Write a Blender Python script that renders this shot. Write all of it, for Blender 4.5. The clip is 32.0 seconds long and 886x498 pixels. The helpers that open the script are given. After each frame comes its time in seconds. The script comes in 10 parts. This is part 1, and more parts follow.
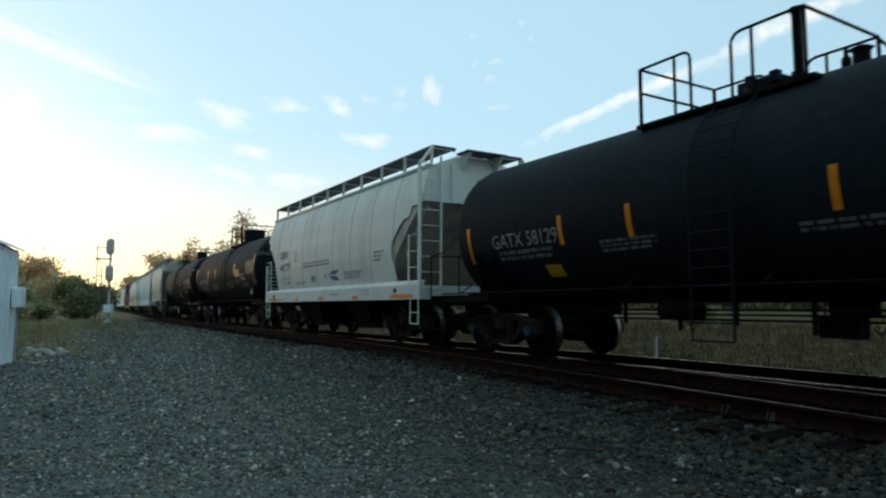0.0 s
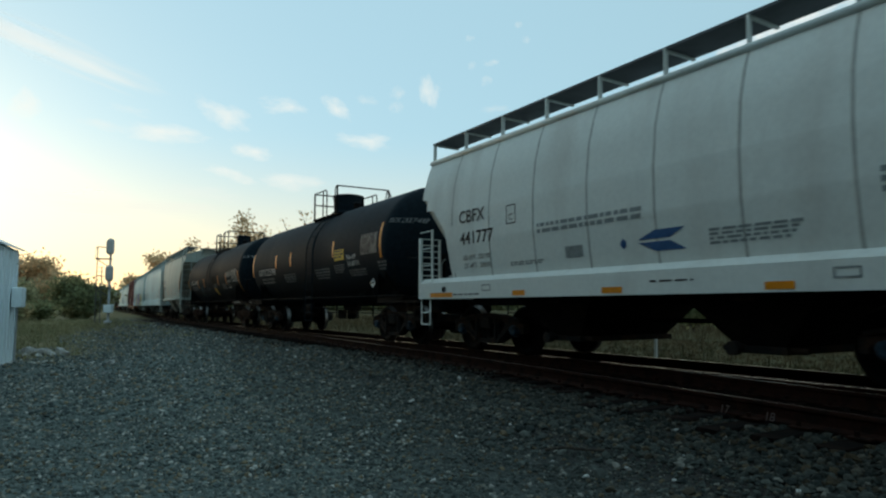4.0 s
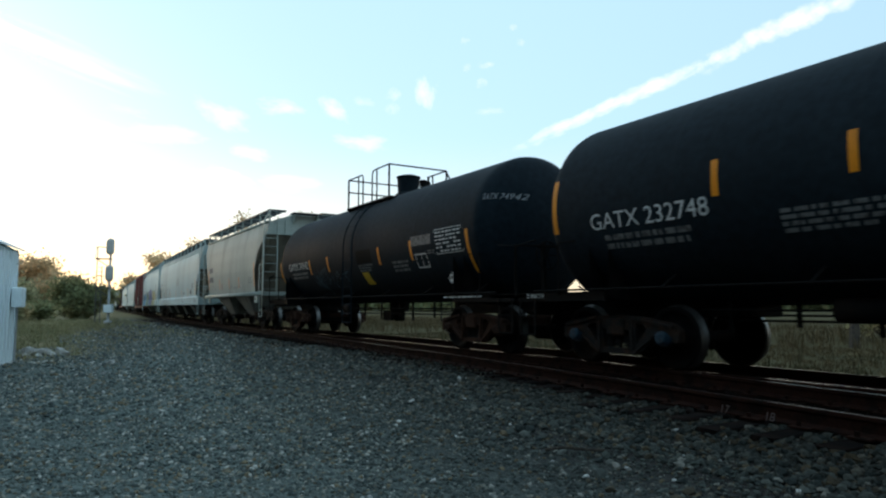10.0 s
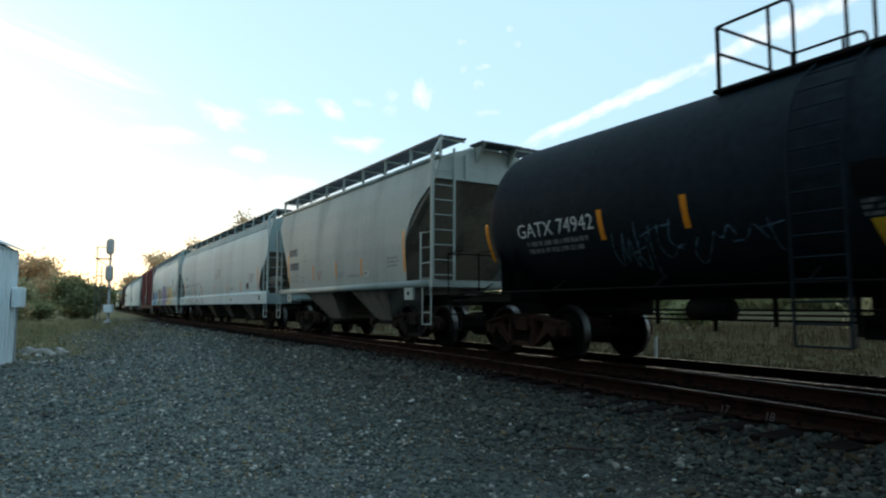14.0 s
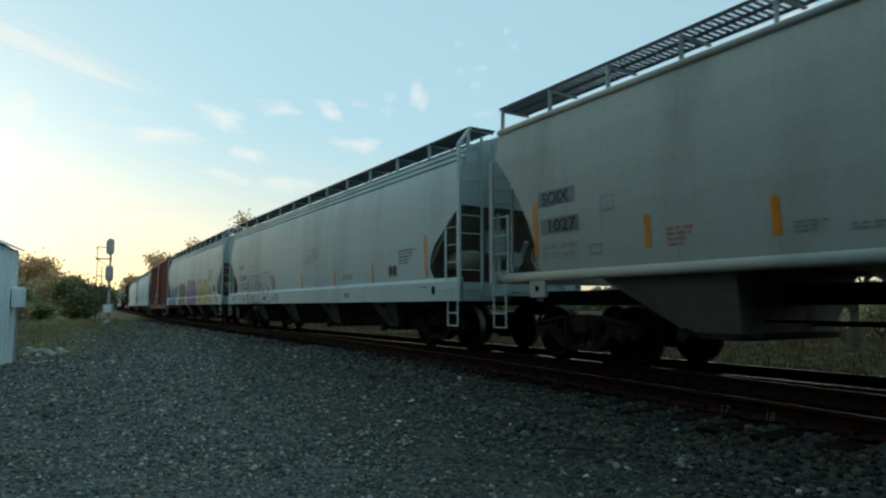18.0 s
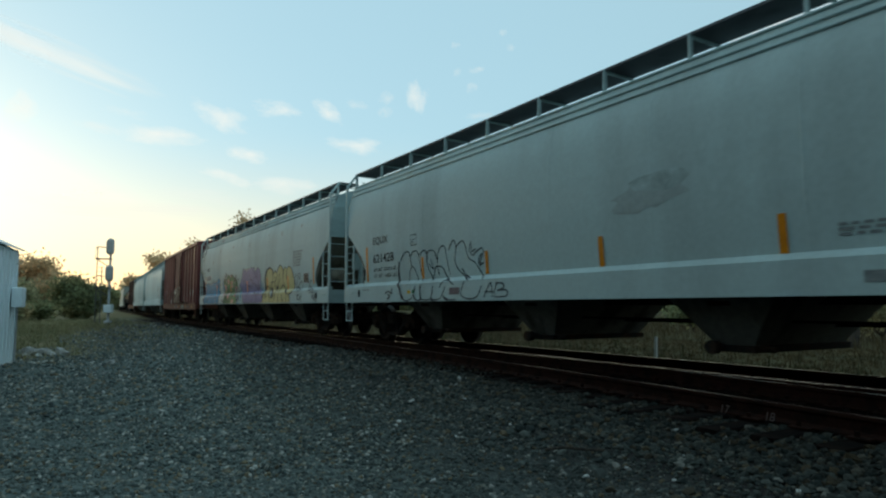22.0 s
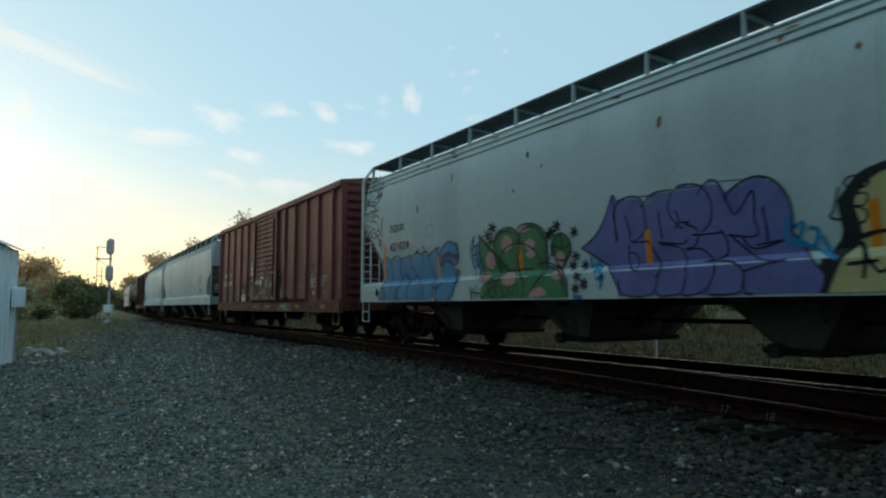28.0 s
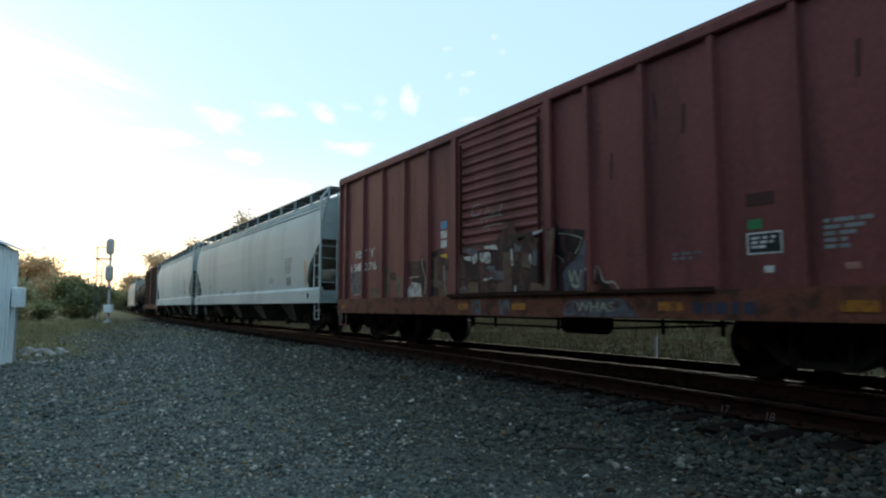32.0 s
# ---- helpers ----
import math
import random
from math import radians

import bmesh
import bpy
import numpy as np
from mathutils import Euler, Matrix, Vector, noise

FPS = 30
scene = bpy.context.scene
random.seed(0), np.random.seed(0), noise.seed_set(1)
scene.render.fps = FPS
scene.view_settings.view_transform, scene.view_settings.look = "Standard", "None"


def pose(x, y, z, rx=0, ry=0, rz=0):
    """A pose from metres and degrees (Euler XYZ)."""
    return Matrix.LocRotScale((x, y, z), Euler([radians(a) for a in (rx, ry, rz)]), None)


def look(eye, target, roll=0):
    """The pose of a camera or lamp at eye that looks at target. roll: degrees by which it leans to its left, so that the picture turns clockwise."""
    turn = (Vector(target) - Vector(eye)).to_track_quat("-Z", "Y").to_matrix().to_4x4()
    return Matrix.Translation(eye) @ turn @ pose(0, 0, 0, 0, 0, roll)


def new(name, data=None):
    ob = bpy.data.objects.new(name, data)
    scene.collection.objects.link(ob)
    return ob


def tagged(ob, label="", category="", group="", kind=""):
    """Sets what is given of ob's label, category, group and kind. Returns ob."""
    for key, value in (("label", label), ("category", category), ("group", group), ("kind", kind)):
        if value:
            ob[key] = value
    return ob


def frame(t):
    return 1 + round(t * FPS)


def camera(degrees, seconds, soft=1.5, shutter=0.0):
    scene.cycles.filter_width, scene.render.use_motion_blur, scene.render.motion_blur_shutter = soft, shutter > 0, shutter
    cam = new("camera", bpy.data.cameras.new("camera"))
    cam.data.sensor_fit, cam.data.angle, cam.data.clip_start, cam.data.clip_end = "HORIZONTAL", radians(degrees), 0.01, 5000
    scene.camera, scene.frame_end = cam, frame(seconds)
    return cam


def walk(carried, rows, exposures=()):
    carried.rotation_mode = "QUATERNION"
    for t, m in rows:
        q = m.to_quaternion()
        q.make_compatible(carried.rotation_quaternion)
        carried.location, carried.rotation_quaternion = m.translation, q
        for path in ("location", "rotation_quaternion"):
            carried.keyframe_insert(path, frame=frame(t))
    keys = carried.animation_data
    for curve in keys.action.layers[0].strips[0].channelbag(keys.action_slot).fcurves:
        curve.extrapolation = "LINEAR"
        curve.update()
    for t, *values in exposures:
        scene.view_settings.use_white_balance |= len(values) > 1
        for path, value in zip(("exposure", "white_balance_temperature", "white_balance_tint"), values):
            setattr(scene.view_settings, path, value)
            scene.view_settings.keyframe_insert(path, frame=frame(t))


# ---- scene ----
# ---- camera: stands still on the gravel beside the track ----
EYE = (0.0, 0.0, 0.906)
AIM = (-0.8509, 0.5179, 0.906 + 0.0884)
cam = camera(68.57, 32.0, soft=2.2, shutter=0.4)
walk(cam, [(0.0, look(EYE, AIM)), (32.0, look(EYE, AIM))],
     exposures=[(0.0, 0.22, 6500, 9), (0.7, 0.0, 6500, 5), (6.0, 0.0, 6500, 5), (6.7, 0.45, 6400, 13), (14.5, 0.45, 6400, 13), (16.5, 0.0, 6500, 4), (30.0, 0.02, 6500, 8), (30.6, 0.45, 6420, 16), (32.0, 0.45, 6420, 16)])

# ---- world and sun ----
SUN_AZ = radians(196)       # turn of the sun from +X towards +Y
SUN_EL = radians(5.5)
world = bpy.data.worlds.new("evening_sky")
scene.world = world
world.use_nodes = True
wn = world.node_tree.nodes
wl = world.node_tree.links
sky = wn.new("ShaderNodeTexSky")
sky.sky_type = "NISHITA"
sky.sun_disc = False
sky.sun_elevation = SUN_EL
sky.sun_rotation = radians(90) - SUN_AZ
sky.air_density, sky.dust_density, sky.ozone_density = 1.0, 1.3, 2.0
veil = wn.new("ShaderNodeMixRGB")     # thin high haze evens the clear sky out
veil.inputs[0].default_value = 0.68
haze = wn.new("ShaderNodeMixRGB")     # warm dust low over the horizon
haze.inputs[1].default_value = (2.85, 4.3, 5.05, 1)
haze.inputs[2].default_value = (5.6, 4.85, 3.6, 1)
wl.new(haze.outputs[0], veil.inputs[2])
wl.new(sky.outputs[0], veil.inputs[1])
way = wn.new("ShaderNodeTexCoord")       # the haze is bright round the low sun and dusky away from it
dot = wn.new("ShaderNodeVectorMath")
dot.operation = "DOT_PRODUCT"
dot.inputs[1].default_value = (math.cos(SUN_AZ), math.sin(SUN_AZ), 0.0)
wl.new(way.outputs["Generated"], dot.inputs[0])
dusk = wn.new("ShaderNodeMapRange")
dusk.interpolation_type = "SMOOTHSTEP"
for i, v in ((1, -0.7), (2, 0.6), (3, 0.85), (4, 1.06)):
    dusk.inputs[i].default_value = v
wl.new(dot.outputs["Value"], dusk.inputs[0])
split = wn.new("ShaderNodeSeparateXYZ")
wl.new(way.outputs["Generated"], split.inputs[0])
low = wn.new("ShaderNodeMapRange")
low.interpolation_type = "SMOOTHSTEP"
for i, v in ((1, 0.27), (2, 0.0), (3, 0.0), (4, 1.0)):
    low.inputs[i].default_value = v
wl.new(split.outputs["Z"], low.inputs[0])
near = wn.new("ShaderNodeMath")
near.operation = "MULTIPLY"
wl.new(low.outputs[0], near.inputs[0])
wl.new(dusk.outputs[0], near.inputs[1])
near.use_clamp = True
wl.new(near.outputs[0], haze.inputs[0])
shade = wn.new("ShaderNodeMixRGB")
shade.blend_type = "MULTIPLY"
shade.inputs[0].default_value = 1.0
wl.new(veil.outputs[0], shade.inputs[1])
wl.new(dusk.outputs[0], shade.inputs[2])
wl.new(shade.outputs[0], wn["Background"].inputs[0])
wn["Background"].inputs[1].default_value = 0.185
sun_data = bpy.data.lights.new("sun", "SUN")
sun_data.energy, sun_data.angle, sun_data.color = 0.1, radians(10), (1.0, 0.78, 0.55)
sun = new("sun", sun_data)
sun.matrix_world = look((math.cos(SUN_AZ) * 50, math.sin(SUN_AZ) * 50, math.sin(SUN_EL) * 50), (0, 0, 0))


# ---- the train's way ----
TRACK_Y = 8.6


def track_point(u):
    """Centre line of the main track u metres along it (u < 0 lies up the line): x, y and heading."""
    bend, start, stop = 0.0022, -31.0, -56.0
    if u >= start:
        return u, TRACK_Y, 0.0
    v = min(start - u, start - stop)
    x, y, a = start - v, TRACK_Y + bend * v * v / 2, -bend * v
    rest = max(stop - u, 0.0)
    return x - rest * math.cos(a), y - rest * math.sin(a), a


# the train gathers speed slowly; its slack against an even pull, second by second
SLACK = [-.10, -.08, 0, -.01, -.02, -.01, -.03, .03, .02, -.05, -.05, -.02, .05, .06, .04, .10, .20, .25, .10, .03, -.05,
         -.10, -.09, -.13, -.07, -.02, -.10, -.17, -.24, -.11, .08, .15, .28]


def run(t):
    """Metres run by the train at t seconds, against its place at 16 s."""
    return 3.269 * (t - 16) + 0.0131 * (t - 16) ** 2 + float(np.interp(t, range(33), SLACK))


# ---- materials ----
def material(name, color, rough=0.6, metal=0.0, spread=0.25, grain=30.0, stain=2.0, bump=0.15, second=None, amount=0.5,
             streak=1.0, coords="Object", per_piece=0.0, spec=0.25, depth=0.01):
    """A painted, rusted or mineral surface: base colour, a second colour in stains, fine grain and relief."""
    m = bpy.data.materials.new(name)
    m.use_nodes = True
    n, l = m.node_tree.nodes, m.node_tree.links
    b = n["Principled BSDF"]
    tc = n.new("ShaderNodeTexCoord")
    mp = n.new("ShaderNodeMapping")
    mp.inputs["Scale"].default_value = (1.0, 1.0, 1.0 / streak)
    l.new(tc.outputs[coords], mp.inputs["Vector"])
    big = n.new("ShaderNodeTexNoise")
    big.inputs["Scale"].default_value, big.inputs["Detail"].default_value = stain, 6.0
    l.new(mp.outputs[0], big.inputs["Vector"])
    fine = n.new("ShaderNodeTexNoise")
    fine.inputs["Scale"].default_value, fine.inputs["Detail"].default_value = grain, 4.0
    l.new(tc.outputs[coords], fine.inputs["Vector"])
    ramp = n.new("ShaderNodeValToRGB")
    ramp.color_ramp.elements[0].position, ramp.color_ramp.elements[1].position = 0.62 - 0.3 * amount, 0.78 - 0.3 * amount
    l.new(big.outputs["Fac"], ramp.inputs["Fac"])
    mix = n.new("ShaderNodeMixRGB")
    mix.inputs[1].default_value = (*color, 1)
    mix.inputs[2].default_value = (*(second or [c * (1 - spread) for c in color]), 1)
    l.new(ramp.outputs["Color"], mix.inputs[0])
    hsv = n.new("ShaderNodeHueSaturation")
    l.new(mix.outputs[0], hsv.inputs["Color"])
    val = n.new("ShaderNodeMapRange")
    val.inputs[1].default_value, val.inputs[2].default_value = 0.25, 0.75
    val.inputs[3].default_value, val.inputs[4].default_value = 1 - spread, 1 + spread
    l.new(fine.outputs["Fac"], val.inputs[0])
    last = val.outputs[0]
    if per_piece:
        info = n.new("ShaderNodeObjectInfo" if per_piece > 0 else "ShaderNodeNewGeometry")
        rnd = n.new("ShaderNodeMapRange")
        p = abs(per_piece)
        rnd.inputs[3].default_value, rnd.inputs[4].default_value = 1 - p, 1 + p
        l.new(info.outputs["Random" if per_piece > 0 else "Random Per Island"], rnd.inputs[0])
        mul = n.new("ShaderNodeMath")
        mul.operation = "MULTIPLY"
        l.new(last, mul.inputs[0])
        l.new(rnd.outputs[0], mul.inputs[1])
        last = mul.outputs[0]
    l.new(last, hsv.inputs["Value"])
    l.new(hsv.outputs[0], b.inputs["Base Color"])
    rg = n.new("ShaderNodeMapRange")
    rg.inputs[3].default_value, rg.inputs[4].default_value = max(rough - 0.12, 0.03), min(rough + 0.12, 1)
    l.new(big.outputs["Fac"], rg.inputs[0])
    l.new(rg.outputs[0], b.inputs["Roughness"])
    b.inputs["Metallic"].default_value = metal
    b.inputs["Specular IOR Level"].default_value = spec
    if bump:
        bp = n.new("ShaderNodeBump")
        bp.inputs["Strength"].default_value, bp.inputs["Distance"].default_value = bump, depth
        l.new(fine.outputs["Fac"], bp.inputs["Height"])
        l.new(bp.outputs[0], b.inputs["Normal"])
    return m


TANK_BLACK = material("tank_black_paint", (0.0085, 0.0145, 0.0195), 0.66, spread=0.3, grain=9, stain=0.9, bump=0.03, second=(0.011, 0.0175, 0.023), amount=0.5, streak=3, spec=0.06)
FRAME_BLACK = material("grimy_black_steel", (0.006, 0.006, 0.006), 0.75, spread=0.3, grain=25, stain=3, bump=0.2, second=(0.011, 0.009, 0.008), amount=0.5, spec=0.05)
TRUCK_STEEL = material("rusty_cast_steel", (0.02, 0.0185, 0.0175), 0.85, spread=0.35, grain=40, stain=4, bump=0.3, second=(0.04, 0.024, 0.017), amount=0.5, spec=0.05)
RUST_TRUCK = material("rust_brown_cast_steel", (0.045, 0.022, 0.015), 0.85, spread=0.35, grain=40, stain=4, bump=0.3, second=(0.03, 0.018, 0.014), amount=0.5, spec=0.05)
WHEEL_STEEL = material("wheel_steel", (0.0045, 0.004, 0.004), 0.75, spread=0.3, grain=30, stain=5, bump=0.1, second=(0.008, 0.006, 0.005), spec=0.05)
TREAD = material("polished_wheel_rim", (0.2, 0.19, 0.18), 0.42, metal=1.0, spread=0.15, grain=60, stain=6, bump=0.05)
CAP_BLUE = material("blue_bearing_cap", (0.02, 0.05, 0.075), 0.7, spread=0.3, grain=30, stain=8, second=(0.012, 0.014, 0.016), amount=0.5)
GREY_WHITE = material("pale_grey_hopper_paint", (0.7, 0.72, 0.68), 0.6, spread=0.05, grain=14, stain=1.0, bump=0.04, second=(0.6, 0.6, 0.56), amount=0.3, streak=5)
GREY_NEW = material("light_grey_hopper_paint", (0.47, 0.585, 0.575), 0.6, spread=0.06, grain=14, stain=0.8, bump=0.04, second=(0.41, 0.5, 0.49), amount=0.4, streak=5)
CREAM = material("cream_hopper_paint", (0.4, 0.435, 0.39), 0.6, spread=0.08, grain=14, stain=1.1, bump=0.05, second=(0.33, 0.35, 0.31), amount=0.4, streak=6)
ROOF_GREY = material("galvanised_walkway_steel", (0.3, 0.31, 0.31), 0.5, metal=0.5, spread=0.15, grain=30, stain=3)
BOX_RED = material("oxide_red_boxcar_paint", (0.185, 0.053, 0.051), 0.62, spread=0.15, grain=16, stain=1.6, bump=0.08, second=(0.13, 0.041, 0.039), amount=0.5, streak=5)
BOX_RUST = material("rusty_boxcar_sill", (0.15, 0.05, 0.03), 0.75, spread=0.25, grain=22, stain=4, bump=0.15, second=(0.07, 0.03, 0.02), amount=0.5)
ORANGE = material("orange_reflector_tape", (0.75, 0.25, 0.01), 0.4, spread=0.12, grain=40, stain=5, bump=0.0)
DIRTY_ORANGE = material("grimy_orange_tape", (0.36, 0.14, 0.02), 0.55, spread=0.25, grain=30, stain=8, bump=0.0, second=(0.16, 0.06, 0.02), amount=0.5)
YELLOW = material("yellow_decal", (0.7, 0.42, 0.03), 0.5, spread=0.15, grain=30, stain=6, bump=0.0)
WHITE_INK = material("white_stencil_paint", (0.62, 0.62, 0.6), 0.6, spread=0.15, grain=60, stain=12, bump=0.0, second=(0.35, 0.35, 0.34), amount=0.4)
DIM_INK = material("faded_white_stencil", (0.16, 0.165, 0.165), 0.6, spread=0.3, grain=60, stain=10, bump=0.0, second=(0.06, 0.06, 0.06), amount=0.5)
BLACK_INK = material("black_stencil_paint", (0.03, 0.03, 0.033), 0.6, spread=0.2, grain=60, stain=12, bump=0.0, second=(0.08, 0.08, 0.08), amount=0.4)
GREY_INK = material("grey_worn_stencil", (0.25, 0.27, 0.27), 0.6, spread=0.2, grain=60, stain=12, bump=0.0)
BOARD_STEEL = material("dark_walkway_grating", (0.085, 0.09, 0.098), 0.6, metal=0.3, spread=0.15, grain=40, stain=3)
BRAKE_DUST = material("brake_dust_grimed_paint", (0.27, 0.24, 0.19), 0.85, spread=0.15, grain=12, stain=1.6, bump=0.08, second=(0.16, 0.14, 0.11), amount=0.5, streak=3, spec=0.2)
WORN_DUST = material("thin_brake_dust_on_white", (0.5, 0.46, 0.38), 0.8, spread=0.12, grain=12, stain=1.6, bump=0.06, second=(0.34, 0.31, 0.26), amount=0.5, streak=3, spec=0.2)
SEAM_GREY = material("grimy_weld_seam", (0.4, 0.4, 0.37), 0.7, spread=0.2, grain=20, stain=3, bump=0.05, streak=4)
STONE = material("crushed_stone", (0.3, 0.29, 0.265), 0.9, spread=0.25, grain=40, stain=9, bump=0.4, second=(0.22, 0.175, 0.135), amount=0.5, spec=0.1)
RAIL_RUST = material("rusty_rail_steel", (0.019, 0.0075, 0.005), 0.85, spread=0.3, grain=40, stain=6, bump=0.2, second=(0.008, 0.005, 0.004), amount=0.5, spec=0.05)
RAIL_TOP = material("polished_rail_head", (0.75, 0.74, 0.72), 0.03, metal=1.0, spread=0.1, grain=50, stain=8, bump=0)
RAIL_DULL = material("dull_rail_head", (0.16, 0.14, 0.13), 0.3, metal=1.0, spread=0.2, grain=50, stain=8, bump=0)
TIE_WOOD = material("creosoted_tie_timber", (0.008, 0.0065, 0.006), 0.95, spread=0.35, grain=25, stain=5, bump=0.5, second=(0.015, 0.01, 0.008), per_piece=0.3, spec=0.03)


def near_track_shade(m, y0, y1, to):
    """Stone gets browner and darker towards the rails; shade is put into its colour."""
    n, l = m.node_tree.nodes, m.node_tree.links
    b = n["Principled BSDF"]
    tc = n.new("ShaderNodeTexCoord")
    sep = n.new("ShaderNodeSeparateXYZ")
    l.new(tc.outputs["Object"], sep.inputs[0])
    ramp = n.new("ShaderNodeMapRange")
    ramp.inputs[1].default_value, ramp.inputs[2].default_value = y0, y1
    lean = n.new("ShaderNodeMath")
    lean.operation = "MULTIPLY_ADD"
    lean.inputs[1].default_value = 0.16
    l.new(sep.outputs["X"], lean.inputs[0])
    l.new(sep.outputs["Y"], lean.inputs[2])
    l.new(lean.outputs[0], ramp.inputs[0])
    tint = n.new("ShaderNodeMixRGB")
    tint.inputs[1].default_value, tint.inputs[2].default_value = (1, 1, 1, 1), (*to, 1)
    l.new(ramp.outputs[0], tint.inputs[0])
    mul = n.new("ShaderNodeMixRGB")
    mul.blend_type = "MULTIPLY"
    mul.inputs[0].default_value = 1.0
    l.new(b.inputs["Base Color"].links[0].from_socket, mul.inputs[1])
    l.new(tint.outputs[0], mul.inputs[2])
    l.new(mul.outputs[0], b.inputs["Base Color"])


def stone_colours(m):
    """Each stone has its own tone: mostly greys, some tan, brown and pale ones."""
    n, l = m.node_tree.nodes, m.node_tree.links
    geo = n.new("ShaderNodeNewGeometry")
    ramp = n.new("ShaderNodeValToRGB")
    ramp.color_ramp.interpolation = "CONSTANT"
    tones = [(0.0, (0.0828, 0.101, 0.0957)), (0.2, (0.151, 0.171, 0.155)), (0.45, (0.223, 0.241, 0.215)), (0.62, (0.119, 0.131, 0.119)), (0.76, (0.245, 0.194, 0.125)), (0.83, (0.324, 0.308, 0.257)), (0.9, (0.151, 0.127, 0.0924)), (0.955, (0.475, 0.462, 0.409))]
    for i, (p, c) in enumerate(tones):
        e = ramp.color_ramp.elements[i] if i < 2 else ramp.color_ramp.elements.new(p)
        e.position, e.color = p, (*c, 1)
    l.new(geo.outputs["Random Per Island"], ramp.inputs[0])
    for node in list(n):
        if node.type == "HUE_SAT":
            l.new(ramp.outputs[0], node.inputs["Color"])


stone_colours(STONE)
near_track_shade(STONE, 0.4, 4.6, (0.2, 0.185, 0.17))


# ---- mesh helpers ----
def part(name, bm, mat, parent=None, label="", smooth=False):
    me = bpy.data.meshes.new(name)
    bm.normal_update()
    bm.to_mesh(me)
    bm.free()
    me.materials.append(mat)
    if smooth:
        for p in me.polygons:
            p.use_smooth = True
    ob = new(name, me)
    ob.parent = parent
    if label:
        ob["label"] = label
    return ob


def hold(name, label="", category="", group="", kind="", at=None):
    """An empty that carries the parts of one thing."""
    ob = tagged(new(name), label, category, group, kind)
    ob.empty_display_size = 0.2
    if at is not None:
        ob.matrix_basis = at
    return ob


def box(bm, x0, x1, y0, y1, z0, z1, bevel=0.0):
    v = [bm.verts.new((x, y, z)) for x in (x0, x1) for y in (y0, y1) for z in (z0, z1)]
    fs = [bm.faces.new([v[i] for i in f]) for f in ((0, 1, 3, 2), (4, 6, 7, 5), (0, 4, 5, 1), (2, 3, 7, 6), (0, 2, 6, 4), (1, 5, 7, 3))]
    if bevel:
        bmesh.ops.bevel(bm, geom=list({e for f in fs for e in f.edges}), offset=bevel, segments=1, affect="EDGES", profile=0.5)
    return bm


def beam(bm, p, q, w, h=None, up=(0, 0, 1)):
    """A square bar from p to q."""
    p, q = Vector(p), Vector(q)
    d = (q - p).normalized()
    u = Vector(up)
    if abs(d.dot(u)) > 0.95:
        u = Vector((0, 1, 0))
    s = d.cross(u).normalized() * (w / 2)
    t = s.cross(d).normalized() * ((h or w) / 2)
    a = [bm.verts.new(c + i * s + j * t) for c in (p, q) for i, j in ((-1, -1), (1, -1), (1, 1), (-1, 1))]
    for f in ((3, 2, 1, 0), (4, 5, 6, 7), (0, 1, 5, 4), (1, 2, 6, 5), (2, 3, 7, 6), (3, 0, 4, 7)):
        bm.faces.new([a[i] for i in f])
    return bm


def tube(bm, pts, r, n=8, closed=False):
    """A round bar along points."""
    pts = [Vector(p) for p in pts]
    rings = []
    for i, p in enumerate(pts):
        a = pts[i - 1] if (i or closed) else pts[i]
        b = pts[(i + 1) % len(pts)] if (i < len(pts) - 1 or closed) else pts[i]
        d = (b - a).normalized()
        u = Vector((0, 0, 1)) if abs(d.z) < 0.9 else Vector((0, 1, 0))
        s = d.cross(u).normalized()
        t = s.cross(d).normalized()
        rings.append([bm.verts.new(p + r * (math.cos(k * math.tau / n) * s + math.sin(k * math.tau / n) * t)) for k in range(n)])
    for i in range(len(rings) - (0 if closed else 1)):
        a, b = rings[i], rings[(i + 1) % len(rings)]
        for k in range(n):
            bm.faces.new((a[k], a[(k + 1) % n], b[(k + 1) % n], b[k]))
    if not closed:
        bm.faces.new(rings[0][::-1])
        bm.faces.new(rings[-1])
    return bm


def lathe(bm, prof, n=32, axis="x", at=(0, 0, 0)):
    """A body of revolution: prof holds (place along the axis, radius)."""
    rings = []
    for s, r in prof:
        ring = []
        for k in range(n):
            c, d = r * math.cos(k * math.tau / n), r * math.sin(k * math.tau / n)
            p = {"x": (s, c, d), "y": (d, s, c), "z": (c, d, s)}[axis]
            ring.append(bm.verts.new((p[0] + at[0], p[1] + at[1], p[2] + at[2])))
        rings.append(ring)
    for a, b in zip(rings, rings[1:]):
        for k in range(n):
            bm.faces.new((a[k], a[(k + 1) % n], b[(k + 1) % n], b[k]))
    bm.faces.new(rings[0][::-1])
    bm.faces.new(rings[-1])
    return bm


def slab(bm, pts, y0, y1):
    """A plate with the outline pts in x and z, between y0 and y1."""
    a = [bm.verts.new((x, y0, z)) for x, z in pts]
    b = [bm.verts.new((x, y1, z)) for x, z in pts]
    bm.faces.new(a)
    bm.faces.new(b[::-1])
    for i in range(len(pts)):
        j = (i + 1) % len(pts)
        bm.faces.new((a[j], a[i], b[i], b[j]))
    return bm


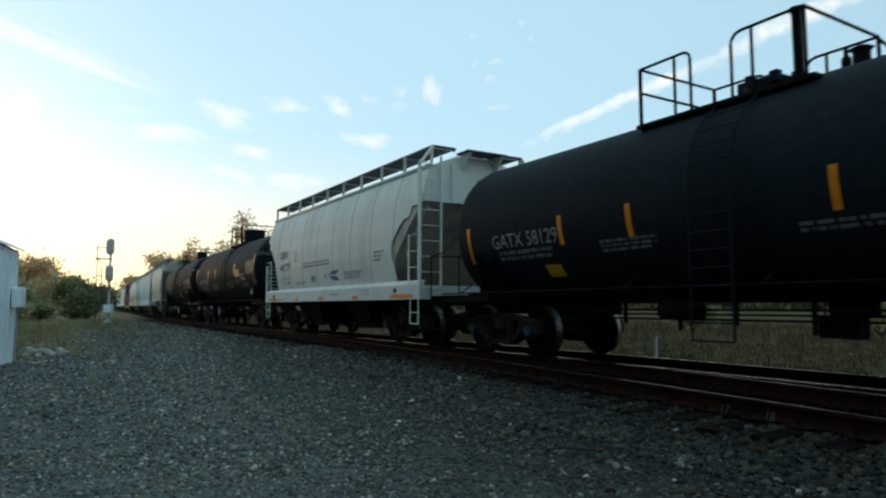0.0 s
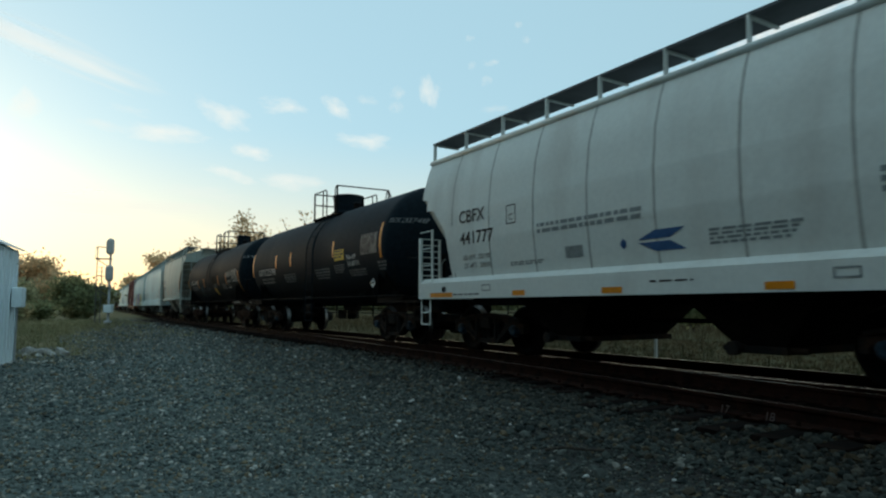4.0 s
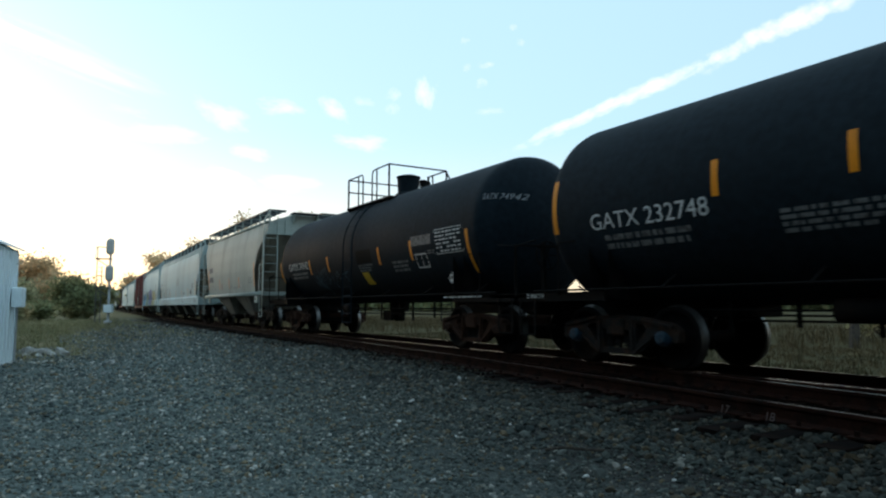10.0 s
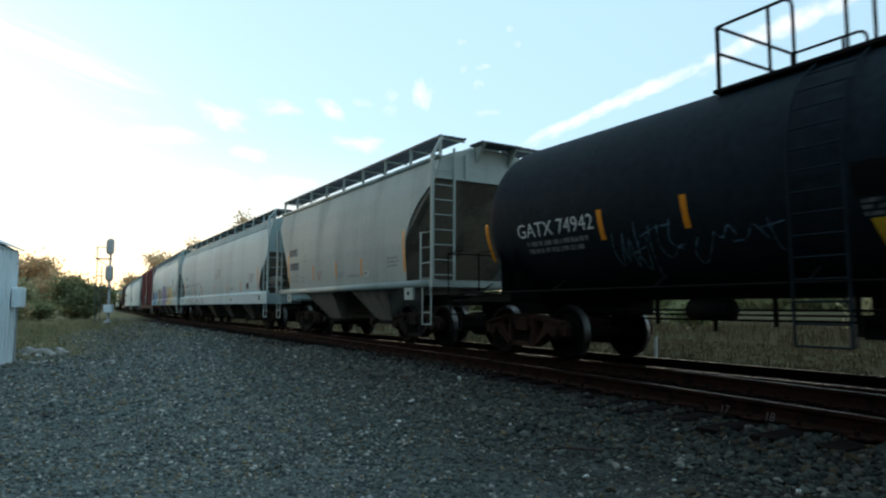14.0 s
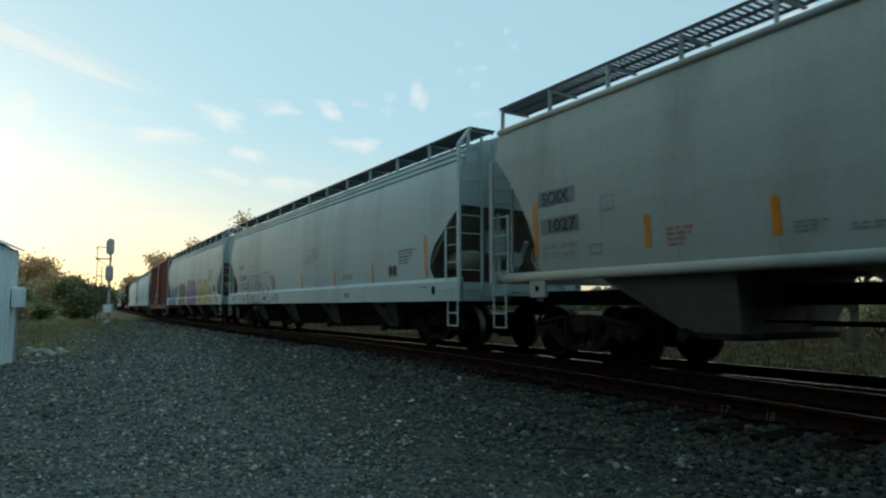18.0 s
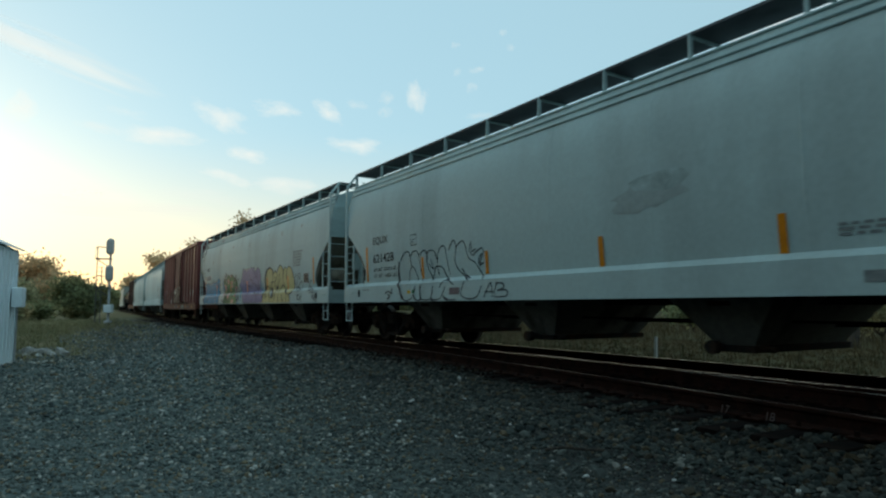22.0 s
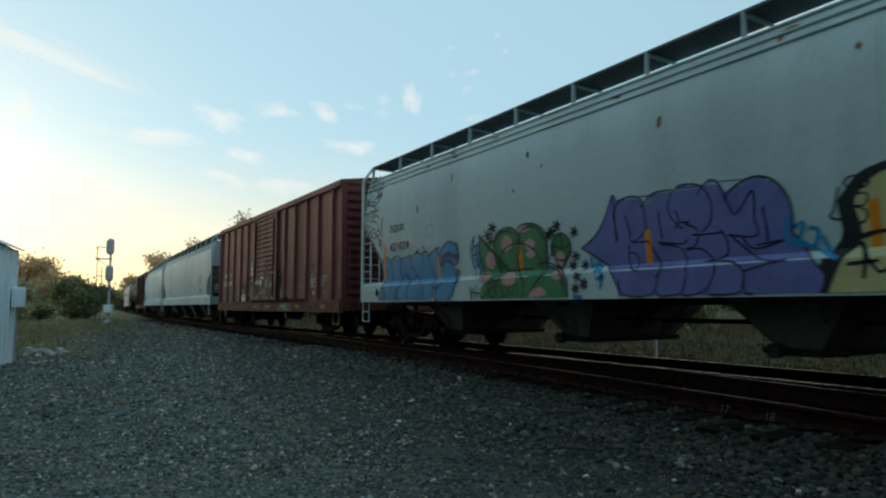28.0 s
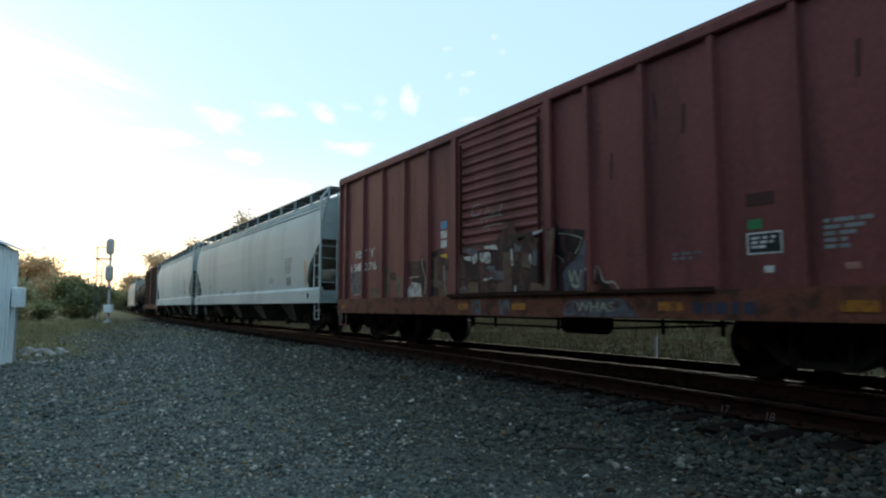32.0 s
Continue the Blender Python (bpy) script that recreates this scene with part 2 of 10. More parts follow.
def stack(bm, levels, cap=True):
    """Rectangles (half length, half width, z) lofted upwards, each with an optional x centre."""
    rings = []
    for lv in levels:
        hx, hy, z = lv[:3]
        cx = lv[3] if len(lv) > 3 else 0.0
        rings.append([bm.verts.new((cx + sx * hx, sy * hy, z)) for sx, sy in ((-1, -1), (1, -1), (1, 1), (-1, 1))])
    for a, b in zip(rings, rings[1:]):
        for k in range(4):
            bm.faces.new((a[k], a[(k + 1) % 4], b[(k + 1) % 4], b[k]))
    if cap:
        bm.faces.new(rings[0][::-1])
        bm.faces.new(rings[-1])
    return bm


def fresh():
    return bmesh.new()


# ---- ground ----
def ground_material():
    """Crushed stone in the yard, rust-stained bed with painted shade under the tracks, dry grass beyond them and weeds
    up the line.
    """
    m = bpy.data.materials.new("yard_ground")
    m.use_nodes = True
    n, l = m.node_tree.nodes, m.node_tree.links
    b = n["Principled BSDF"]
    tc = n.new("ShaderNodeTexCoord")
    sep = n.new("ShaderNodeSeparateXYZ")
    l.new(tc.outputs["Object"], sep.inputs[0])

    def noise_tex(scale, detail=5.0):
        t = n.new("ShaderNodeTexNoise")
        t.inputs["Scale"].default_value, t.inputs["Detail"].default_value = scale, detail
        l.new(tc.outputs["Object"], t.inputs["Vector"])
        return t.outputs["Fac"]

    def math_node(op, a, c, clamp=False):
        t = n.new("ShaderNodeMath")
        t.operation, t.use_clamp = op, clamp
        for i, v in enumerate((a, c)):
            if isinstance(v, (int, float)):
                t.inputs[i].default_value = v
            else:
                l.new(v, t.inputs[i])
        return t.outputs[0]

    def mix(fac, a, c):
        t = n.new("ShaderNodeMixRGB")
        l.new(fac, t.inputs[0])
        for i, v in ((1, a), (2, c)):
            if isinstance(v, tuple):
                t.inputs[i].default_value = (*v, 1)
            else:
                l.new(v, t.inputs[i])
        return t.outputs[0]
    wob = math_node("MULTIPLY", math_node("SUBTRACT", noise_tex(0.9), 0.5), 1.6)
    far = math_node("MULTIPLY", math_node("SUBTRACT", noise_tex(0.16), 0.5), 9.0)
    cell = n.new("ShaderNodeTexVoronoi")
    cell.inputs["Scale"].default_value = 22.0
    l.new(tc.outputs["Object"], cell.inputs["Vector"])
    grey = n.new("ShaderNodeSeparateColor")
    l.new(cell.outputs["Color"], grey.inputs[0])
    stone = mix(grey.outputs[0], (0.0816, 0.0986, 0.0918), (0.197, 0.231, 0.211))
    stone = mix(math_node("MULTIPLY", noise_tex(0.7), 0.5), stone, (0.112, 0.129, 0.116))
    # shade painted in: stone darkens towards the track and along +X
    track_shade = math_node("MULTIPLY", math_node("SUBTRACT", math_node("ADD", sep.outputs["Y"], math_node("MULTIPLY", sep.outputs["X"], 0.16)), 0.3), 0.29, True)
    stone = mix(track_shade, stone, mix(grey.outputs[0], (0.019, 0.017, 0.016), (0.045, 0.04, 0.036)))
    # near-black bed: shade under the train is put into the rust colour
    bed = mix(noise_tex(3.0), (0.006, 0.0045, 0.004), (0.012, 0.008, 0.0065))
    grass = mix(noise_tex(0.35), (0.042, 0.037, 0.016), (0.1, 0.074, 0.033))
    grass = mix(noise_tex(4.0), grass, (0.07, 0.062, 0.03))
    weeds = mix(noise_tex(0.8), (0.16, 0.145, 0.075), (0.27, 0.22, 0.13))
    y, x = math_node("ADD", sep.outputs["Y"], wob), math_node("ADD", sep.outputs["X"], far)
    bend = math_node("MULTIPLY", math_node("MAXIMUM", math_node("SUBTRACT", -38.0, sep.outputs["X"]), 0.0), 0.055)
    y = math_node("SUBTRACT", y, bend)
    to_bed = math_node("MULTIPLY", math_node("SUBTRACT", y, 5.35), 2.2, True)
    to_grass = math_node("MULTIPLY", math_node("SUBTRACT", y, 11.0), 1.5, True)
    left = math_node("MULTIPLY", math_node("SUBTRACT", -20.0, x), 0.2, True)
    off = math_node("MULTIPLY", math_node("SUBTRACT", 2.6, y), 0.8, True)
    stone = mix(math_node("MULTIPLY", math_node("SUBTRACT", -19.0, x), 0.09, True), stone, mix(noise_tex(0.5), (0.0578, 0.0578, 0.0476), (0.116, 0.112, 0.0918)))
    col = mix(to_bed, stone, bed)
    col = mix(math_node("MULTIPLY", left, off), col, weeds)
    col = mix(math_node("MULTIPLY", math_node("SUBTRACT", -60.0, x), 0.05, True), col, weeds)
    col = mix(to_grass, col, grass)
    l.new(col, b.inputs["Base Color"])
    b.inputs["Roughness"].default_value = 0.95
    b.inputs["Specular IOR Level"].default_value = 0.06
    bp = n.new("ShaderNodeBump")
    bp.inputs["Strength"].default_value, bp.inputs["Distance"].default_value = 0.9, 0.04
    l.new(cell.outputs["Distance"], bp.inputs["Height"])
    l.new(bp.outputs[0], b.inputs["Normal"])
    return m


def ground_height(x, y):
    """The ballast bank beside the track, the yard and the low field behind."""
    d = y - track_point(min(x, 0.0))[1]
    keys = [(-60, -0.62), (-9, -0.58), (-6.5, -0.5), (-4.2, -0.33), (-3.2, -0.25), (-2.3, -0.225), (1.9, -0.215), (3.2, -0.5), (6, -0.7), (400, -0.75)]
    return float(np.interp(d, [k[0] for k in keys], [k[1] for k in keys]))


def lie(x, y):
    z = ground_height(x, y)
    if -90 < x < 15 and -5 < y < 22:
        z += 0.03 * noise.noise((x * 0.6, y * 0.6, 0)) + 0.015 * noise.noise((x * 2.1, y * 2.1, 5))
    return z


def build_ground():
    bm = fresh()
    xs = [-3000, -1200, -500, -250, -150, -110] + [-90 + 2.5 * i for i in range(24)] + [-30 + 0.5 * i for i in range(81)] + [15, 25, 45, 90, 300, 1200, 3000]
    ys = [-3000, -900, -250, -80, -30, -15, -8, -5] + [-4 + 0.35 * i for i in range(54)] + [16, 18, 22, 30, 50, 90, 200, 600, 1500, 3000]
    grid = [[bm.verts.new((x, y, lie(x, y))) for y in ys] for x in xs]
    for i in range(len(xs) - 1):
        for j in range(len(ys) - 1):
            bm.faces.new((grid[i][j], grid[i + 1][j], grid[i + 1][j + 1], grid[i][j + 1]))
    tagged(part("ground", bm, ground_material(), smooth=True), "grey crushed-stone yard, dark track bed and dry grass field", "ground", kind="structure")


build_ground()


# ---- rails ----
def rail_mesh(points, head, label, web=RAIL_RUST):
    """One rail: foot, web and head swept along points of its head's top."""
    prof = [(-0.07, -0.18), (0.07, -0.18), (0.07, -0.165), (0.01, -0.14), (0.01, -0.045), (0.036, -0.035), (0.036, -0.008), (0.026, -0.001), (0.007, 0.0), (-0.007, 0.0), (-0.026, -0.001), (-0.036, -0.008), (-0.036, -0.035), (-0.01, -0.045), (-0.01, -0.14), (-0.07, -0.165)]
    bm = fresh()
    rings = []
    for i, (x, y, z) in enumerate(points):
        a, b = points[max(i - 1, 0)], points[min(i + 1, len(points) - 1)]
        d = Vector((b[0] - a[0], b[1] - a[1], 0)).normalized()
        s = Vector((-d.y, d.x, 0))
        rings.append([bm.verts.new(Vector((x, y, z)) + s * p + Vector((0, 0, q))) for p, q in prof])
    n = len(prof)
    for a, b in zip(rings, rings[1:]):
        for k in range(n):
            f = bm.faces.new((a[k], a[(k + 1) % n], b[(k + 1) % n], b[k]))
            if k == 8:
                f.material_index = 1
    bmesh.ops.recalc_face_normals(bm, faces=bm.faces[:])
    ob = part("rail", bm, web)
    ob.data.materials.append(head)
    return tagged(ob, label, "rail", "rails", "structure")


def main_rail(off):
    pts = []
    for i in range(-220, 61, 2):
        x, y, a = track_point(i * 1.0)
        pts.append((x - math.sin(a) * off, y + math.cos(a) * off, 0.0))
    return pts


def siding_y(x):
    """Outer rail of the siding that leaves the main track towards the yard."""
    if x < -33:
        tx, ty, a = track_point(x)
        return ty - 0.8525
    return float(np.interp(x, [-33, -20, -13.2, -10.5, -7.2, -5.0, -2.8, 0, 10, 60], [7.75, 7.35, 6.9, 6.72, 6.42, 6.18, 5.94, 5.62, 4.5, -1.5]))


rail_mesh(main_rail(-0.7525), RAIL_TOP, "main track rail with a bright worn head")
rail_mesh(main_rail(0.7525), RAIL_TOP, "main track rail with a bright worn head")
rail_mesh([(x * 1.0, siding_y(x), -0.012) for x in range(-33, 60)], RAIL_DULL, "rusty rail of the siding beside the gravel")
rail_mesh([(x * 1.0, siding_y(x) + 1.47, -0.012) for x in range(-10, 60)], RAIL_DULL, "rusty inner rail of the siding past the frog")

CHALK = material("rubbed_chalk", (0.085, 0.06, 0.055), 0.9, spread=0.3, grain=60, stain=12, bump=0)
# chalked numbers on the web of the siding rail
for word, x in (("17", -4.33), ("18", -3.8)):
    cu = bpy.data.curves.new("chalk", "FONT")
    cu.body, cu.size, cu.align_x = word, 0.12, "CENTER"
    tmp = new("chalk", cu)
    me = bpy.data.meshes.new_from_object(tmp)
    bpy.data.objects.remove(tmp)
    me.materials.clear()
    me.materials.append(CHALK)
    mark = new("chalk_number", me)
    mark.matrix_basis = pose(x, siding_y(x) - 0.078, -0.185, 72, 0, -6)
    tagged(mark, "white chalked number on the rusty rail", "marking", kind="structure")


# ---- surfaces to letter on, and lettering ----
def round_side(r, zc, lift=0.0):
    return lambda z: -(math.sqrt(max(r * r - (z - zc) ** 2, 0.01)) + lift)


def sheet_side(levels, lift=0.0):
    zs, ws = [p[0] for p in levels], [p[1] for p in levels]
    return lambda z: -(float(np.interp(z, zs, ws)) + lift)


def patch(name, mat, root, x0, x1, z0, z1, side, lift=0.006, slant=0.0, label=""):
    """A flat marking stuck to a car's side."""
    bm = fresh()
    n = max(int((z1 - z0) / 0.06), 1)
    rows = []
    for i in range(n + 1):
        f = i / n
        z = z0 + (z1 - z0) * f
        y = side(z) - lift
        rows.append((bm.verts.new((x0 + slant * f, y, z)), bm.verts.new((x1 + slant * f, y, z))))
    for a, b in zip(rows, rows[1:]):
        bm.faces.new((a[0], a[1], b[1], b[0]))
    return part(name, bm, mat, root, label)


def small_print(name, mat, root, x0, x1, z0, z1, side, lines=3, seed=1, lift=0.006, label=""):
    """Rows of worn writing too small to read."""
    rnd = random.Random(seed)
    bm = fresh()
    h = (z1 - z0) / lines
    for i in range(lines):
        z = z1 - h * i
        x = x0
        while x < x1 - 0.03:
            w = min(rnd.uniform(0.05, 0.22), x1 - x)
            a, b = z - h * 0.62, z
            v = [bm.verts.new((p, side(q) - lift, q)) for p, q in ((x, a), (x + w, a), (x + w, b), (x, b))]
            bm.faces.new(v)
            x += w + rnd.uniform(0.025, 0.05)
        x1 -= rnd.uniform(0, 0.12)
    return part(name, bm, mat, root, label)


def letters(name, text, mat, root, x0, x1, z, height, side, lift=0.012, label="", bold=0.0):
    """Stencilled characters from x0 to x1, standing on z."""
    cu = bpy.data.curves.new(name, "FONT")
    cu.body, cu.size, cu.resolution_u, cu.offset = text, 1.0, 3, bold
    tmp = bpy.data.objects.new(name, cu)
    scene.collection.objects.link(tmp)
    me = bpy.data.meshes.new_from_object(tmp)
    bpy.data.objects.remove(tmp)
    bpy.data.curves.remove(cu)
    xs, ys = [v.co.x for v in me.vertices], [v.co.y for v in me.vertices]
    lo, wide, base, tall = min(xs), max(xs) - min(xs), min(ys), max(ys) - min(ys)
    for v in me.vertices:
        zz = z + (v.co.y - base) / tall * height
        v.co = (x0 + (v.co.x - lo) / wide * (x1 - x0), side(zz) - lift, zz)
    me.materials.clear()
    me.materials.append(mat)
    ob = new(name, me)
    ob.parent = root
    if label:
        ob["label"] = label
    return ob


def frame_mark(name, mat, root, x0, x1, z0, z1, side, w=0.02, cross=False, lift=0.006, label=""):
    """A stencilled rectangle, as round a load table."""
    bm = fresh()
    bars = [(x0, x1, z0, z0 + w), (x0, x1, z1 - w, z1), (x0, x0 + w, z0 + w, z1 - w), (x1 - w, x1, z0 + w, z1 - w)]
    if cross:
        bars.append(((x0 + x1) / 2, (x0 + x1) / 2 + w, z0 + w, z1 - w))
    for a, b, c, d in bars:
        bm.faces.new([bm.verts.new((p, side(q) - lift, q)) for p, q in ((a, c), (b, c), (b, d), (a, d))])
    return part(name, bm, mat, root, label)


def spline(pts, n=8, closed=False):
    """A smooth line through points of the plane."""
    out = []
    m = len(pts)
    for i in range(m if closed else m - 1):
        p = [pts[(i + k) % m] if closed else pts[min(max(i + k, 0), m - 1)] for k in (-1, 0, 1, 2)]
        for j in range(n):
            t = j / n
            out.append(tuple(0.5 * (2 * b + (c - a) * t + (2 * a - 5 * b + 4 * c - d) * t * t + (3 * b - a - 3 * c + d) * t ** 3) for a, b, c, d in zip(*p)))
    if not closed:
        out.append(pts[-1])
    return out


def ribbon(bm, pts, w, side, lift):
    """A sprayed line of width w on a car's side."""
    rows = []
    for i, (x, z) in enumerate(pts):
        a, b = pts[max(i - 1, 0)], pts[min(i + 1, len(pts) - 1)]
        dx, dz = b[0] - a[0], b[1] - a[1]
        l = math.hypot(dx, dz) or 1
        k = w * (0.8 + 0.35 * noise.noise((x * 3, z * 3, 1.7))) / 2
        p, q = (x - dz / l * k, z + dx / l * k), (x + dz / l * k, z - dx / l * k)
        rows.append([bm.verts.new((s[0], side(s[1]) - lift, s[1])) for s in (p, q)])
    for a, b in zip(rows, rows[1:]):
        bm.faces.new((a[0], a[1], b[1], b[0]))


def filled(bm, pts, side, lift, step=0.05):
    """A sprayed field inside a closed line, laid on the side in strips."""
    zs = [p[1] for p in pts]
    z, top = min(zs) + 1e-4, max(zs) - 1e-4

    def cuts(h):
        xs = []
        for (x0, z0), (x1, z1) in zip(pts, pts[1:] + pts[:1]):
            if (z0 <= h) != (z1 <= h):
                xs.append(x0 + (h - z0) / (z1 - z0) * (x1 - x0))
        return sorted(xs)
    while z < top:
        z2 = min(z + step, top)
        a, b = cuts(z), cuts(z2)
        if len(a) != len(b):
            a = b = cuts((z + z2) / 2)
        for i in range(0, len(a) - 1, 2):
            bm.faces.new([bm.verts.new((x, side(h) - lift, h)) for x, h in ((a[i], z), (a[i + 1], z), (b[i + 1], z2), (b[i], z2))])
        z = z2


def bubble(cx, cz, rx, rz, wob=0.08, n=10, seed=0, lo=None):
    """A rounded letter body."""
    rnd = random.Random(seed)
    pts = []
    for k in range(n):
        a = k * math.tau / n
        f = 1 + rnd.uniform(-wob, wob)
        z = cz + rz * f * math.sin(a)
        pts.append((cx + rx * f * math.cos(a), max(z, lo) if lo is not None else z))
    return spline(pts, 6, True)


# ---- trucks, wheels, couplers ----
def outline_plate(bm, outer, holes, y0, y1):
    """A cast plate with openings, in x and z."""
    edges = []
    for loop in [outer] + holes:
        v = [bm.verts.new((x, y0, z)) for x, z in loop]
        edges += [bm.edges.new((v[i], v[(i + 1) % len(v)])) for i in range(len(v))]
    faces = [f for f in bmesh.ops.triangle_fill(bm, use_beauty=True, edges=edges)["geom"] if isinstance(f, bmesh.types.BMFace)]
    ext = bmesh.ops.extrude_face_region(bm, geom=faces)
    bmesh.ops.translate(bm, vec=(0, y1 - y0, 0), verts=[v for v in ext["geom"] if isinstance(v, bmesh.types.BMVert)])
    bmesh.ops.recalc_face_normals(bm, faces=bm.faces[:])


def side_frame_mesh():
    half = [(1.16, 0.40), (1.17, 0.56), (1.05, 0.66), (0.80, 0.70), (0.45, 0.76), (0.0, 0.78)]
    under = [(0.0, 0.19), (0.36, 0.19), (0.55, 0.27), (0.70, 0.42), (0.74, 0.50), (0.98, 0.53), (1.06, 0.46), (1.06, 0.40)]
    outer = [(-x, z) for x, z in half] + [(x, z) for x, z in half[-2::-1]] + [(x, z) for x, z in under[::-1]] + [(-x, z) for x, z in under[1:]]
    tri = [(0.40, 0.34), (0.60, 0.58), (0.55, 0.64), (0.40, 0.66)]
    mid = [(-0.27, 0.28), (0.27, 0.28), (0.27, 0.56), (-0.27, 0.56)]
    bm = fresh()
    outline_plate(bm, outer, [tri, [(-x, z) for x, z in tri][::-1], mid], -0.07, 0.07)
    for s in (-1, 1):
        beam(bm, (s * 0.33, -0.09, 0.26), (s * 0.33, -0.09, 0.7), 0.05, 0.04)
        beam(bm, (s * 1.10, -0.09, 0.62), (s * 0.40, -0.09, 0.74), 0.04, 0.05)
        beam(bm, (s * 0.70, -0.09, 0.46), (s * 0.36, -0.09, 0.22), 0.04, 0.05)
    me = bpy.data.meshes.new("side_frame")
    bm.to_mesh(me)
    bm.free()
    return me


def wheel_mesh():
    bm = fresh()
    prof = [(-0.085, 0.02), (-0.085, 0.13), (-0.045, 0.15), (-0.015, 0.20), (-0.02, 0.33), (-0.05, 0.365), (-0.068, 0.385),
            (-0.068, 0.445), (-0.055, 0.455), (0.045, 0.462), (0.06, 0.488), (0.075, 0.488), (0.082, 0.46), (0.07, 0.37), (0.03, 0.33), (0.03, 0.2), (0.07, 0.14), (0.07, 0.02)]
    lathe(bm, prof, 40, "y")
    for f in bm.faces:
        r = math.hypot(f.calc_center_median().x, f.calc_center_median().z)
        f.material_index = 1 if 0.456 < r < 0.48 else 0
        f.smooth = True
    for k in range(3):
        a = k * math.tau / 3
        lathe(bm, [(-0.022, 0.028), (-0.012, 0.028)], 8, "y", (0.27 * math.cos(a), 0, 0.27 * math.sin(a)))
    me = bpy.data.meshes.new("wheel")
    bm.to_mesh(me)
    bm.free()
    me.materials.append(WHEEL_STEEL)
    me.materials.append(TREAD)
    return me


def spring_mesh():
    bm = fresh()
    tube(bm, [(0.05 * math.cos(i * 0.9), 0.05 * math.sin(i * 0.9), i * 0.0063) for i in range(42)], 0.014, 5)
    me = bpy.data.meshes.new("spring")
    bm.to_mesh(me)
    bm.free()
    me.materials.append(TRUCK_STEEL)
    return me


def cap_mesh():
    bm = fresh()
    lathe(bm, [(-0.11, 0.03), (-0.115, 0.07), (-0.10, 0.095), (-0.03, 0.10), (-0.03, 0.125), (0.06, 0.125)], 20, "y")
    for k in range(3):
        a = k * math.tau / 3
        lathe(bm, [(-0.13, 0.014), (-0.10, 0.014)], 6, "y", (0.055 * math.cos(a), 0, 0.055 * math.sin(a)))
    me = bpy.data.meshes.new("bearing_cap")
    bm.to_mesh(me)
    bm.free()
    return me


def axle_mesh():
    bm = fresh()
    lathe(bm, [(-1.0, 0.07), (-0.8, 0.075), (-0.66, 0.1), (0.0, 0.085), (0.66, 0.1), (0.8, 0.075), (1.0, 0.07)], 16, "y")
    me = bpy.data.meshes.new("wheelset")
    bm.to_mesh(me)
    bm.free()
    me.materials.append(WHEEL_STEEL)
    return me


SIDE_FRAME, WHEEL, SPRING, CAP, AXLE = side_frame_mesh(), wheel_mesh(), spring_mesh(), cap_mesh(), axle_mesh()
CAP_MESH = {}
FRAME_MESH = {}
WHEELSETS = []


def skinned(cache, me, mat):
    if mat.name not in cache:
        cache[mat.name] = me.copy()
        cache[mat.name].materials.clear()
        cache[mat.name].materials.append(mat)
    return cache[mat.name]


def child(name, me, parent, at, label=""):
    ob = new(name, me)
    ob.parent = parent
    ob.matrix_basis = at
    if label:
        ob["label"] = label
    return ob


def truck(root, xc, steel=TRUCK_STEEL, cap=CAP_BLUE, turning=True, spread=0.889):
    """A two-axle freight truck under a car, with wheelsets of their own."""
    bm = fresh()
    box(bm, xc - 0.18, xc + 0.18, -1.12, 1.12, 0.46, 0.72, 0.03)
    lathe(bm, [(0.70, 0.2), (0.80, 0.2)], 20, "z", (xc, 0, 0))
    bolster = part("truck", bm, steel, root, "cast steel two-axle truck")
    for s in (-1, 1):
        child("side_frame", skinned(FRAME_MESH, SIDE_FRAME, steel), bolster, pose(xc, s * 1.0, 0, 0, 0, 0 if s < 0 else 180))
        for dx in (-0.17, 0.0, 0.17):
            child("spring", SPRING, bolster, pose(xc + dx, s * 1.0, 0.20))
    bm = fresh()
    for s in (-1, 1):
        beam(bm, (xc + s * 0.36, -0.8, 0.36), (xc + s * 0.36, 0.8, 0.36), 0.07, 0.1)
        for t in (-1, 1):
            box(bm, xc + s * 0.36 - 0.03, xc + s * 0.36 + 0.06, t * 0.75 - 0.05, t * 0.75 + 0.05, 0.28, 0.52)
    part("brake_beam", bm, steel, bolster)
    for s in (-1, 1):
        ws = child("wheelset", AXLE, root, pose(xc + s * spread, 0, 0.457), "steel wheelset with a bright worn tread")
        for t in (-1, 1):
            child("wheel", WHEEL, ws, pose(0, t * 0.7525, 0, 0, 0, 0 if t < 0 else 180))
            child("bearing_cap", skinned(CAP_MESH, CAP, cap), ws, pose(0, t * 1.02, 0, 0, 0, 0 if t < 0 else 180))
        if turning:
            WHEELSETS.append((ws, xc + s * spread))


def coupler(root, x, s):
    """Draft gear and knuckle beyond the end sill; s = -1 or 1."""
    bm = fresh()
    box(bm, min(x, x + s * 0.45), max(x, x + s * 0.45), -0.09, 0.09, 0.80, 0.96, 0.02)
    slab(bm, [(x + s * a, z) for a, z in ((0.40, 0.74), (0.62, 0.76), (0.68, 0.84), (0.66, 0.98), (0.55, 1.02), (0.40, 1.0))][::-s], -0.16, 0.12)
    part("coupler", bm, TRUCK_STEEL, root)
    bm = fresh()
    tube(bm, spline([(x + s * 0.1, -0.3, 0.8), (x + s * 0.25, -0.32, 0.55), (x + s * 0.48, -0.3, 0.42), (x + s * 0.62, -0.25, 0.55)], 5), 0.025, 6)
    part("air_hose", bm, FRAME_BLACK, root)


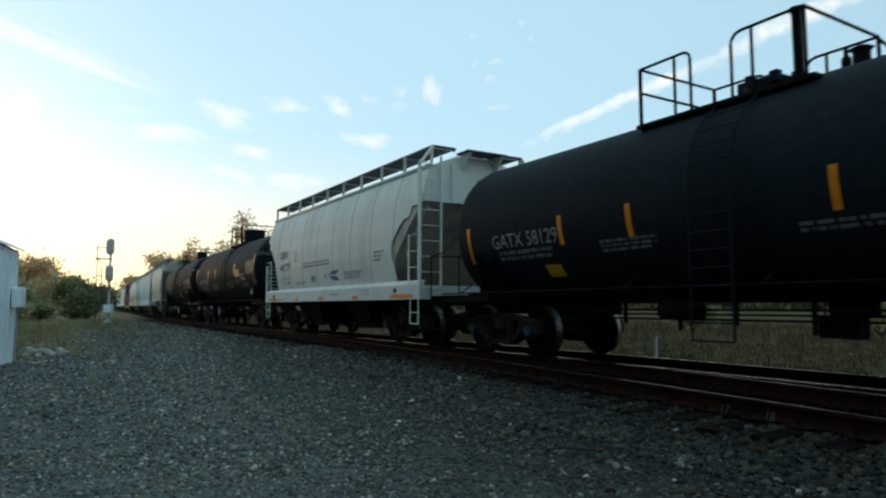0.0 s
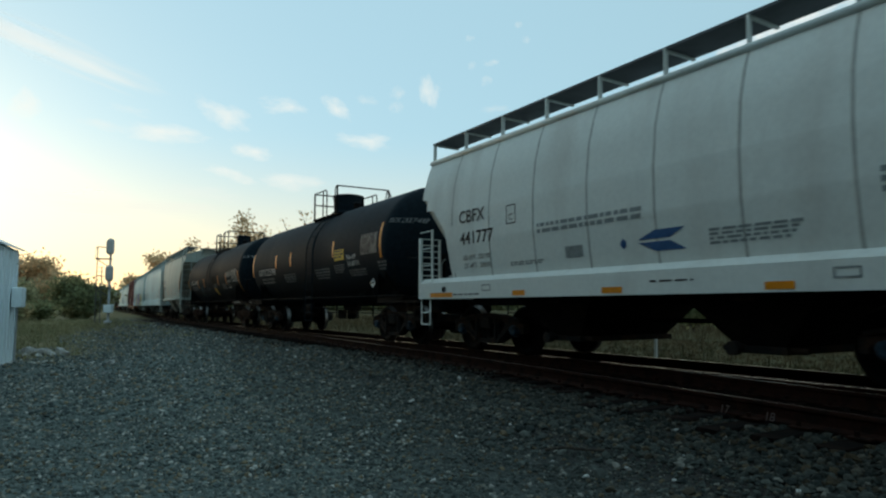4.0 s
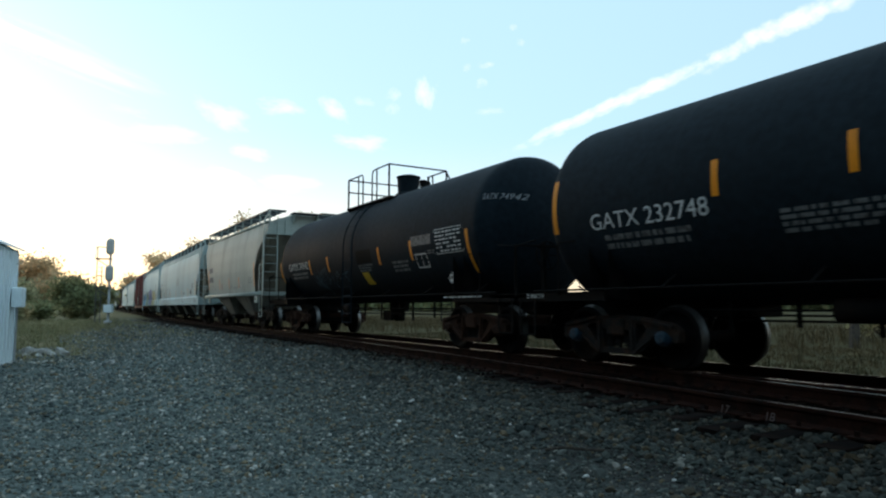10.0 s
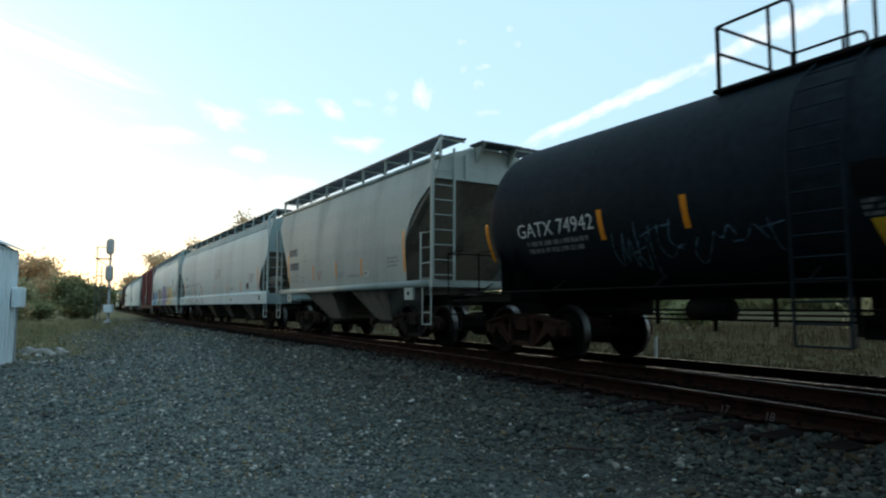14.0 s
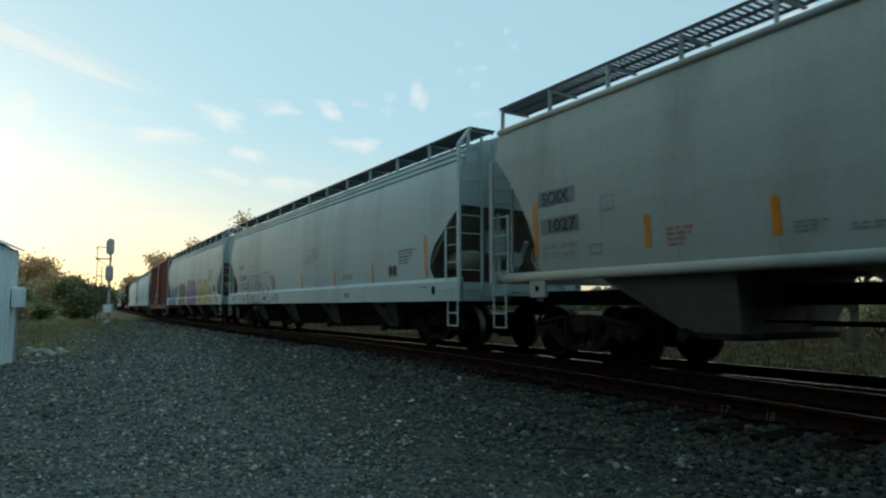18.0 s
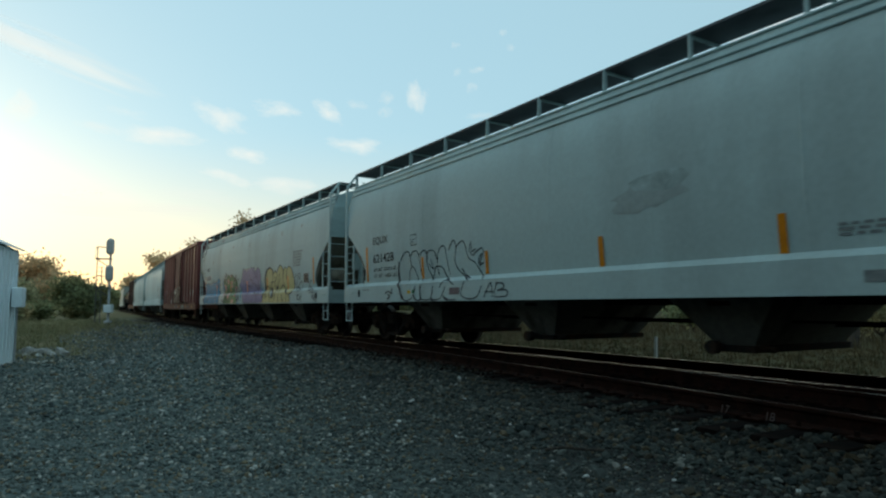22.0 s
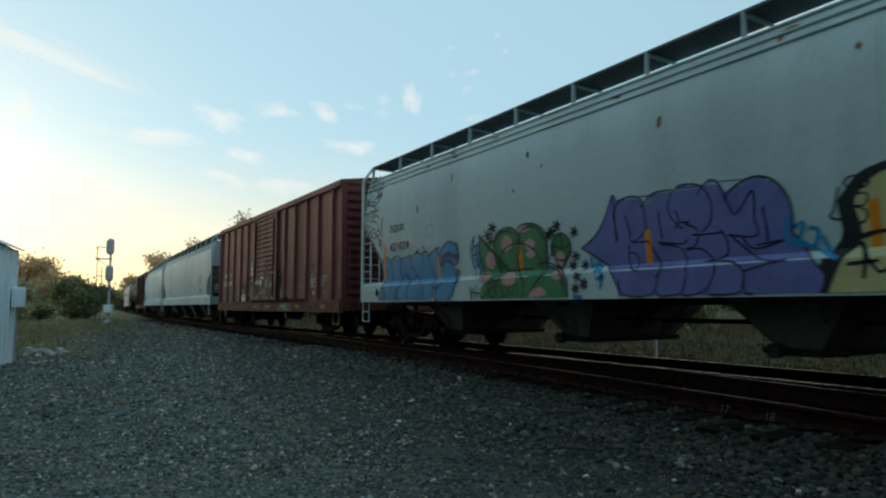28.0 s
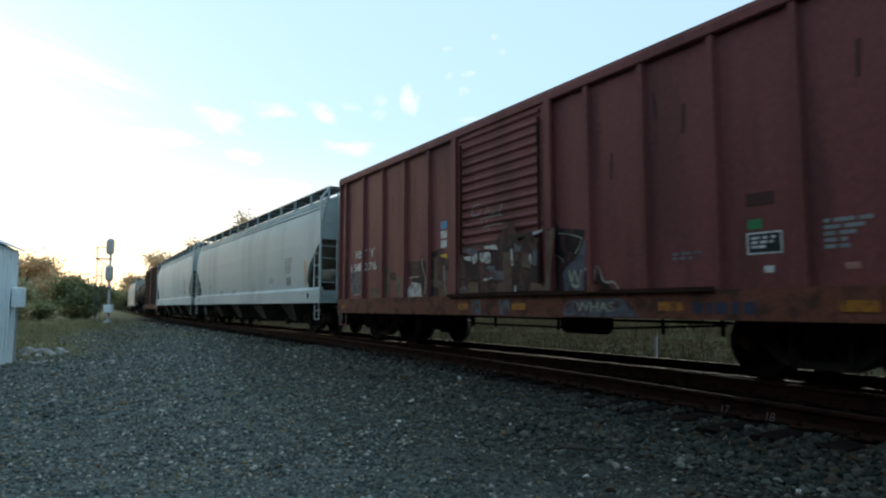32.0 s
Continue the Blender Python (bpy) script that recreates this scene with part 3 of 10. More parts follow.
def rungs(bm, x, ya, yb, z0, z1, n, r=0.011):
    for i in range(n):
        z = z0 + (z1 - z0) * i / (n - 1)
        tube(bm, [(x, ya, z), (x, yb, z)], r, 5)


def flat_rungs(bm, xa, xb, y, z0, z1, n, r=0.011):
    for i in range(n):
        z = z0 + (z1 - z0) * i / (n - 1)
        tube(bm, [(xa, y, z), (xb, y, z)], r, 5)


# ---- tank cars ----
CARS = []


def tank_car(left, right, r, zc, label, rails, dome, steel=TRUCK_STEEL, cap=CAP_BLUE, heads=(0.0, 0.0), seams=5):
    """A black tank car; rails: near-side hoops and the crossing rail round the manway, from the car's middle."""
    root = hold("tank_car", label, "tank car", "train cars")
    CARS.append((root, left, right))
    L = (right - left) / 2
    side = round_side(r, zc)
    # shell with elliptical heads and weld seams
    prof = []
    deep = 0.62
    for k in range(1, 10):
        a = math.radians(10 * k)
        prof.append((-L + deep * (1 - math.sqrt(1 - math.sin(a) ** 2)), r * math.sin(a)))
    h0, h1 = heads
    body = [(x + h0, q) for x, q in prof] + [(-L + h0 + deep + 0.1, r)]
    xs = [-L + h0 + deep + (2 * L - h0 - h1 - 2 * deep) * i / seams for i in range(seams + 1)]
    for x in xs[1:-1]:
        body += [(x - 0.1, r), (x - 0.03, r), (x - 0.012, r + 0.002), (x + 0.012, r + 0.002), (x + 0.03, r), (x + 0.1, r)]
    body += [(L - h1 - deep - 0.1, r)] + [(-x - h1, q) for x, q in prof[::-1]]
    bm = fresh()
    lathe(bm, body, 64, "x", (0, 0, zc))
    part("shell", bm, TANK_BLACK, root, "gloss black welded tank shell", smooth=True)
    # stub sills, saddles and bolsters
    tc = L - 1.75
    for s in (-1, 1):
        bm = fresh()
        box(bm, min(s * (L - 3.6), s * (L + 0.28)), max(s * (L - 3.6), s * (L + 0.28)), -0.33, 0.33, 0.76, 1.10, 0.02)
        part("stub_sill", bm, FRAME_BLACK, root)
        bm = fresh()
        ring = [(-1.4 + 2.8 * i / 16) for i in range(17)]
        top = [(y, zc - math.sqrt(r * r - y * y) + 0.01) for y in ring]
        v0 = [bm.verts.new((s * tc - 0.2, y, z)) for y, z in top]
        v1 = [bm.verts.new((s * tc + 0.2, y, z)) for y, z in top]
        b0 = [bm.verts.new((s * tc - 0.2, y, 0.92 + 0.12 * min(abs(y), 1.4) / 1.4)) for y, z in top]
        b1 = [bm.verts.new((s * tc + 0.2, y, 0.92 + 0.12 * min(abs(y), 1.4) / 1.4)) for y, z in top]
        for i in range(16):
            bm.faces.new((v0[i], v0[i + 1], v1[i + 1], v1[i]))
            bm.faces.new((b0[i + 1], b0[i], b1[i], b1[i + 1]))
            bm.faces.new((b0[i], b0[i + 1], v0[i + 1], v0[i]))
            bm.faces.new((v1[i], v1[i + 1], b1[i + 1], b1[i]))
        bmesh.ops.recalc_face_normals(bm, faces=bm.faces[:])
        part("saddle", bm, FRAME_BLACK, root)
        truck(root, s * tc, steel, cap)
        coupler(root, s * (L + 0.2), s)
        # end platform, grab irons, corner steps
        bm = fresh()
        box(bm, min(s * (L - 0.55), s * (L + 0.28)), max(s * (L - 0.55), s * (L + 0.28)), -1.45, 1.45, 1.06, 1.12)
        for y in (-1.42, 1.42):
            box(bm, min(s * (L - 1.9), s * (L + 0.28)), max(s * (L - 1.9), s * (L + 0.28)), y - 0.03, y + 0.03, 1.0, 1.14)
        part("end_platform", bm, FRAME_BLACK, root)
        bm = fresh()
        for y in (-1.46, 1.46):
            tube(bm, [(s * (L + 0.22), y, 1.1), (s * (L + 0.22), y, 2.0), (s * (L - 0.3), y * 0.99, 2.05)], 0.016, 6)
            tube(bm, [(s * (L - 0.9), y, 1.1), (s * (L - 0.9), y, 1.95), (s * (L - 1.3), y, 1.95)], 0.014, 6)
        tube(bm, [(s * (L + 0.25), -1.46, 2.0), (s * (L + 0.3), -0.9, 2.02), (s * (L + 0.3), 0.9, 2.02), (s * (L + 0.25), 1.46, 2.0)], 0.016, 6)
        part("end_handrail", bm, FRAME_BLACK, root)
        for y in (-1.46, 1.46):
            bm = fresh()
            for dx in (0.1, 0.5):
                beam(bm, (s * (L + 0.22 - dx), y, 1.06), (s * (L + 0.22 - dx), y, 0.42), 0.04, 0.012)
            flat_rungs(bm, s * (L + 0.12), s * (L - 0.28), y, 0.43, 0.75, 2, 0.014)
            part("step", bm, FRAME_BLACK, root)
    # brake wheel on its stand
    bm = fresh()
    x = L + 0.16
    beam(bm, (x, -0.75, 1.1), (x, -0.75, 2.1), 0.09, 0.07)
    tube(bm, [(x + 0.12, -0.75 + 0.26 * math.cos(k * math.tau / 20), 1.85 + 0.26 * math.sin(k * math.tau / 20)) for k in range(20)], 0.016, 6, True)
    for k in range(5):
        a = k * math.tau / 5
        beam(bm, (x + 0.1, -0.75, 1.85), (x + 0.12, -0.75 + 0.26 * math.cos(a), 1.85 + 0.26 * math.sin(a)), 0.02)
    part("brake_wheel", bm, FRAME_BLACK, root)
    # long handrails at the sides on brackets
    for y in (-1.5, 1.5):
        bm = fresh()
        tube(bm, [(-L + 0.3, y, 1.17), (L - 0.3, y, 1.17)], 0.018, 6)
        for i in range(7):
            px = -L + 1.0 + (2 * L - 2.0) * i / 6
            beam(bm, (px, y, 1.17), (px, y * 0.8, 1.35), 0.03, 0.02)
        part("handrail", bm, FRAME_BLACK, root, "thin dark handrail along the tank")
    # brake rigging and bottom fittings that hang below the shell
    bm = fresh()
    for y, z in ((-0.45, 0.72), (-0.62, 0.86), (0.4, 0.78)):
        tube(bm, [(-tc + 1.2, y, z), (tc - 1.2, y, z)], 0.018, 6)
    for i in range(9):
        px = -tc + 1.6 + (2 * tc - 3.2) * i / 8
        beam(bm, (px, -0.5 + 0.06 * (i % 3), 1.05), (px, -0.5 + 0.06 * (i % 3), 0.55 + 0.09 * (i % 2)), 0.06, 0.03)
    part("brake_rigging", bm, FRAME_BLACK, root)
    bm = fresh()
    lathe(bm, [(-0.35, 0.08), (-0.33, 0.15), (0.33, 0.15), (0.35, 0.08)], 20, "x", (-1.9, -0.55, 0.86))
    part("air_reservoir", bm, FRAME_BLACK, root, smooth=True)
    bm = fresh()
    lathe(bm, [(0.50, 0.13), (0.56, 0.16), (0.78, 0.16), (0.80, 0.28), (1.15, 0.3)], 20, "z", (0.25, 0, 0))
    box(bm, 0.02, 0.5, -0.4, -0.3, 0.52, 0.8)
    part("bottom_outlet", bm, FRAME_BLACK, root)
    # top: manway, valves, platform and rails
    top = zc + r
    mx, mr, mh = dome
    bm = fresh()
    if mh > 0.3:
        lathe(bm, [(top - 0.2, mr + 0.05), (top + 0.02, mr + 0.05), (top + 0.06, mr * 0.94), (top + mh - 0.05, mr), (top + mh - 0.04, mr + 0.025), (top + mh, mr + 0.025), (top + mh + 0.04, mr * 0.7)], 32, "z", (mx, 0, 0))
    else:
        lathe(bm, [(top - 0.2, mr), (top + mh * 0.6, mr), (top + mh * 0.7, mr * 0.8), (top + mh, mr * 0.5)], 20, "z", (mx, 0, 0))
        for k in range(7):
            a = k * math.tau / 7
            box(bm, mx + mr * math.cos(a) - 0.06, mx + mr * math.cos(a) + 0.06, mr * math.sin(a) - 0.06, mr * math.sin(a) + 0.06, top + mh * 0.3, top + mh * 0.9)
    part("manway", bm, TANK_BLACK, root, "black manway with bolted lid")
    bm = fresh()
    lathe(bm, [(top - 0.1, 0.12), (top + 0.08, 0.12), (top + 0.1, 0.06), (top + 0.22, 0.06), (top + 0.26, 0.03), (top + 0.38, 0.03)], 12, "z", (mx + 0.95, 0.1, 0))
    lathe(bm, [(top - 0.1, 0.1), (top + 0.12, 0.1), (top + 0.16, 0.14), (top + 0.2, 0.05)], 12, "z", (mx + 1.3, -0.25, 0))
    part("valve", bm, FRAME_BLACK, root)
    x0, x1, x2, x3 = rails
    deck = zc + math.sqrt(r * r - 0.9 ** 2) + 0.12
    hi = deck + 0.87
    bm = fresh()
    for y in (-0.93, 0.55):
        box(bm, x0 - 0.08, x3 + 0.12, y, y + 0.38, deck - 0.05, deck)
    for i in range(6):
        px = x0 + (x3 - x0) * i / 5
        beam(bm, (px, -0.9, deck - 0.05), (px, -0.75, deck - 0.16), 0.05, 0.03)
    part("platform", bm, FRAME_BLACK, root)
    R = 0.022
    runs = []
    for y in (-0.9, 0.9):
        runs.append(([(x0, y, deck), (x0, y, hi)], R + 0.008))
        runs.append(([(x0, y, hi)] + [(x1 - 0.12 + 0.12 * math.sin(a), y, hi - 0.12 + 0.12 * math.cos(a)) for a in (0, 0.5, 1.05, 1.57)] + [(x1, y, deck)], R))
        runs.append(([(x2, y, deck)] + [(x2 + 0.15 - 0.15 * math.cos(a), y, hi - 0.15 + 0.15 * math.sin(a)) for a in (0, 0.5, 1.05, 1.57)] + [(x3, y, hi)], R))
        runs.append(([(x3, y, deck), (x3, y, hi)], R + 0.006))
        runs.append(([(0.3 * x0 + 0.7 * x1, y, deck), (0.3 * x0 + 0.7 * x1, y, hi)], R))
        if x3 - x2 > 0.5:
            runs.append(([(x2 + 0.3, y, deck), (x2 + 0.3, y, hi)], R))
    for x, z in ((x0, hi), (x0, deck + 0.5), (x3, hi)):
        runs.append(([(x, -0.9, z), (x, 0.9, z)], R))
    runs.append(([(x3, 0.9, hi - 0.02), (x3 + 0.5, 0.9, deck + 0.2)], R))
    for pts, rr in runs:
        bm = fresh()
        tube(bm, pts, rr, 8)
        part("platform_rail", bm, FRAME_BLACK, root, "black pipe railing round the manway")
    # ladder down the near side and the far side
    for sgn in (-1, 1):
        lad = []
        for i in range(15):
            z = deck - 0.02 - (deck - 0.5) * i / 14
            if z > zc:
                y = math.sqrt(max(r * r - (z - zc) ** 2, 0)) + 0.09
            else:
                y = r + 0.09
            lad.append((sgn * y, z))
        stile = None
        for x in (x0 + 1.3, x0 + 1.9):
            bm = fresh()
            tube(bm, [(x, y, z) for y, z in lad], 0.02, 4)
            stile = part("ladder", bm, TANK_BLACK, root)
        for y, z in lad:
            bm = fresh()
            tube(bm, [(x0 + 1.3, y, z), (x0 + 1.9, y, z)], 0.012, 5)
            part("rung", bm, TANK_BLACK, stile)
    return root, side


def reflectors(root, side, mid, spots):
    """Upright orange tape: place along the train, bottom and top."""
    for u, z0, z1 in spots:
        patch("reflector_strip", ORANGE, root, u - mid - 0.05, u - mid + 0.05, z0, z1, side, label="orange reflector tape")


def diamond(root, side, x, z, s=0.16, white=WHITE_INK):
    """A hazard placard in its holder, hung from the side rail."""
    bm = fresh()
    y = side(z + s) - 0.06
    v = [(x, z - s), (x + s, z), (x, z + s), (x - s, z)]
    slab(bm, v, y - 0.006, y + 0.006)
    ob = part("placard", bm, white, root, "white diamond placard")
    bm = fresh()
    for k in range(4):
        box(bm, x - 0.085 + k * 0.045, x - 0.055 + k * 0.045, y - 0.011, y - 0.007, z - 0.03, z + 0.035)
    slab(bm, [(x - 0.05, z + 0.07), (x + 0.05, z + 0.07), (x, z + 0.13)], y - 0.011, y - 0.007)
    part("placard_mark", bm, BLACK_INK, ob)
    bm = fresh()
    beam(bm, (x, y + 0.02, z - s), (x, y + 0.05, 1.1), 0.03, 0.015)
    part("placard_bracket", bm, FRAME_BLACK, ob)


DULL_INK = material("dull_white_stencil", (0.3, 0.3, 0.3), 0.6, spread=0.2, grain=60, stain=10, bump=0.0, second=(0.16, 0.16, 0.16), amount=0.4)

def on_head(ob, apex, r, zc):
    """Bend a stencil onto the rounded head of the tank."""
    for v in ob.data.vertices:
        d = min(max(apex - v.co.x, 0.02), 0.62)
        rr = r * math.sqrt(1 - ((0.62 - d) / 0.62) ** 2)
        v.co.y = -math.sqrt(max(rr * rr - (v.co.z - zc) ** 2, 0.02)) - 0.012


# the car ahead of the white hopper
root, side = tank_car(37.05, 52.0, 1.46, 2.42, "black tank car with orange reflector strips and pipe railings on top", (-2.25, -1.34, -0.69, 0.3), (-0.68, 0.37, 0.24), cap=CAP_BLUE, heads=(0.3, 0.5))
mid = (37.05 + 52.0) / 2
reflectors(root, side, mid, [(38.3, 1.75, 2.45), (40.98, 1.92, 2.40), (42.46, 1.92, 2.40), (45.36, 1.94, 2.43), (48.2, 1.92, 2.42), (50.4, 1.75, 2.5)])
letters("lettering", "GATX 58129", DULL_INK, root, 39.08 - mid, 40.9 - mid, 1.98, 0.25, side, label="white stencilled reporting mark")
small_print("small_print", DIM_INK, root, 39.2 - mid, 40.7 - mid, 1.72, 1.92, side, 2, 3)
small_print("small_print", DIM_INK, root, 41.8 - mid, 42.9 - mid, 1.72, 1.92, side, 3, 4)
small_print("small_print", DIM_INK, root, 44.9 - mid, 46.0 - mid, 1.72, 1.86, side, 2, 5)
patch("warning_decal", YELLOW, root, 40.35 - mid, 40.75 - mid, 1.42, 1.62, side)
tube_bm = fresh()
tube(tube_bm, [(44.62 - mid, -0.7, 3.75), (44.62 - mid, -0.7, 4.62)], 0.055, 12)
lathe(tube_bm, [(4.6, 0.075), (4.66, 0.075)], 12, "z", (44.62 - mid, -0.7, 0))
part("vent_pipe", tube_bm, FRAME_BLACK, root)

# behind the white hopper
root, side = tank_car(10.2, 24.3, 1.55, 2.475, "black tank car with tall manway and white lettering", (-0.97, 0.15, 0.87, 1.05), (-0.2, 0.5, 0.6), cap=CAP_BLUE, heads=(0.34, 0.8))
mid = (10.2 + 24.3) / 2
reflectors(root, side, mid, [(11.13, 2.08, 2.95), (14.12, 2.28, 2.74), (15.76, 2.29, 2.74), (19.62, 2.33, 2.79), (22.75, 2.13, 3.02)])
letters("lettering", "GATX 232748", WHITE_INK, root, 11.93 - mid, 14.0 - mid, 2.06, 0.24, side, label="white stencilled reporting mark")
small_print("small_print", DIM_INK, root, 12.15 - mid, 13.7 - mid, 1.72, 1.97, side, 2, 11)
small_print("small_print", DIM_INK, root, 14.9 - mid, 16.1 - mid, 1.72, 2.02, side, 4, 12)
small_print("small_print", DIM_INK, root, 18.0 - mid, 19.2 - mid, 1.72, 2.05, side, 4, 13)
small_print("small_print", DIM_INK, root, 19.6 - mid, 20.4 - mid, 1.85, 2.1, side, 4, 14)
small_print("small_print", DIM_INK, root, 20.6 - mid, 21.7 - mid, 1.72, 1.92, side, 3, 15)
patch("warning_decal", YELLOW, root, 19.72 - mid, 20.42 - mid, 2.22, 2.52, side, label="yellow emergency decal")
small_print("decal_print", BLACK_INK, root, 19.76 - mid, 20.38 - mid, 2.25, 2.5, side, 3, 16, lift=0.01)
letters("lettering", "FRA AIP", WHITE_INK, root, 20.6 - mid, 21.25 - mid, 2.2, 0.13, side)
letters("lettering", "SR-8754", WHITE_INK, root, 20.62 - mid, 21.37 - mid, 2.02, 0.13, side)
patch("test_panel", DIM_INK, root, 21.56 - mid, 22.55 - mid, 2.27, 2.8, side, label="grey stencilled test panel")
small_print("panel_print", BLACK_INK, root, 21.6 - mid, 22.5 - mid, 2.3, 2.78, side, 9, 17, lift=0.01)
on_head(letters("lettering", "GATX 232748", DULL_INK, root, 23.02 - mid, 23.42 - mid, 2.98, 0.12, round_side(1.53, 2.475)), 23.5 - mid, 1.55, 2.475)
small_print("small_print", DIM_INK, root, 22.5 - mid, 23.0 - mid, 1.8, 2.05, side, 3, 19)
diamond(root, side, 22.0 - mid, 1.52, 0.14)
letters("lettering", "2 INCH", WHITE_INK, root, 10.28 - mid, 10.72 - mid, 1.05, 0.07, lambda z: -1.46)

# the next tank car
root, side = tank_car(-4.85, 9.72, 1.51, 2.525, "black tank car with rust-brown trucks and a white load table", (-1.4, -0.35, 0.27, 1.33), (0.75, 0.32, 0.52), steel=RUST_TRUCK, cap=RUST_TRUCK, heads=(0.85, 0.42))
mid = (-4.85 + 9.72) / 2
reflectors(root, side, mid, [(-3.6, 1.75, 2.45), (-0.68, 1.92, 2.37), (0.85, 1.94, 2.38), (4.34, 1.96, 2.4), (6.05, 1.97, 2.42), (8.42, 1.58, 2.46)])
letters("lettering", "GATX 74942", WHITE_INK, root, -2.68 - mid, -0.82 - mid, 2.1, 0.24, side, label="white stencilled reporting mark")
small_print("small_print", DIM_INK, root, -2.5 - mid, -1.0 - mid, 1.78, 2.02, side, 2, 21)
patch("dark_panel", FRAME_BLACK, root, 2.95 - mid, 3.9 - mid, 2.05, 2.4, side)
small_print("small_print", DIM_INK, root, 3.0 - mid, 3.9 - mid, 1.82, 2.02, side, 3, 22)
patch("warning_decal", YELLOW, root, 3.1 - mid, 3.5 - mid, 1.5, 1.82, side, slant=-0.05)
small_print("small_print", DIM_INK, root, 5.0 - mid, 5.8 - mid, 1.72, 2.0, side, 3, 23)
patch("primer_panel", DIM_INK, root, 6.1 - mid, 7.0 - mid, 2.28, 2.5, side)
frame_mark("load_square", WHITE_INK, root, 6.2 - mid, 6.72 - mid, 1.78, 2.1, side, 0.03, True)
small_print("small_print", DIM_INK, root, 6.8 - mid, 7.1 - mid, 2.05, 2.15, side, 2, 24)
frame_mark("load_table", WHITE_INK, root, 7.15 - mid, 8.24 - mid, 2.03, 2.56, side, 0.015)
for i in range(6):
    for j in range(7):
        if (i * 5 + j * 3) % 11:
            patch("table_entry", WHITE_INK, root, 7.2 - mid + 0.145 * j, 7.2 - mid + 0.145 * j + (0.11 if (i + j) % 3 else 0.07), 2.07 + 0.08 * i, 2.105 + 0.08 * i, side)
on_head(letters("lettering", "GATX 74942", DULL_INK, root, 8.83 - mid, 9.22 - mid, 3.0, 0.12, round_side(1.47, 2.5)), 9.3 - mid, 1.51, 2.525)
small_print("small_print", WHITE_INK, root, 7.5 - mid, 8.9 - mid, 1.07, 1.12, lambda z: -1.46, 1, 27)
diamond(root, side, 7.55 - mid, 1.52, 0.13)


def tank_tags(root, side, mid):
    """Faded blue chalk tags on the tank side."""
    chalk = material("faded_blue_chalk", (0.08, 0.16, 0.21), 0.8, spread=0.4, grain=30, stain=14, bump=0, second=(0.02, 0.03, 0.04), amount=0.6)
    one = [[(-0.5, 2.0), (-0.56, 1.7), (-0.5, 1.52), (-0.4, 1.75), (-0.3, 1.98)], [(-0.32, 1.95), (-0.36, 1.55), (-0.2, 1.9), (-0.22, 1.5), (-0.05, 1.85)],
           [(-0.4, 1.62), (-0.15, 1.7), (0.1, 1.78)], [(-0.05, 2.12), (-0.1, 1.6), (-0.02, 1.46), (0.12, 1.9)], [(0.2, 2.05), (0.14, 1.7), (0.1, 1.5), (0.05, 1.3)],
           [(0.0, 1.9), (0.3, 2.0), (0.55, 2.02)], [(0.36, 2.05), (0.3, 1.75), (0.42, 1.58), (0.6, 1.72), (0.72, 1.74)], [(0.58, 2.1), (0.5, 1.8), (0.68, 1.68)]]
    two = [[(0.95, 1.82), (0.82, 1.62), (0.88, 1.48), (1.05, 1.62), (1.2, 1.86)], [(1.2, 1.86), (1.3, 1.78), (1.42, 1.92), (1.5, 1.8)], [(1.4, 1.72), (1.62, 1.75), (1.75, 1.9), (1.9, 1.72)],
           [(1.95, 1.95), (2.0, 1.6), (2.1, 1.58)], [(1.85, 1.85), (2.15, 1.9)]]
    for lines in (one, two):
        bm = fresh()
        for pts in lines:
            ribbon(bm, spline([(u - mid, z) for u, z in pts], 7), 0.028, side, 0.008)
        part("chalk_tag", bm, chalk, root, "faded blue scrawled tag")


tank_tags(root, side, mid)


# ---- covered hopper cars ----
def bays_mesh(bm, bays, ztop, zbot, wide, narrow, foot):
    """Discharge bays: inverted pyramids (left, right) below the body."""
    for a, b, c in bays:
        stack(bm, [(foot, narrow, zbot, c), ((b - a) / 2, wide, ztop, (a + b) / 2)])


# edge of the side sheet at an end: height, and how far it stands in from the end
LONG_CUT = [(1.54, 1.09), (1.62, 1.17), (1.72, 1.21), (1.85, 1.2), (1.98, 1.14), (2.1, 1.05), (2.21, 0.97), (2.56, 0.5), (2.87, 0.08), (3.2, 0.05), (3.21, 0.0)]
WHITE_LEFT = [(1.44, 1.19), (1.56, 1.17), (1.86, 1.13), (2.23, 1.08), (2.47, 0.99), (2.65, 0.82), (2.95, 0.52), (2.98, 0.22), (3.21, 0.22), (3.25, 0.0)]
WHITE_RIGHT = [(1.44, 1.2), (1.53, 1.22), (2.05, 1.38), (2.44, 1.38), (2.94, 0.78), (2.96, 0.52), (3.0, 0.5), (3.19, 0.46), (3.21, 0.15), (3.26, 0.0)]
CREAM_LEFT = [(1.42, 1.27), (1.75, 1.24), (2.0, 1.18), (2.35, 1.05), (2.72, 0.83), (3.15, 0.52), (3.65, 0.03), (3.68, 0.0)]
CREAM_RIGHT = [(1.42, 1.3), (2.1, 1.28), (2.5, 1.23), (2.87, 1.02), (3.24, 0.68), (3.5, 0.3), (3.66, 0.03), (3.68, 0.0)]


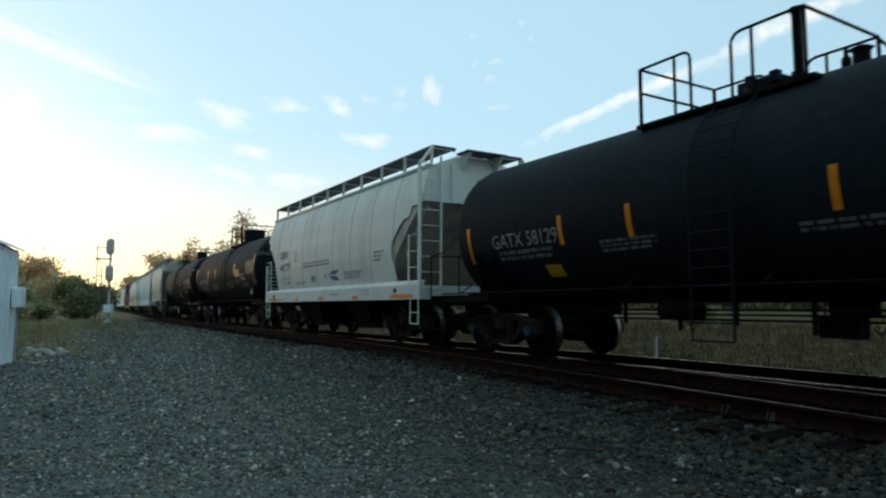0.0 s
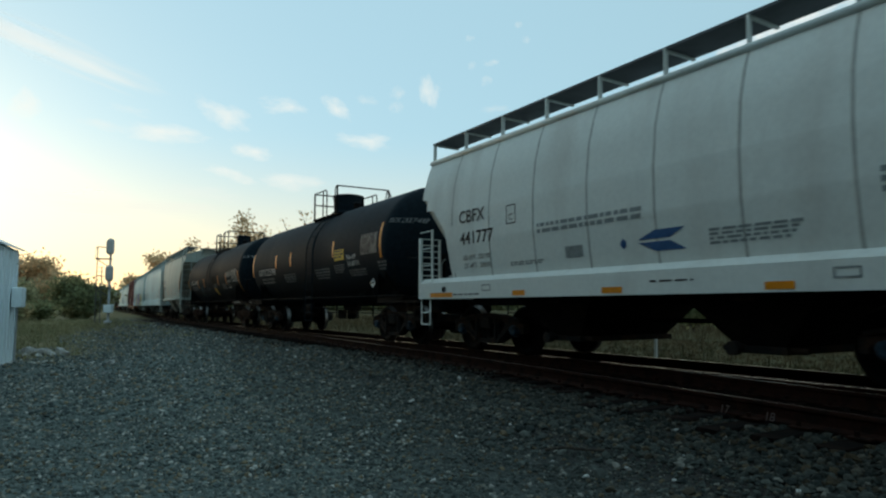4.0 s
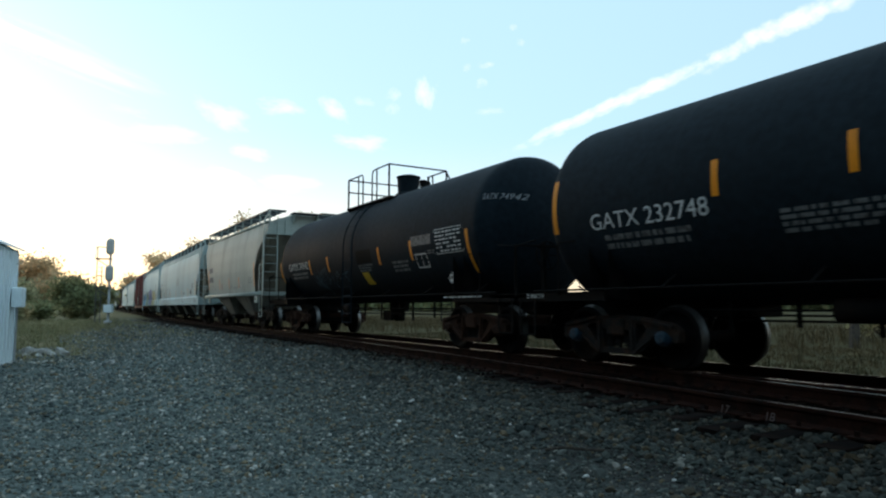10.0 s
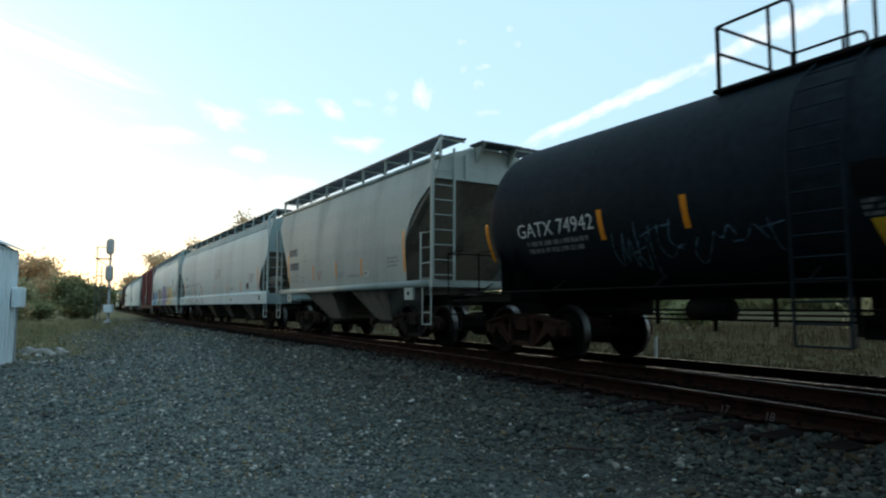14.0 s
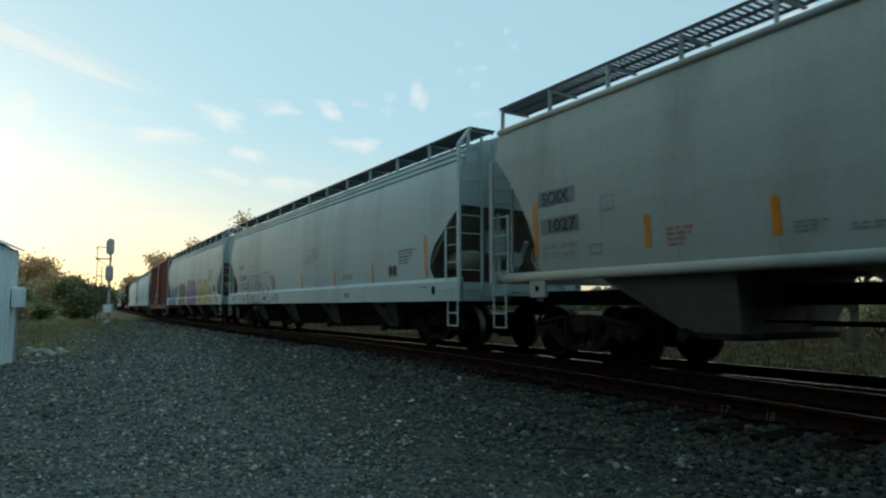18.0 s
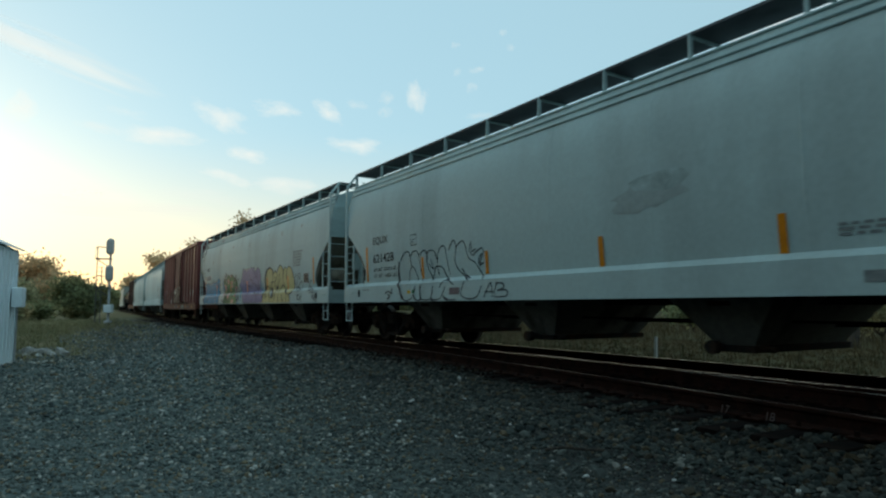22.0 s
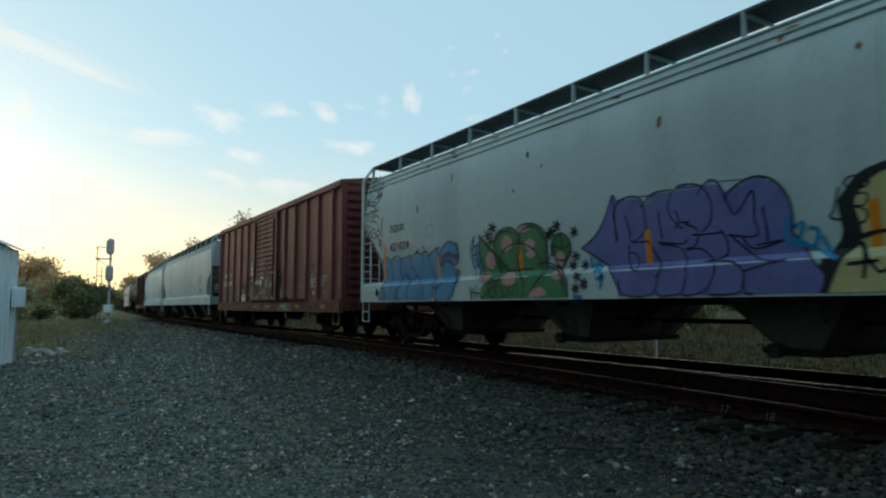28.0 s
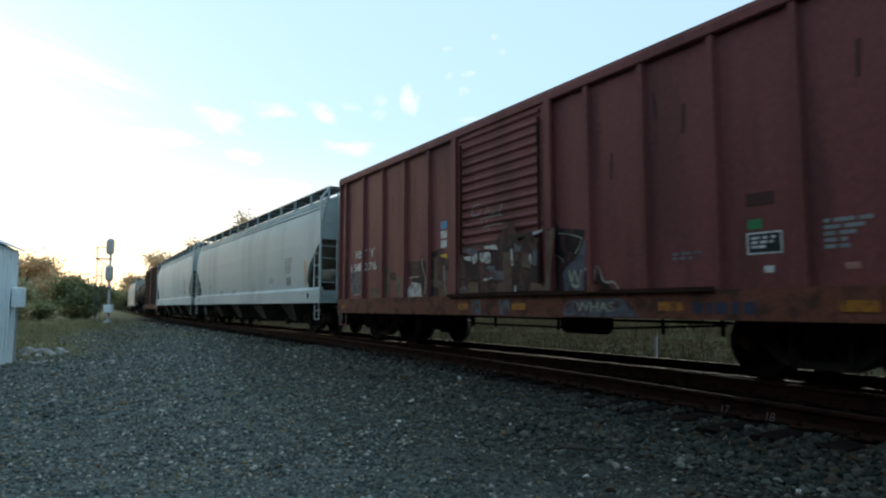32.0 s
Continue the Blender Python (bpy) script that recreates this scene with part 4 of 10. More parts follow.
def hopper_car(left, right, paint, levels, cut_z, roof_z, board_z, label, bays, bay_paint, board="solid", sill=(1.02, 1.42), style="long",
               tank_end=1, steel=TRUCK_STEEL, cap=TRUCK_STEEL, posts=13, end_style=1, seams=0, tc_in=1.75, cuts=(LONG_CUT, LONG_CUT), seam_paint=None, post_top=(None, None), end_paint=None):
    """levels: (z, half width) up the side; above cut_z the body is full length, below it draws in along the end slopes."""
    end_paint = end_paint or BRAKE_DUST
    root = hold("hopper_car", label, "hopper car", "train cars")
    CARS.append((root, left, right))
    L = (right - left) / 2
    z_low = levels[0][0]
    s0, s1 = sill
    side = sheet_side(levels)

    def reach(z, s):
        c = cuts[s > 0]
        return L - float(np.interp(z, [q[0] for q in c], [q[1] for q in c]))

    def inner(z):
        return L - max(cut_z - z, 0.0) * 1.02 - 0.01
    zs = sorted({z for z, w in levels} | {cut_z} | {c[0] for cc in cuts for c in cc if c[0] > z_low + 0.01} | {z_low + (cut_z - z_low) * i / 8 for i in range(9)})
    zs = [z for z in zs if z <= roof_z + 1e-6]
    # the tub: sloping ends, and behind the side sheets
    bm = fresh()
    rings = []
    for z in zs:
        hx, w = inner(z), -side(z) - 0.035
        rings.append([bm.verts.new((x, y, z)) for x, y in ((-hx, -w), (hx, -w), (hx, w), (-hx, w))])
    for a, b in zip(rings, rings[1:]):
        for k in range(4):
            f = bm.faces.new((a[k], a[(k + 1) % 4], b[(k + 1) % 4], b[k]))
            f.smooth = k in (0, 2)
            f.material_index = int(a[0].co.z < cut_z - 0.01)
    bm.faces.new(rings[0][::-1])
    # arched roof
    w = -side(roof_z) - 0.035
    prev = [rings[-1][0], rings[-1][1]]
    arch = [[rings[-1][0]], [rings[-1][1]]]
    for j in range(1, 12):
        t = j / 12
        row = [bm.verts.new((x, -w + 2 * w * t, roof_z + 0.30 * math.sin(math.pi * t) ** 0.8)) for x in (-inner(roof_z), inner(roof_z))]
        bm.faces.new((prev[0], prev[1], row[1], row[0])).smooth = True
        arch[0].append(row[0])
        arch[1].append(row[1])
        prev = row
    bm.faces.new((prev[0], prev[1], rings[-1][2], rings[-1][3])).smooth = True
    bm.faces.new([rings[-1][3]] + arch[0][::-1])
    bm.faces.new(arch[1] + [rings[-1][2]])
    bmesh.ops.recalc_face_normals(bm, faces=bm.faces[:])
    for e in bm.edges:
        if len(e.link_faces) == 2 and e.calc_face_angle() > 0.5:
            e.smooth = False
    tub = part("body", bm, paint, root, "hopper tub with grimy sloping ends and arched roof")
    tub.data.materials.append(end_paint)
    for sgn in (-1, 1):
        bm = fresh()
        out, ins = [], []
        for z in zs:
            w = -side(z)
            xs = [-reach(z, -1), -L / 2, 0.0, L / 2, reach(z, 1)]
            out.append([bm.verts.new((x, sgn * w, z)) for x in xs])
            ins.append([bm.verts.new((x, sgn * (w - 0.016), z)) for x in xs])
        for q in (out, ins):
            for a, b in zip(q, q[1:]):
                for k in range(4):
                    bm.faces.new((a[k], a[k + 1], b[k + 1], b[k])).smooth = True
        for k in range(4):
            bm.faces.new((out[0][k], out[0][k + 1], ins[0][k + 1], ins[0][k]))
            bm.faces.new((out[-1][k], out[-1][k + 1], ins[-1][k + 1], ins[-1][k]))
        for k in (0, 4):
            for i in range(len(zs) - 1):
                bm.faces.new((out[i][k], out[i + 1][k], ins[i + 1][k], ins[i][k]))
        bmesh.ops.recalc_face_normals(bm, faces=bm.faces[:])
        for e in bm.edges:
            if len(e.link_faces) == 2 and e.calc_face_angle() > 0.5:
                e.smooth = False
        part("side_sheet", bm, paint, root, "painted steel side sheet cut away over the trucks")
    if seams:
        for i in range(1, seams):
            x = -L + 2 * L * i / seams
            zz = [z for z in zs if min(reach(z, -1), reach(z, 1)) > abs(x) + 0.05]
            for sgn in (-1, 1):
                bm = fresh()
                for a, b in zip(zz, zz[1:]):
                    bm.faces.new([bm.verts.new((x + dx, sgn * (-side(z) + 0.006 * (dx == 0)), z)) for dx, z in ((-0.02, a), (0, a), (0, b), (-0.02, b))])
                    bm.faces.new([bm.verts.new((x + dx, sgn * (-side(z) + 0.006 * (dx == 0)), z)) for dx, z in ((0, a), (0.02, a), (0.02, b), (0, b))])
                part("side_seam", bm, seam_paint or paint, root)
    # side sills
    wl_ = -side(z_low)
    for sgn in (-1, 1):
        bm = fresh()
        if style == "round":
            pts = [(sgn * (1.5 + 0.06 * math.cos(a)), (s0 + s1) / 2 + (s1 - s0) / 2 * math.sin(a)) for a in [k * math.tau / 12 for k in range(12)]]
            v = [[bm.verts.new((x, y, z)) for y, z in pts] for x in (-L, L)]
            for k in range(12):
                bm.faces.new((v[0][k], v[0][(k + 1) % 12], v[1][(k + 1) % 12], v[1][k])).smooth = True
            bm.faces.new(v[0])
            bm.faces.new(v[1][::-1])
        else:
            pts = [(1.50, s0), (1.63, s0), (1.63, s1), (wl_ + 0.004, z_low + 0.06), (wl_ - 0.05, z_low + 0.06), (1.50, s1 - 0.05)]
            v = [[bm.verts.new((x, sgn * y, z)) for y, z in pts] for x in (-L, L)]
            for k in range(6):
                bm.faces.new((v[0][k], v[0][(k + 1) % 6], v[1][(k + 1) % 6], v[1][k]))
            bm.faces.new(v[0])
            bm.faces.new(v[1][::-1])
        bmesh.ops.recalc_face_normals(bm, faces=bm.faces[:])
        part("side_sill", bm, paint, root)
        if style == "round":        # jacking pads below the sill beside the trucks
            for x in (-L + 1.2, L - 1.2):
                bm = fresh()
                box(bm, x - 0.2, x + 0.2, sgn * 1.5 - 0.03, sgn * 1.5 + 0.03, s0 - 0.27, s0 + 0.03, 0.01)
                pad = part("jacking_pad", bm, paint, root)
                bm = fresh()
                lathe(bm, [(-0.04, 0.05), (0.04, 0.05)], 12, "y", (x, sgn * 1.5, s0 - 0.12))
                part("pad_hole", bm, FRAME_BLACK, pad)
        # roof edge rail
        bm = fresh()
        if end_style == 1:
            for k, (dz, dy) in enumerate(((0.0, 0.0), (-0.13, 0.018), (-0.26, 0.036))):
                z = roof_z + dz
                y = sgn * (-side(z) + 0.012)
                tube(bm, [(-L, y, z), (L, y, z)], 0.022, 8)
        else:
            tube(bm, [(-L, sgn * (-side(roof_z) + 0.01), roof_z), (L, sgn * (-side(roof_z) + 0.01), roof_z)], 0.055, 10)
        part("roof_edge", bm, paint, root, smooth=True)
    # centre sill, bays
    bm = fresh()
    box(bm, -L - 0.1, L + 0.1, -0.3, 0.3, 0.93, 1.2)
    part("centre_sill", bm, FRAME_BLACK, root)
    for a, b, *foot_at in bays:
        bm = fresh()
        c = foot_at[0] if foot_at else (a + b) / 2
        foot = min(0.42, (b - a) / 4) if style == "round" else 0.16 * (b - a)
        low = 0.56 if style == "round" else 0.42
        bays_mesh(bm, [(a, b, c)], s0 + 0.12 if style != "round" else s0 + 0.05, low, 1.45, 1.05, foot)
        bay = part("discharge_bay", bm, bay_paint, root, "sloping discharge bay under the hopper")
        bm = fresh()
        box(bm, c - foot - 0.06, c + foot + 0.06, -1.12, 1.12, low - 0.09, low, 0.01)
        tube(bm, [(c - foot - 0.2, -1.0, low - 0.04), (c + foot + 0.25, -1.0, low - 0.04)], 0.04, 8)
        lathe(bm, [(-1.3, 0.03), (-1.3, 0.09), (-1.18, 0.09), (-1.18, 0.05), (-1.05, 0.05)], 12, "y", (c - foot + 0.1, 0, low - 0.03))
        part("outlet_gate", bm, TRUCK_STEEL, bay)
        bm = fresh()
        box(bm, c - 0.16, c + 0.16, -1.36, -1.28, s0 - 0.1, s0 + 0.07, 0.01)
        part("gate_latch", bm, TRUCK_STEEL, bay)
    # running boards on brackets, hatches
    outer = -side(roof_z) - 0.02
    board_z = 0.906 + (board_z - 0.906) * (8.6 - outer) / (8.6 - 1.02)
    for sgn in (-1, 1):
        bm = fresh()
        ya, yb = sgn * (outer - 0.64), sgn * outer
        if board == "grid":
            for i in range(3):
                y = ya + (yb - ya) * i / 2
                beam(bm, (-L - 0.02, y, board_z), (L + 0.02, y, board_z), 0.02, 0.05)
            nb = int(L * 2 / 0.1)
            for i in range(nb):
                x = -L + 2 * L * i / (nb - 1)
                beam(bm, (x, ya, board_z), (x, yb, board_z), 0.032, 0.03)
        else:
            box(bm, -L - 0.02, L + 0.02, min(ya, yb), max(ya, yb), board_z - 0.04, board_z)
        walk_ob = part("running_board", bm, BOARD_STEEL, root, "galvanised roof walkway")
        if board == "grid":
            walk_ob["kind"] = "stuff"
        for i in range(posts):
            x = -L + 0.05 + (2 * L - 0.1) * i / (posts - 1)
            bm = fresh()
            y0 = sgn * (-side(roof_z) - 0.03)
            beam(bm, (x, y0, roof_z), (x, yb - sgn * 0.02, board_z - 0.02), 0.07, 0.03, up=(1, 0, 0))
            beam(bm, (x, yb, board_z - 0.05), (x, ya, board_z - 0.06), 0.05, 0.03)
            part("walkway_bracket", bm, paint, root)
    for i in range(4):
        x = -L + 2 * L * (i + 0.5) / 4
        bm = fresh()
        box(bm, x - L / 4 * 0.86, x + L / 4 * 0.86, -0.38, 0.38, roof_z + 0.15, roof_z + 0.42, 0.05)
        part("roof_hatch", bm, paint, root)
    # ends
    for s in (-1, 1):
        truck(root, s * (L - tc_in), steel, cap)
        coupler(root, s * (L + 0.05), s)
        xe = s * L
        bm = fresh()
        box(bm, min(xe, xe - s * 0.12), max(xe, xe - s * 0.12), -1.6, 1.6, s0, s1 - 0.02)
        box(bm, min(xe - s * 0.05, xe + s * 0.42), max(xe - s * 0.05, xe + s * 0.42), -0.75, 0.75, 1.12, 1.17)
        part("end_sill", bm, paint, root)
        # stiffeners on the upper end sheet and a crossbar at its foot
        for y in (-0.75, 0.75):
            bm = fresh()
            beam(bm, (xe + s * 0.03, y, cut_z), (xe + s * 0.03, y, roof_z + 0.1), 0.09, 0.06)
            part("end_stiffener", bm, paint, root)
            if end_style == 1:
                bm = fresh()
                beam(bm, (xe - s * 0.15, y * 0.73, s1), (xe - s * 0.15, y * 0.73, cut_z), 0.12, 0.09)
                part("end_stanchion", bm, paint, root)
            else:       # channel down the slope sheet
                bm = fresh()
                beam(bm, (xe - s * 0.1, y * 1.75, cut_z - 0.12), (xe - s * 1.3, y * 1.75, cut_z - 1.3), 0.1, 0.07)
                part("slope_channel", bm, end_paint, root)
        bm = fresh()
        beam(bm, (xe + s * 0.02, -1.5, cut_z + 0.02), (xe + s * 0.02, 1.5, cut_z + 0.02), 0.06, 0.05)
        part("end_crossbar", bm, paint, root)
        # crossover platform over the end
        bm = fresh()
        box(bm, min(xe - s * 0.12, xe + s * 0.38), max(xe - s * 0.12, xe + s * 0.38), -0.55, 0.55, roof_z + 0.34, roof_z + 0.38)
        part("crossover_platform", bm, BOARD_STEEL, root, "dark grating platform across the roof end")
        for y in (-0.45, 0.45):
            bm = fresh()
            slab(bm, [(xe + s * 0.01, roof_z - 0.05), (xe + s * 0.36, roof_z + 0.34), (xe + s * 0.01, roof_z + 0.34)], y - 0.03, y + 0.03)
            part("platform_bracket", bm, paint, root)
        for sgn in (-1, 1):
            y = sgn * 1.6
            bm = fresh()
            pz = post_top[s > 0]
            beam(bm, (xe, y, s0), (xe, y, pz or roof_z), 0.09, 0.05)
            if not pz:
                beam(bm, (xe, y, roof_z), (xe, sgn * (outer - 0.03), board_z - 0.02), 0.08, 0.05)
            part("corner_post", bm, paint, root)
            # side ladder
            bm = fresh()
            xi = xe - s * 0.5
            lad_top = min(cut_z - 0.25, 2.55)
            beam(bm, (xi, y, s1), (xi, y, lad_top), 0.05, 0.03)
            stile = part("side_ladder", bm, paint, root)
            for i in range(4):
                bm = fresh()
                z = s1 + 0.02 + (lad_top - 0.05 - s1) * i / 3
                tube(bm, [(xe, y * 1.005, z), (xi, y * 1.005, z)], 0.012, 5)
                part("rung", bm, paint, stile)
            # end ladder
            bm = fresh()
            yi = sgn * 1.08
            beam(bm, (xe + s * 0.06, yi, s0 + 0.1), (xe + s * 0.06, yi, pz or roof_z + 0.2), 0.06, 0.035)
            stile = part("end_ladder", bm, paint, root)
            for i in range(9):
                bm = fresh()
                z = s0 + 0.25 + ((pz or roof_z) - s0 - 0.25) * i / 8
                tube(bm, [(xe + s * 0.07, y, z), (xe + s * 0.07, yi, z)], 0.012, 5)
                part("rung", bm, paint, stile)
            # stirrup step
            bm = fresh()
            for dx in (0.05, 0.42):
                beam(bm, (xe - s * dx, y, s0), (xe - s * dx, y, 0.52), 0.035, 0.014)
            flat_rungs(bm, xe - s * 0.05, xe - s * 0.42, y, 0.53, 0.78, 2, 0.014)
            part("step", bm, paint, root)
    # air reservoir and brake gear under one end slope
    if tank_end:
        s = tank_end
        bm = fresh()
        lathe(bm, [(-0.5, 0.05), (-0.47, 0.15), (-0.4, 0.21), (0.4, 0.21), (0.47, 0.15), (0.5, 0.05)], 24, "x", (s * (L - 0.62), -1.1, 1.86))
        part("air_reservoir", bm, end_paint, root, "grey-brown air reservoir", smooth=True)
        bm = fresh()
        box(bm, min(s * (L - 0.35), s * (L - 0.1)), max(s * (L - 0.35), s * (L - 0.1)), -0.75, -0.35, 2.0, 2.5, 0.03)
        lathe(bm, [(-0.25, 0.16), (0.25, 0.16)], 16, "x", (s * (L - 0.3), -0.1, 1.9))
        beam(bm, (s * (L - 0.2), -0.5, 1.2), (s * (L - 0.2), -0.5, 2.1), 0.1, 0.06)
        beam(bm, (s * (L - 0.9), 0.3, 1.2), (s * (L - 0.1), 0.2, 2.3), 0.08, 0.06)
        part("brake_valve", bm, FRAME_BLACK if end_style == 2 else paint, root)
        bm = fresh()
        x = s * (L + 0.1)
        tube(bm, [(x, 0.45 + 0.27 * math.cos(k * math.tau / 20), 1.95 + 0.27 * math.sin(k * math.tau / 20)) for k in range(20)], 0.016, 6, True)
        for k in range(5):
            a = k * math.tau / 5
            beam(bm, (x, 0.45, 1.95), (x, 0.45 + 0.27 * math.cos(a), 1.95 + 0.27 * math.sin(a)), 0.02)
        part("brake_wheel", bm, paint, root)
    # brake pipes below
    bm = fresh()
    tube(bm, [(-L + 2.5, -0.62, 0.72), (L - 2.5, -0.62, 0.72)], 0.02, 6)
    tube(bm, [(-L + 2.5, 0.5, 0.66), (L - 2.5, 0.5, 0.66)], 0.025, 6)
    part("brake_pipe", bm, FRAME_BLACK, root)
    return root, sheet_side([(s0, 1.63), (s1, 1.63), (z_low + 0.06, -side(z_low + 0.06))] + [(z, w) for z, w in levels if z > z_low + 0.06] if style != "round" else levels)


def even_bays(L, n, margin):
    w = 2 * (L - margin) / n
    return [(-L + margin + w * i + 0.72, -L + margin + w * (i + 1) - 0.72) for i in range(n)]


def sill_tape(root, side, mid, spots, z0, z1):
    for a, b in spots:
        patch("reflector_strip", ORANGE, root, a - mid, b - mid, z0, z1, side, label="orange reflector tape")


# white cement hopper between two tank cars
LV = [(1.44, 1.50), (1.7, 1.545), (2.2, 1.60), (2.8, 1.60), (3.4, 1.53), (3.8, 1.42), (4.0, 1.34), (4.1, 1.30)]
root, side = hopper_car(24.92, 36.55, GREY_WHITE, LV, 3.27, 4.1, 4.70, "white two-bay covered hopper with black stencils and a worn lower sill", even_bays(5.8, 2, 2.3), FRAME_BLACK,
                        sill=(1.07, 1.40), tank_end=0, posts=10, end_style=2, seams=9, cap=CAP_BLUE, cuts=(WHITE_LEFT, WHITE_RIGHT), seam_paint=SEAM_GREY, post_top=(2.4, None), end_paint=WORN_DUST)
mid = (24.92 + 36.55) / 2
letters("lettering", "CBFX", BLACK_INK, root, 26.5 - mid, 27.38 - mid, 2.55, 0.25, side, bold=0.01, label="black stencilled reporting mark")
letters("lettering", "441777", BLACK_INK, root, 26.53 - mid, 27.65 - mid, 2.12, 0.25, side, bold=0.01)
letters("lettering", "LD LMT  232100", BLACK_INK, root, 26.6 - mid, 27.5 - mid, 1.82, 0.09, side)
letters("lettering", "LT WT   53900", BLACK_INK, root, 26.62 - mid, 27.5 - mid, 1.66, 0.09, side)
frame_mark("plate_mark", BLACK_INK, root, 28.05 - mid, 28.32 - mid, 2.38, 2.72, side, 0.018)
letters("plate_mark", "C", BLACK_INK, root, 28.14 - mid, 28.24 - mid, 2.44, 0.12, side)
small_print("small_print", GREY_INK, root, 28.9 - mid, 31.2 - mid, 2.1, 2.3, side, 2, 31)
patch("capacity_panel", GREY_INK, root, 29.55 - mid, 29.95 - mid, 1.68, 1.86, side)
small_print("small_print", GREY_INK, root, 28.1 - mid, 29.0 - mid, 1.62, 1.7, side, 2, 32)
LOGO_BLUE = material("blue_decal", (0.03, 0.1, 0.24), 0.5, spread=0.15, grain=40, stain=8, bump=0)
bm = fresh()
filled(bm, [(31.05 - mid, 1.83), (31.35 - mid, 1.95), (31.85 - mid, 1.95), (31.6 - mid, 1.83)], side, 0.008)
filled(bm, [(31.05 - mid, 1.79), (31.6 - mid, 1.79), (31.85 - mid, 1.66), (31.35 - mid, 1.66)], side, 0.008)
filled(bm, [(30.7 - mid, 1.8), (30.78 - mid, 1.88), (30.86 - mid, 1.8), (30.78 - mid, 1.72)], side, 0.008)
part("blue_emblem", bm, LOGO_BLUE, root, "plain blue emblem")
small_print("small_print", GREY_INK, root, 32.2 - mid, 33.4 - mid, 1.66, 1.88, side, 4, 33)
small_print("small_print", GREY_INK, root, 34.2 - mid, 34.75 - mid, 2.0, 2.3, side, 3, 34)
sill_tape(root, side, mid, [(25.4, 26.28), (28.25, 28.6), (30.4, 30.8), (32.95, 33.3), (35.2, 36.3)], 1.10, 1.19)
small_print("small_print", BLACK_INK, root, 26.3 - mid, 27.3 - mid, 1.12, 1.16, side, 1, 35)
small_print("small_print", BLACK_INK, root, 31.3 - mid, 32.0 - mid, 1.22, 1.26, side, 1, 36)
for u in (27.45, 33.85):
    frame_mark("sill_plate", GREY_INK, root, u - mid - 0.14, u - mid + 0.14, 1.2, 1.32, side, 0.02)
bm = fresh()
lathe(bm, [(-1.65, 0.06), (-1.62, 0.06)], 16, "y", (25.95 - mid, 0, 1.26))
lathe(bm, [(-1.65, 0.06), (-1.62, 0.06)], 16, "y", (35.44 - mid, 0, 1.28))
part("jack_hole", bm, FRAME_BLACK, root)

# hand brake and valves on the platform of one end
xe = -(36.55 - 24.92) / 2
bm = fresh()
beam(bm, (xe + 0.12, -0.45, 1.15), (xe + 0.12, -0.45, 2.0), 0.1, 0.07)
stand = part("brake_stand", bm, GREY_WHITE, root)
bm = fresh()
tube(bm, [(xe, -0.45 + 0.26 * math.cos(k * math.tau / 20), 1.93 + 0.26 * math.sin(k * math.tau / 20)) for k in range(20)], 0.018, 6, True)
for k in range(5):
    a = k * math.tau / 5
    beam(bm, (xe + 0.02, -0.45, 1.93), (xe, -0.45 + 0.26 * math.cos(a), 1.93 + 0.26 * math.sin(a)), 0.024)
part("brake_wheel", bm, FRAME_BLACK, stand, "black spoked brake wheel")
bm = fresh()
box(bm, xe + 0.1, xe + 0.4, -0.95, -0.65, 1.42, 1.6, 0.02)
lathe(bm, [(1.6, 0.06), (1.72, 0.06), (1.74, 0.03), (1.95, 0.03)], 10, "z", (xe + 0.2, -0.8, 0))
tube(bm, [(xe + 0.05, -1.1, 1.4), (xe + 0.05, -1.1, 1.85), (xe + 0.2, -1.1, 1.95)], 0.02, 6)
part("brake_valve", bm, SEAM_GREY, root)

# marks on the end sheet
for word, y0, z, h in (("CBFX", 0.52, 3.72, 0.15), ("441777", 0.45, 3.5, 0.15)):
    ob = letters("end_lettering", word, BLACK_INK, root, 0.0, 0.5 if len(word) < 5 else 0.72, 0.0, h, lambda z: 0.0, lift=0.0, bold=0.01)
    ob.matrix_basis = pose((36.55 - 24.92) / 2 + 0.012, y0 - 0.6, z, 0, 0, 90)

# bays in a duller, darker tone than the cream body
BAY_DULL = material("dull_bay_paint", (0.17, 0.165, 0.14), 0.8, spread=0.15, grain=14, stain=2.0, bump=0.06, second=(0.1, 0.095, 0.08), amount=0.5, streak=3)

# cream hopper with grating walkway
LV = [(1.42, 1.52), (1.8, 1.56), (2.4, 1.60), (3.0, 1.59), (3.6, 1.53), (4.0, 1.45), (4.18, 1.40)]
root, side = hopper_car(-16.45, -5.5, CREAM, LV, 3.69, 4.18, 4.83, "cream covered hopper with grey number panels and a see-through roof walkway",
                        [(-2.95, -0.62, -1.24), (0.7, 2.95, 2.12)], BAY_DULL, board="grid", sill=(1.33, 1.5), style="round", tank_end=0, posts=9, end_style=2, seams=8, cuts=(CREAM_LEFT, CREAM_RIGHT), post_top=(3.6, None))
mid = (-16.45 - 5.5) / 2
PANEL_GREY = material("grey_paint_panel", (0.2, 0.23, 0.25), 0.6, spread=0.12, grain=40, stain=6, bump=0)
patch("number_panel", PANEL_GREY, root, -15.11 - mid, -14.24 - mid, 2.56, 2.81, side, label="grey repainted panel")
patch("number_panel", PANEL_GREY, root, -15.06 - mid, -14.15 - mid, 2.1, 2.35, side, label="grey repainted panel")
letters("lettering", "SOIX", BLACK_INK, root, -15.0 - mid, -14.36 - mid, 2.58, 0.2, side, lift=0.016, bold=0.015)
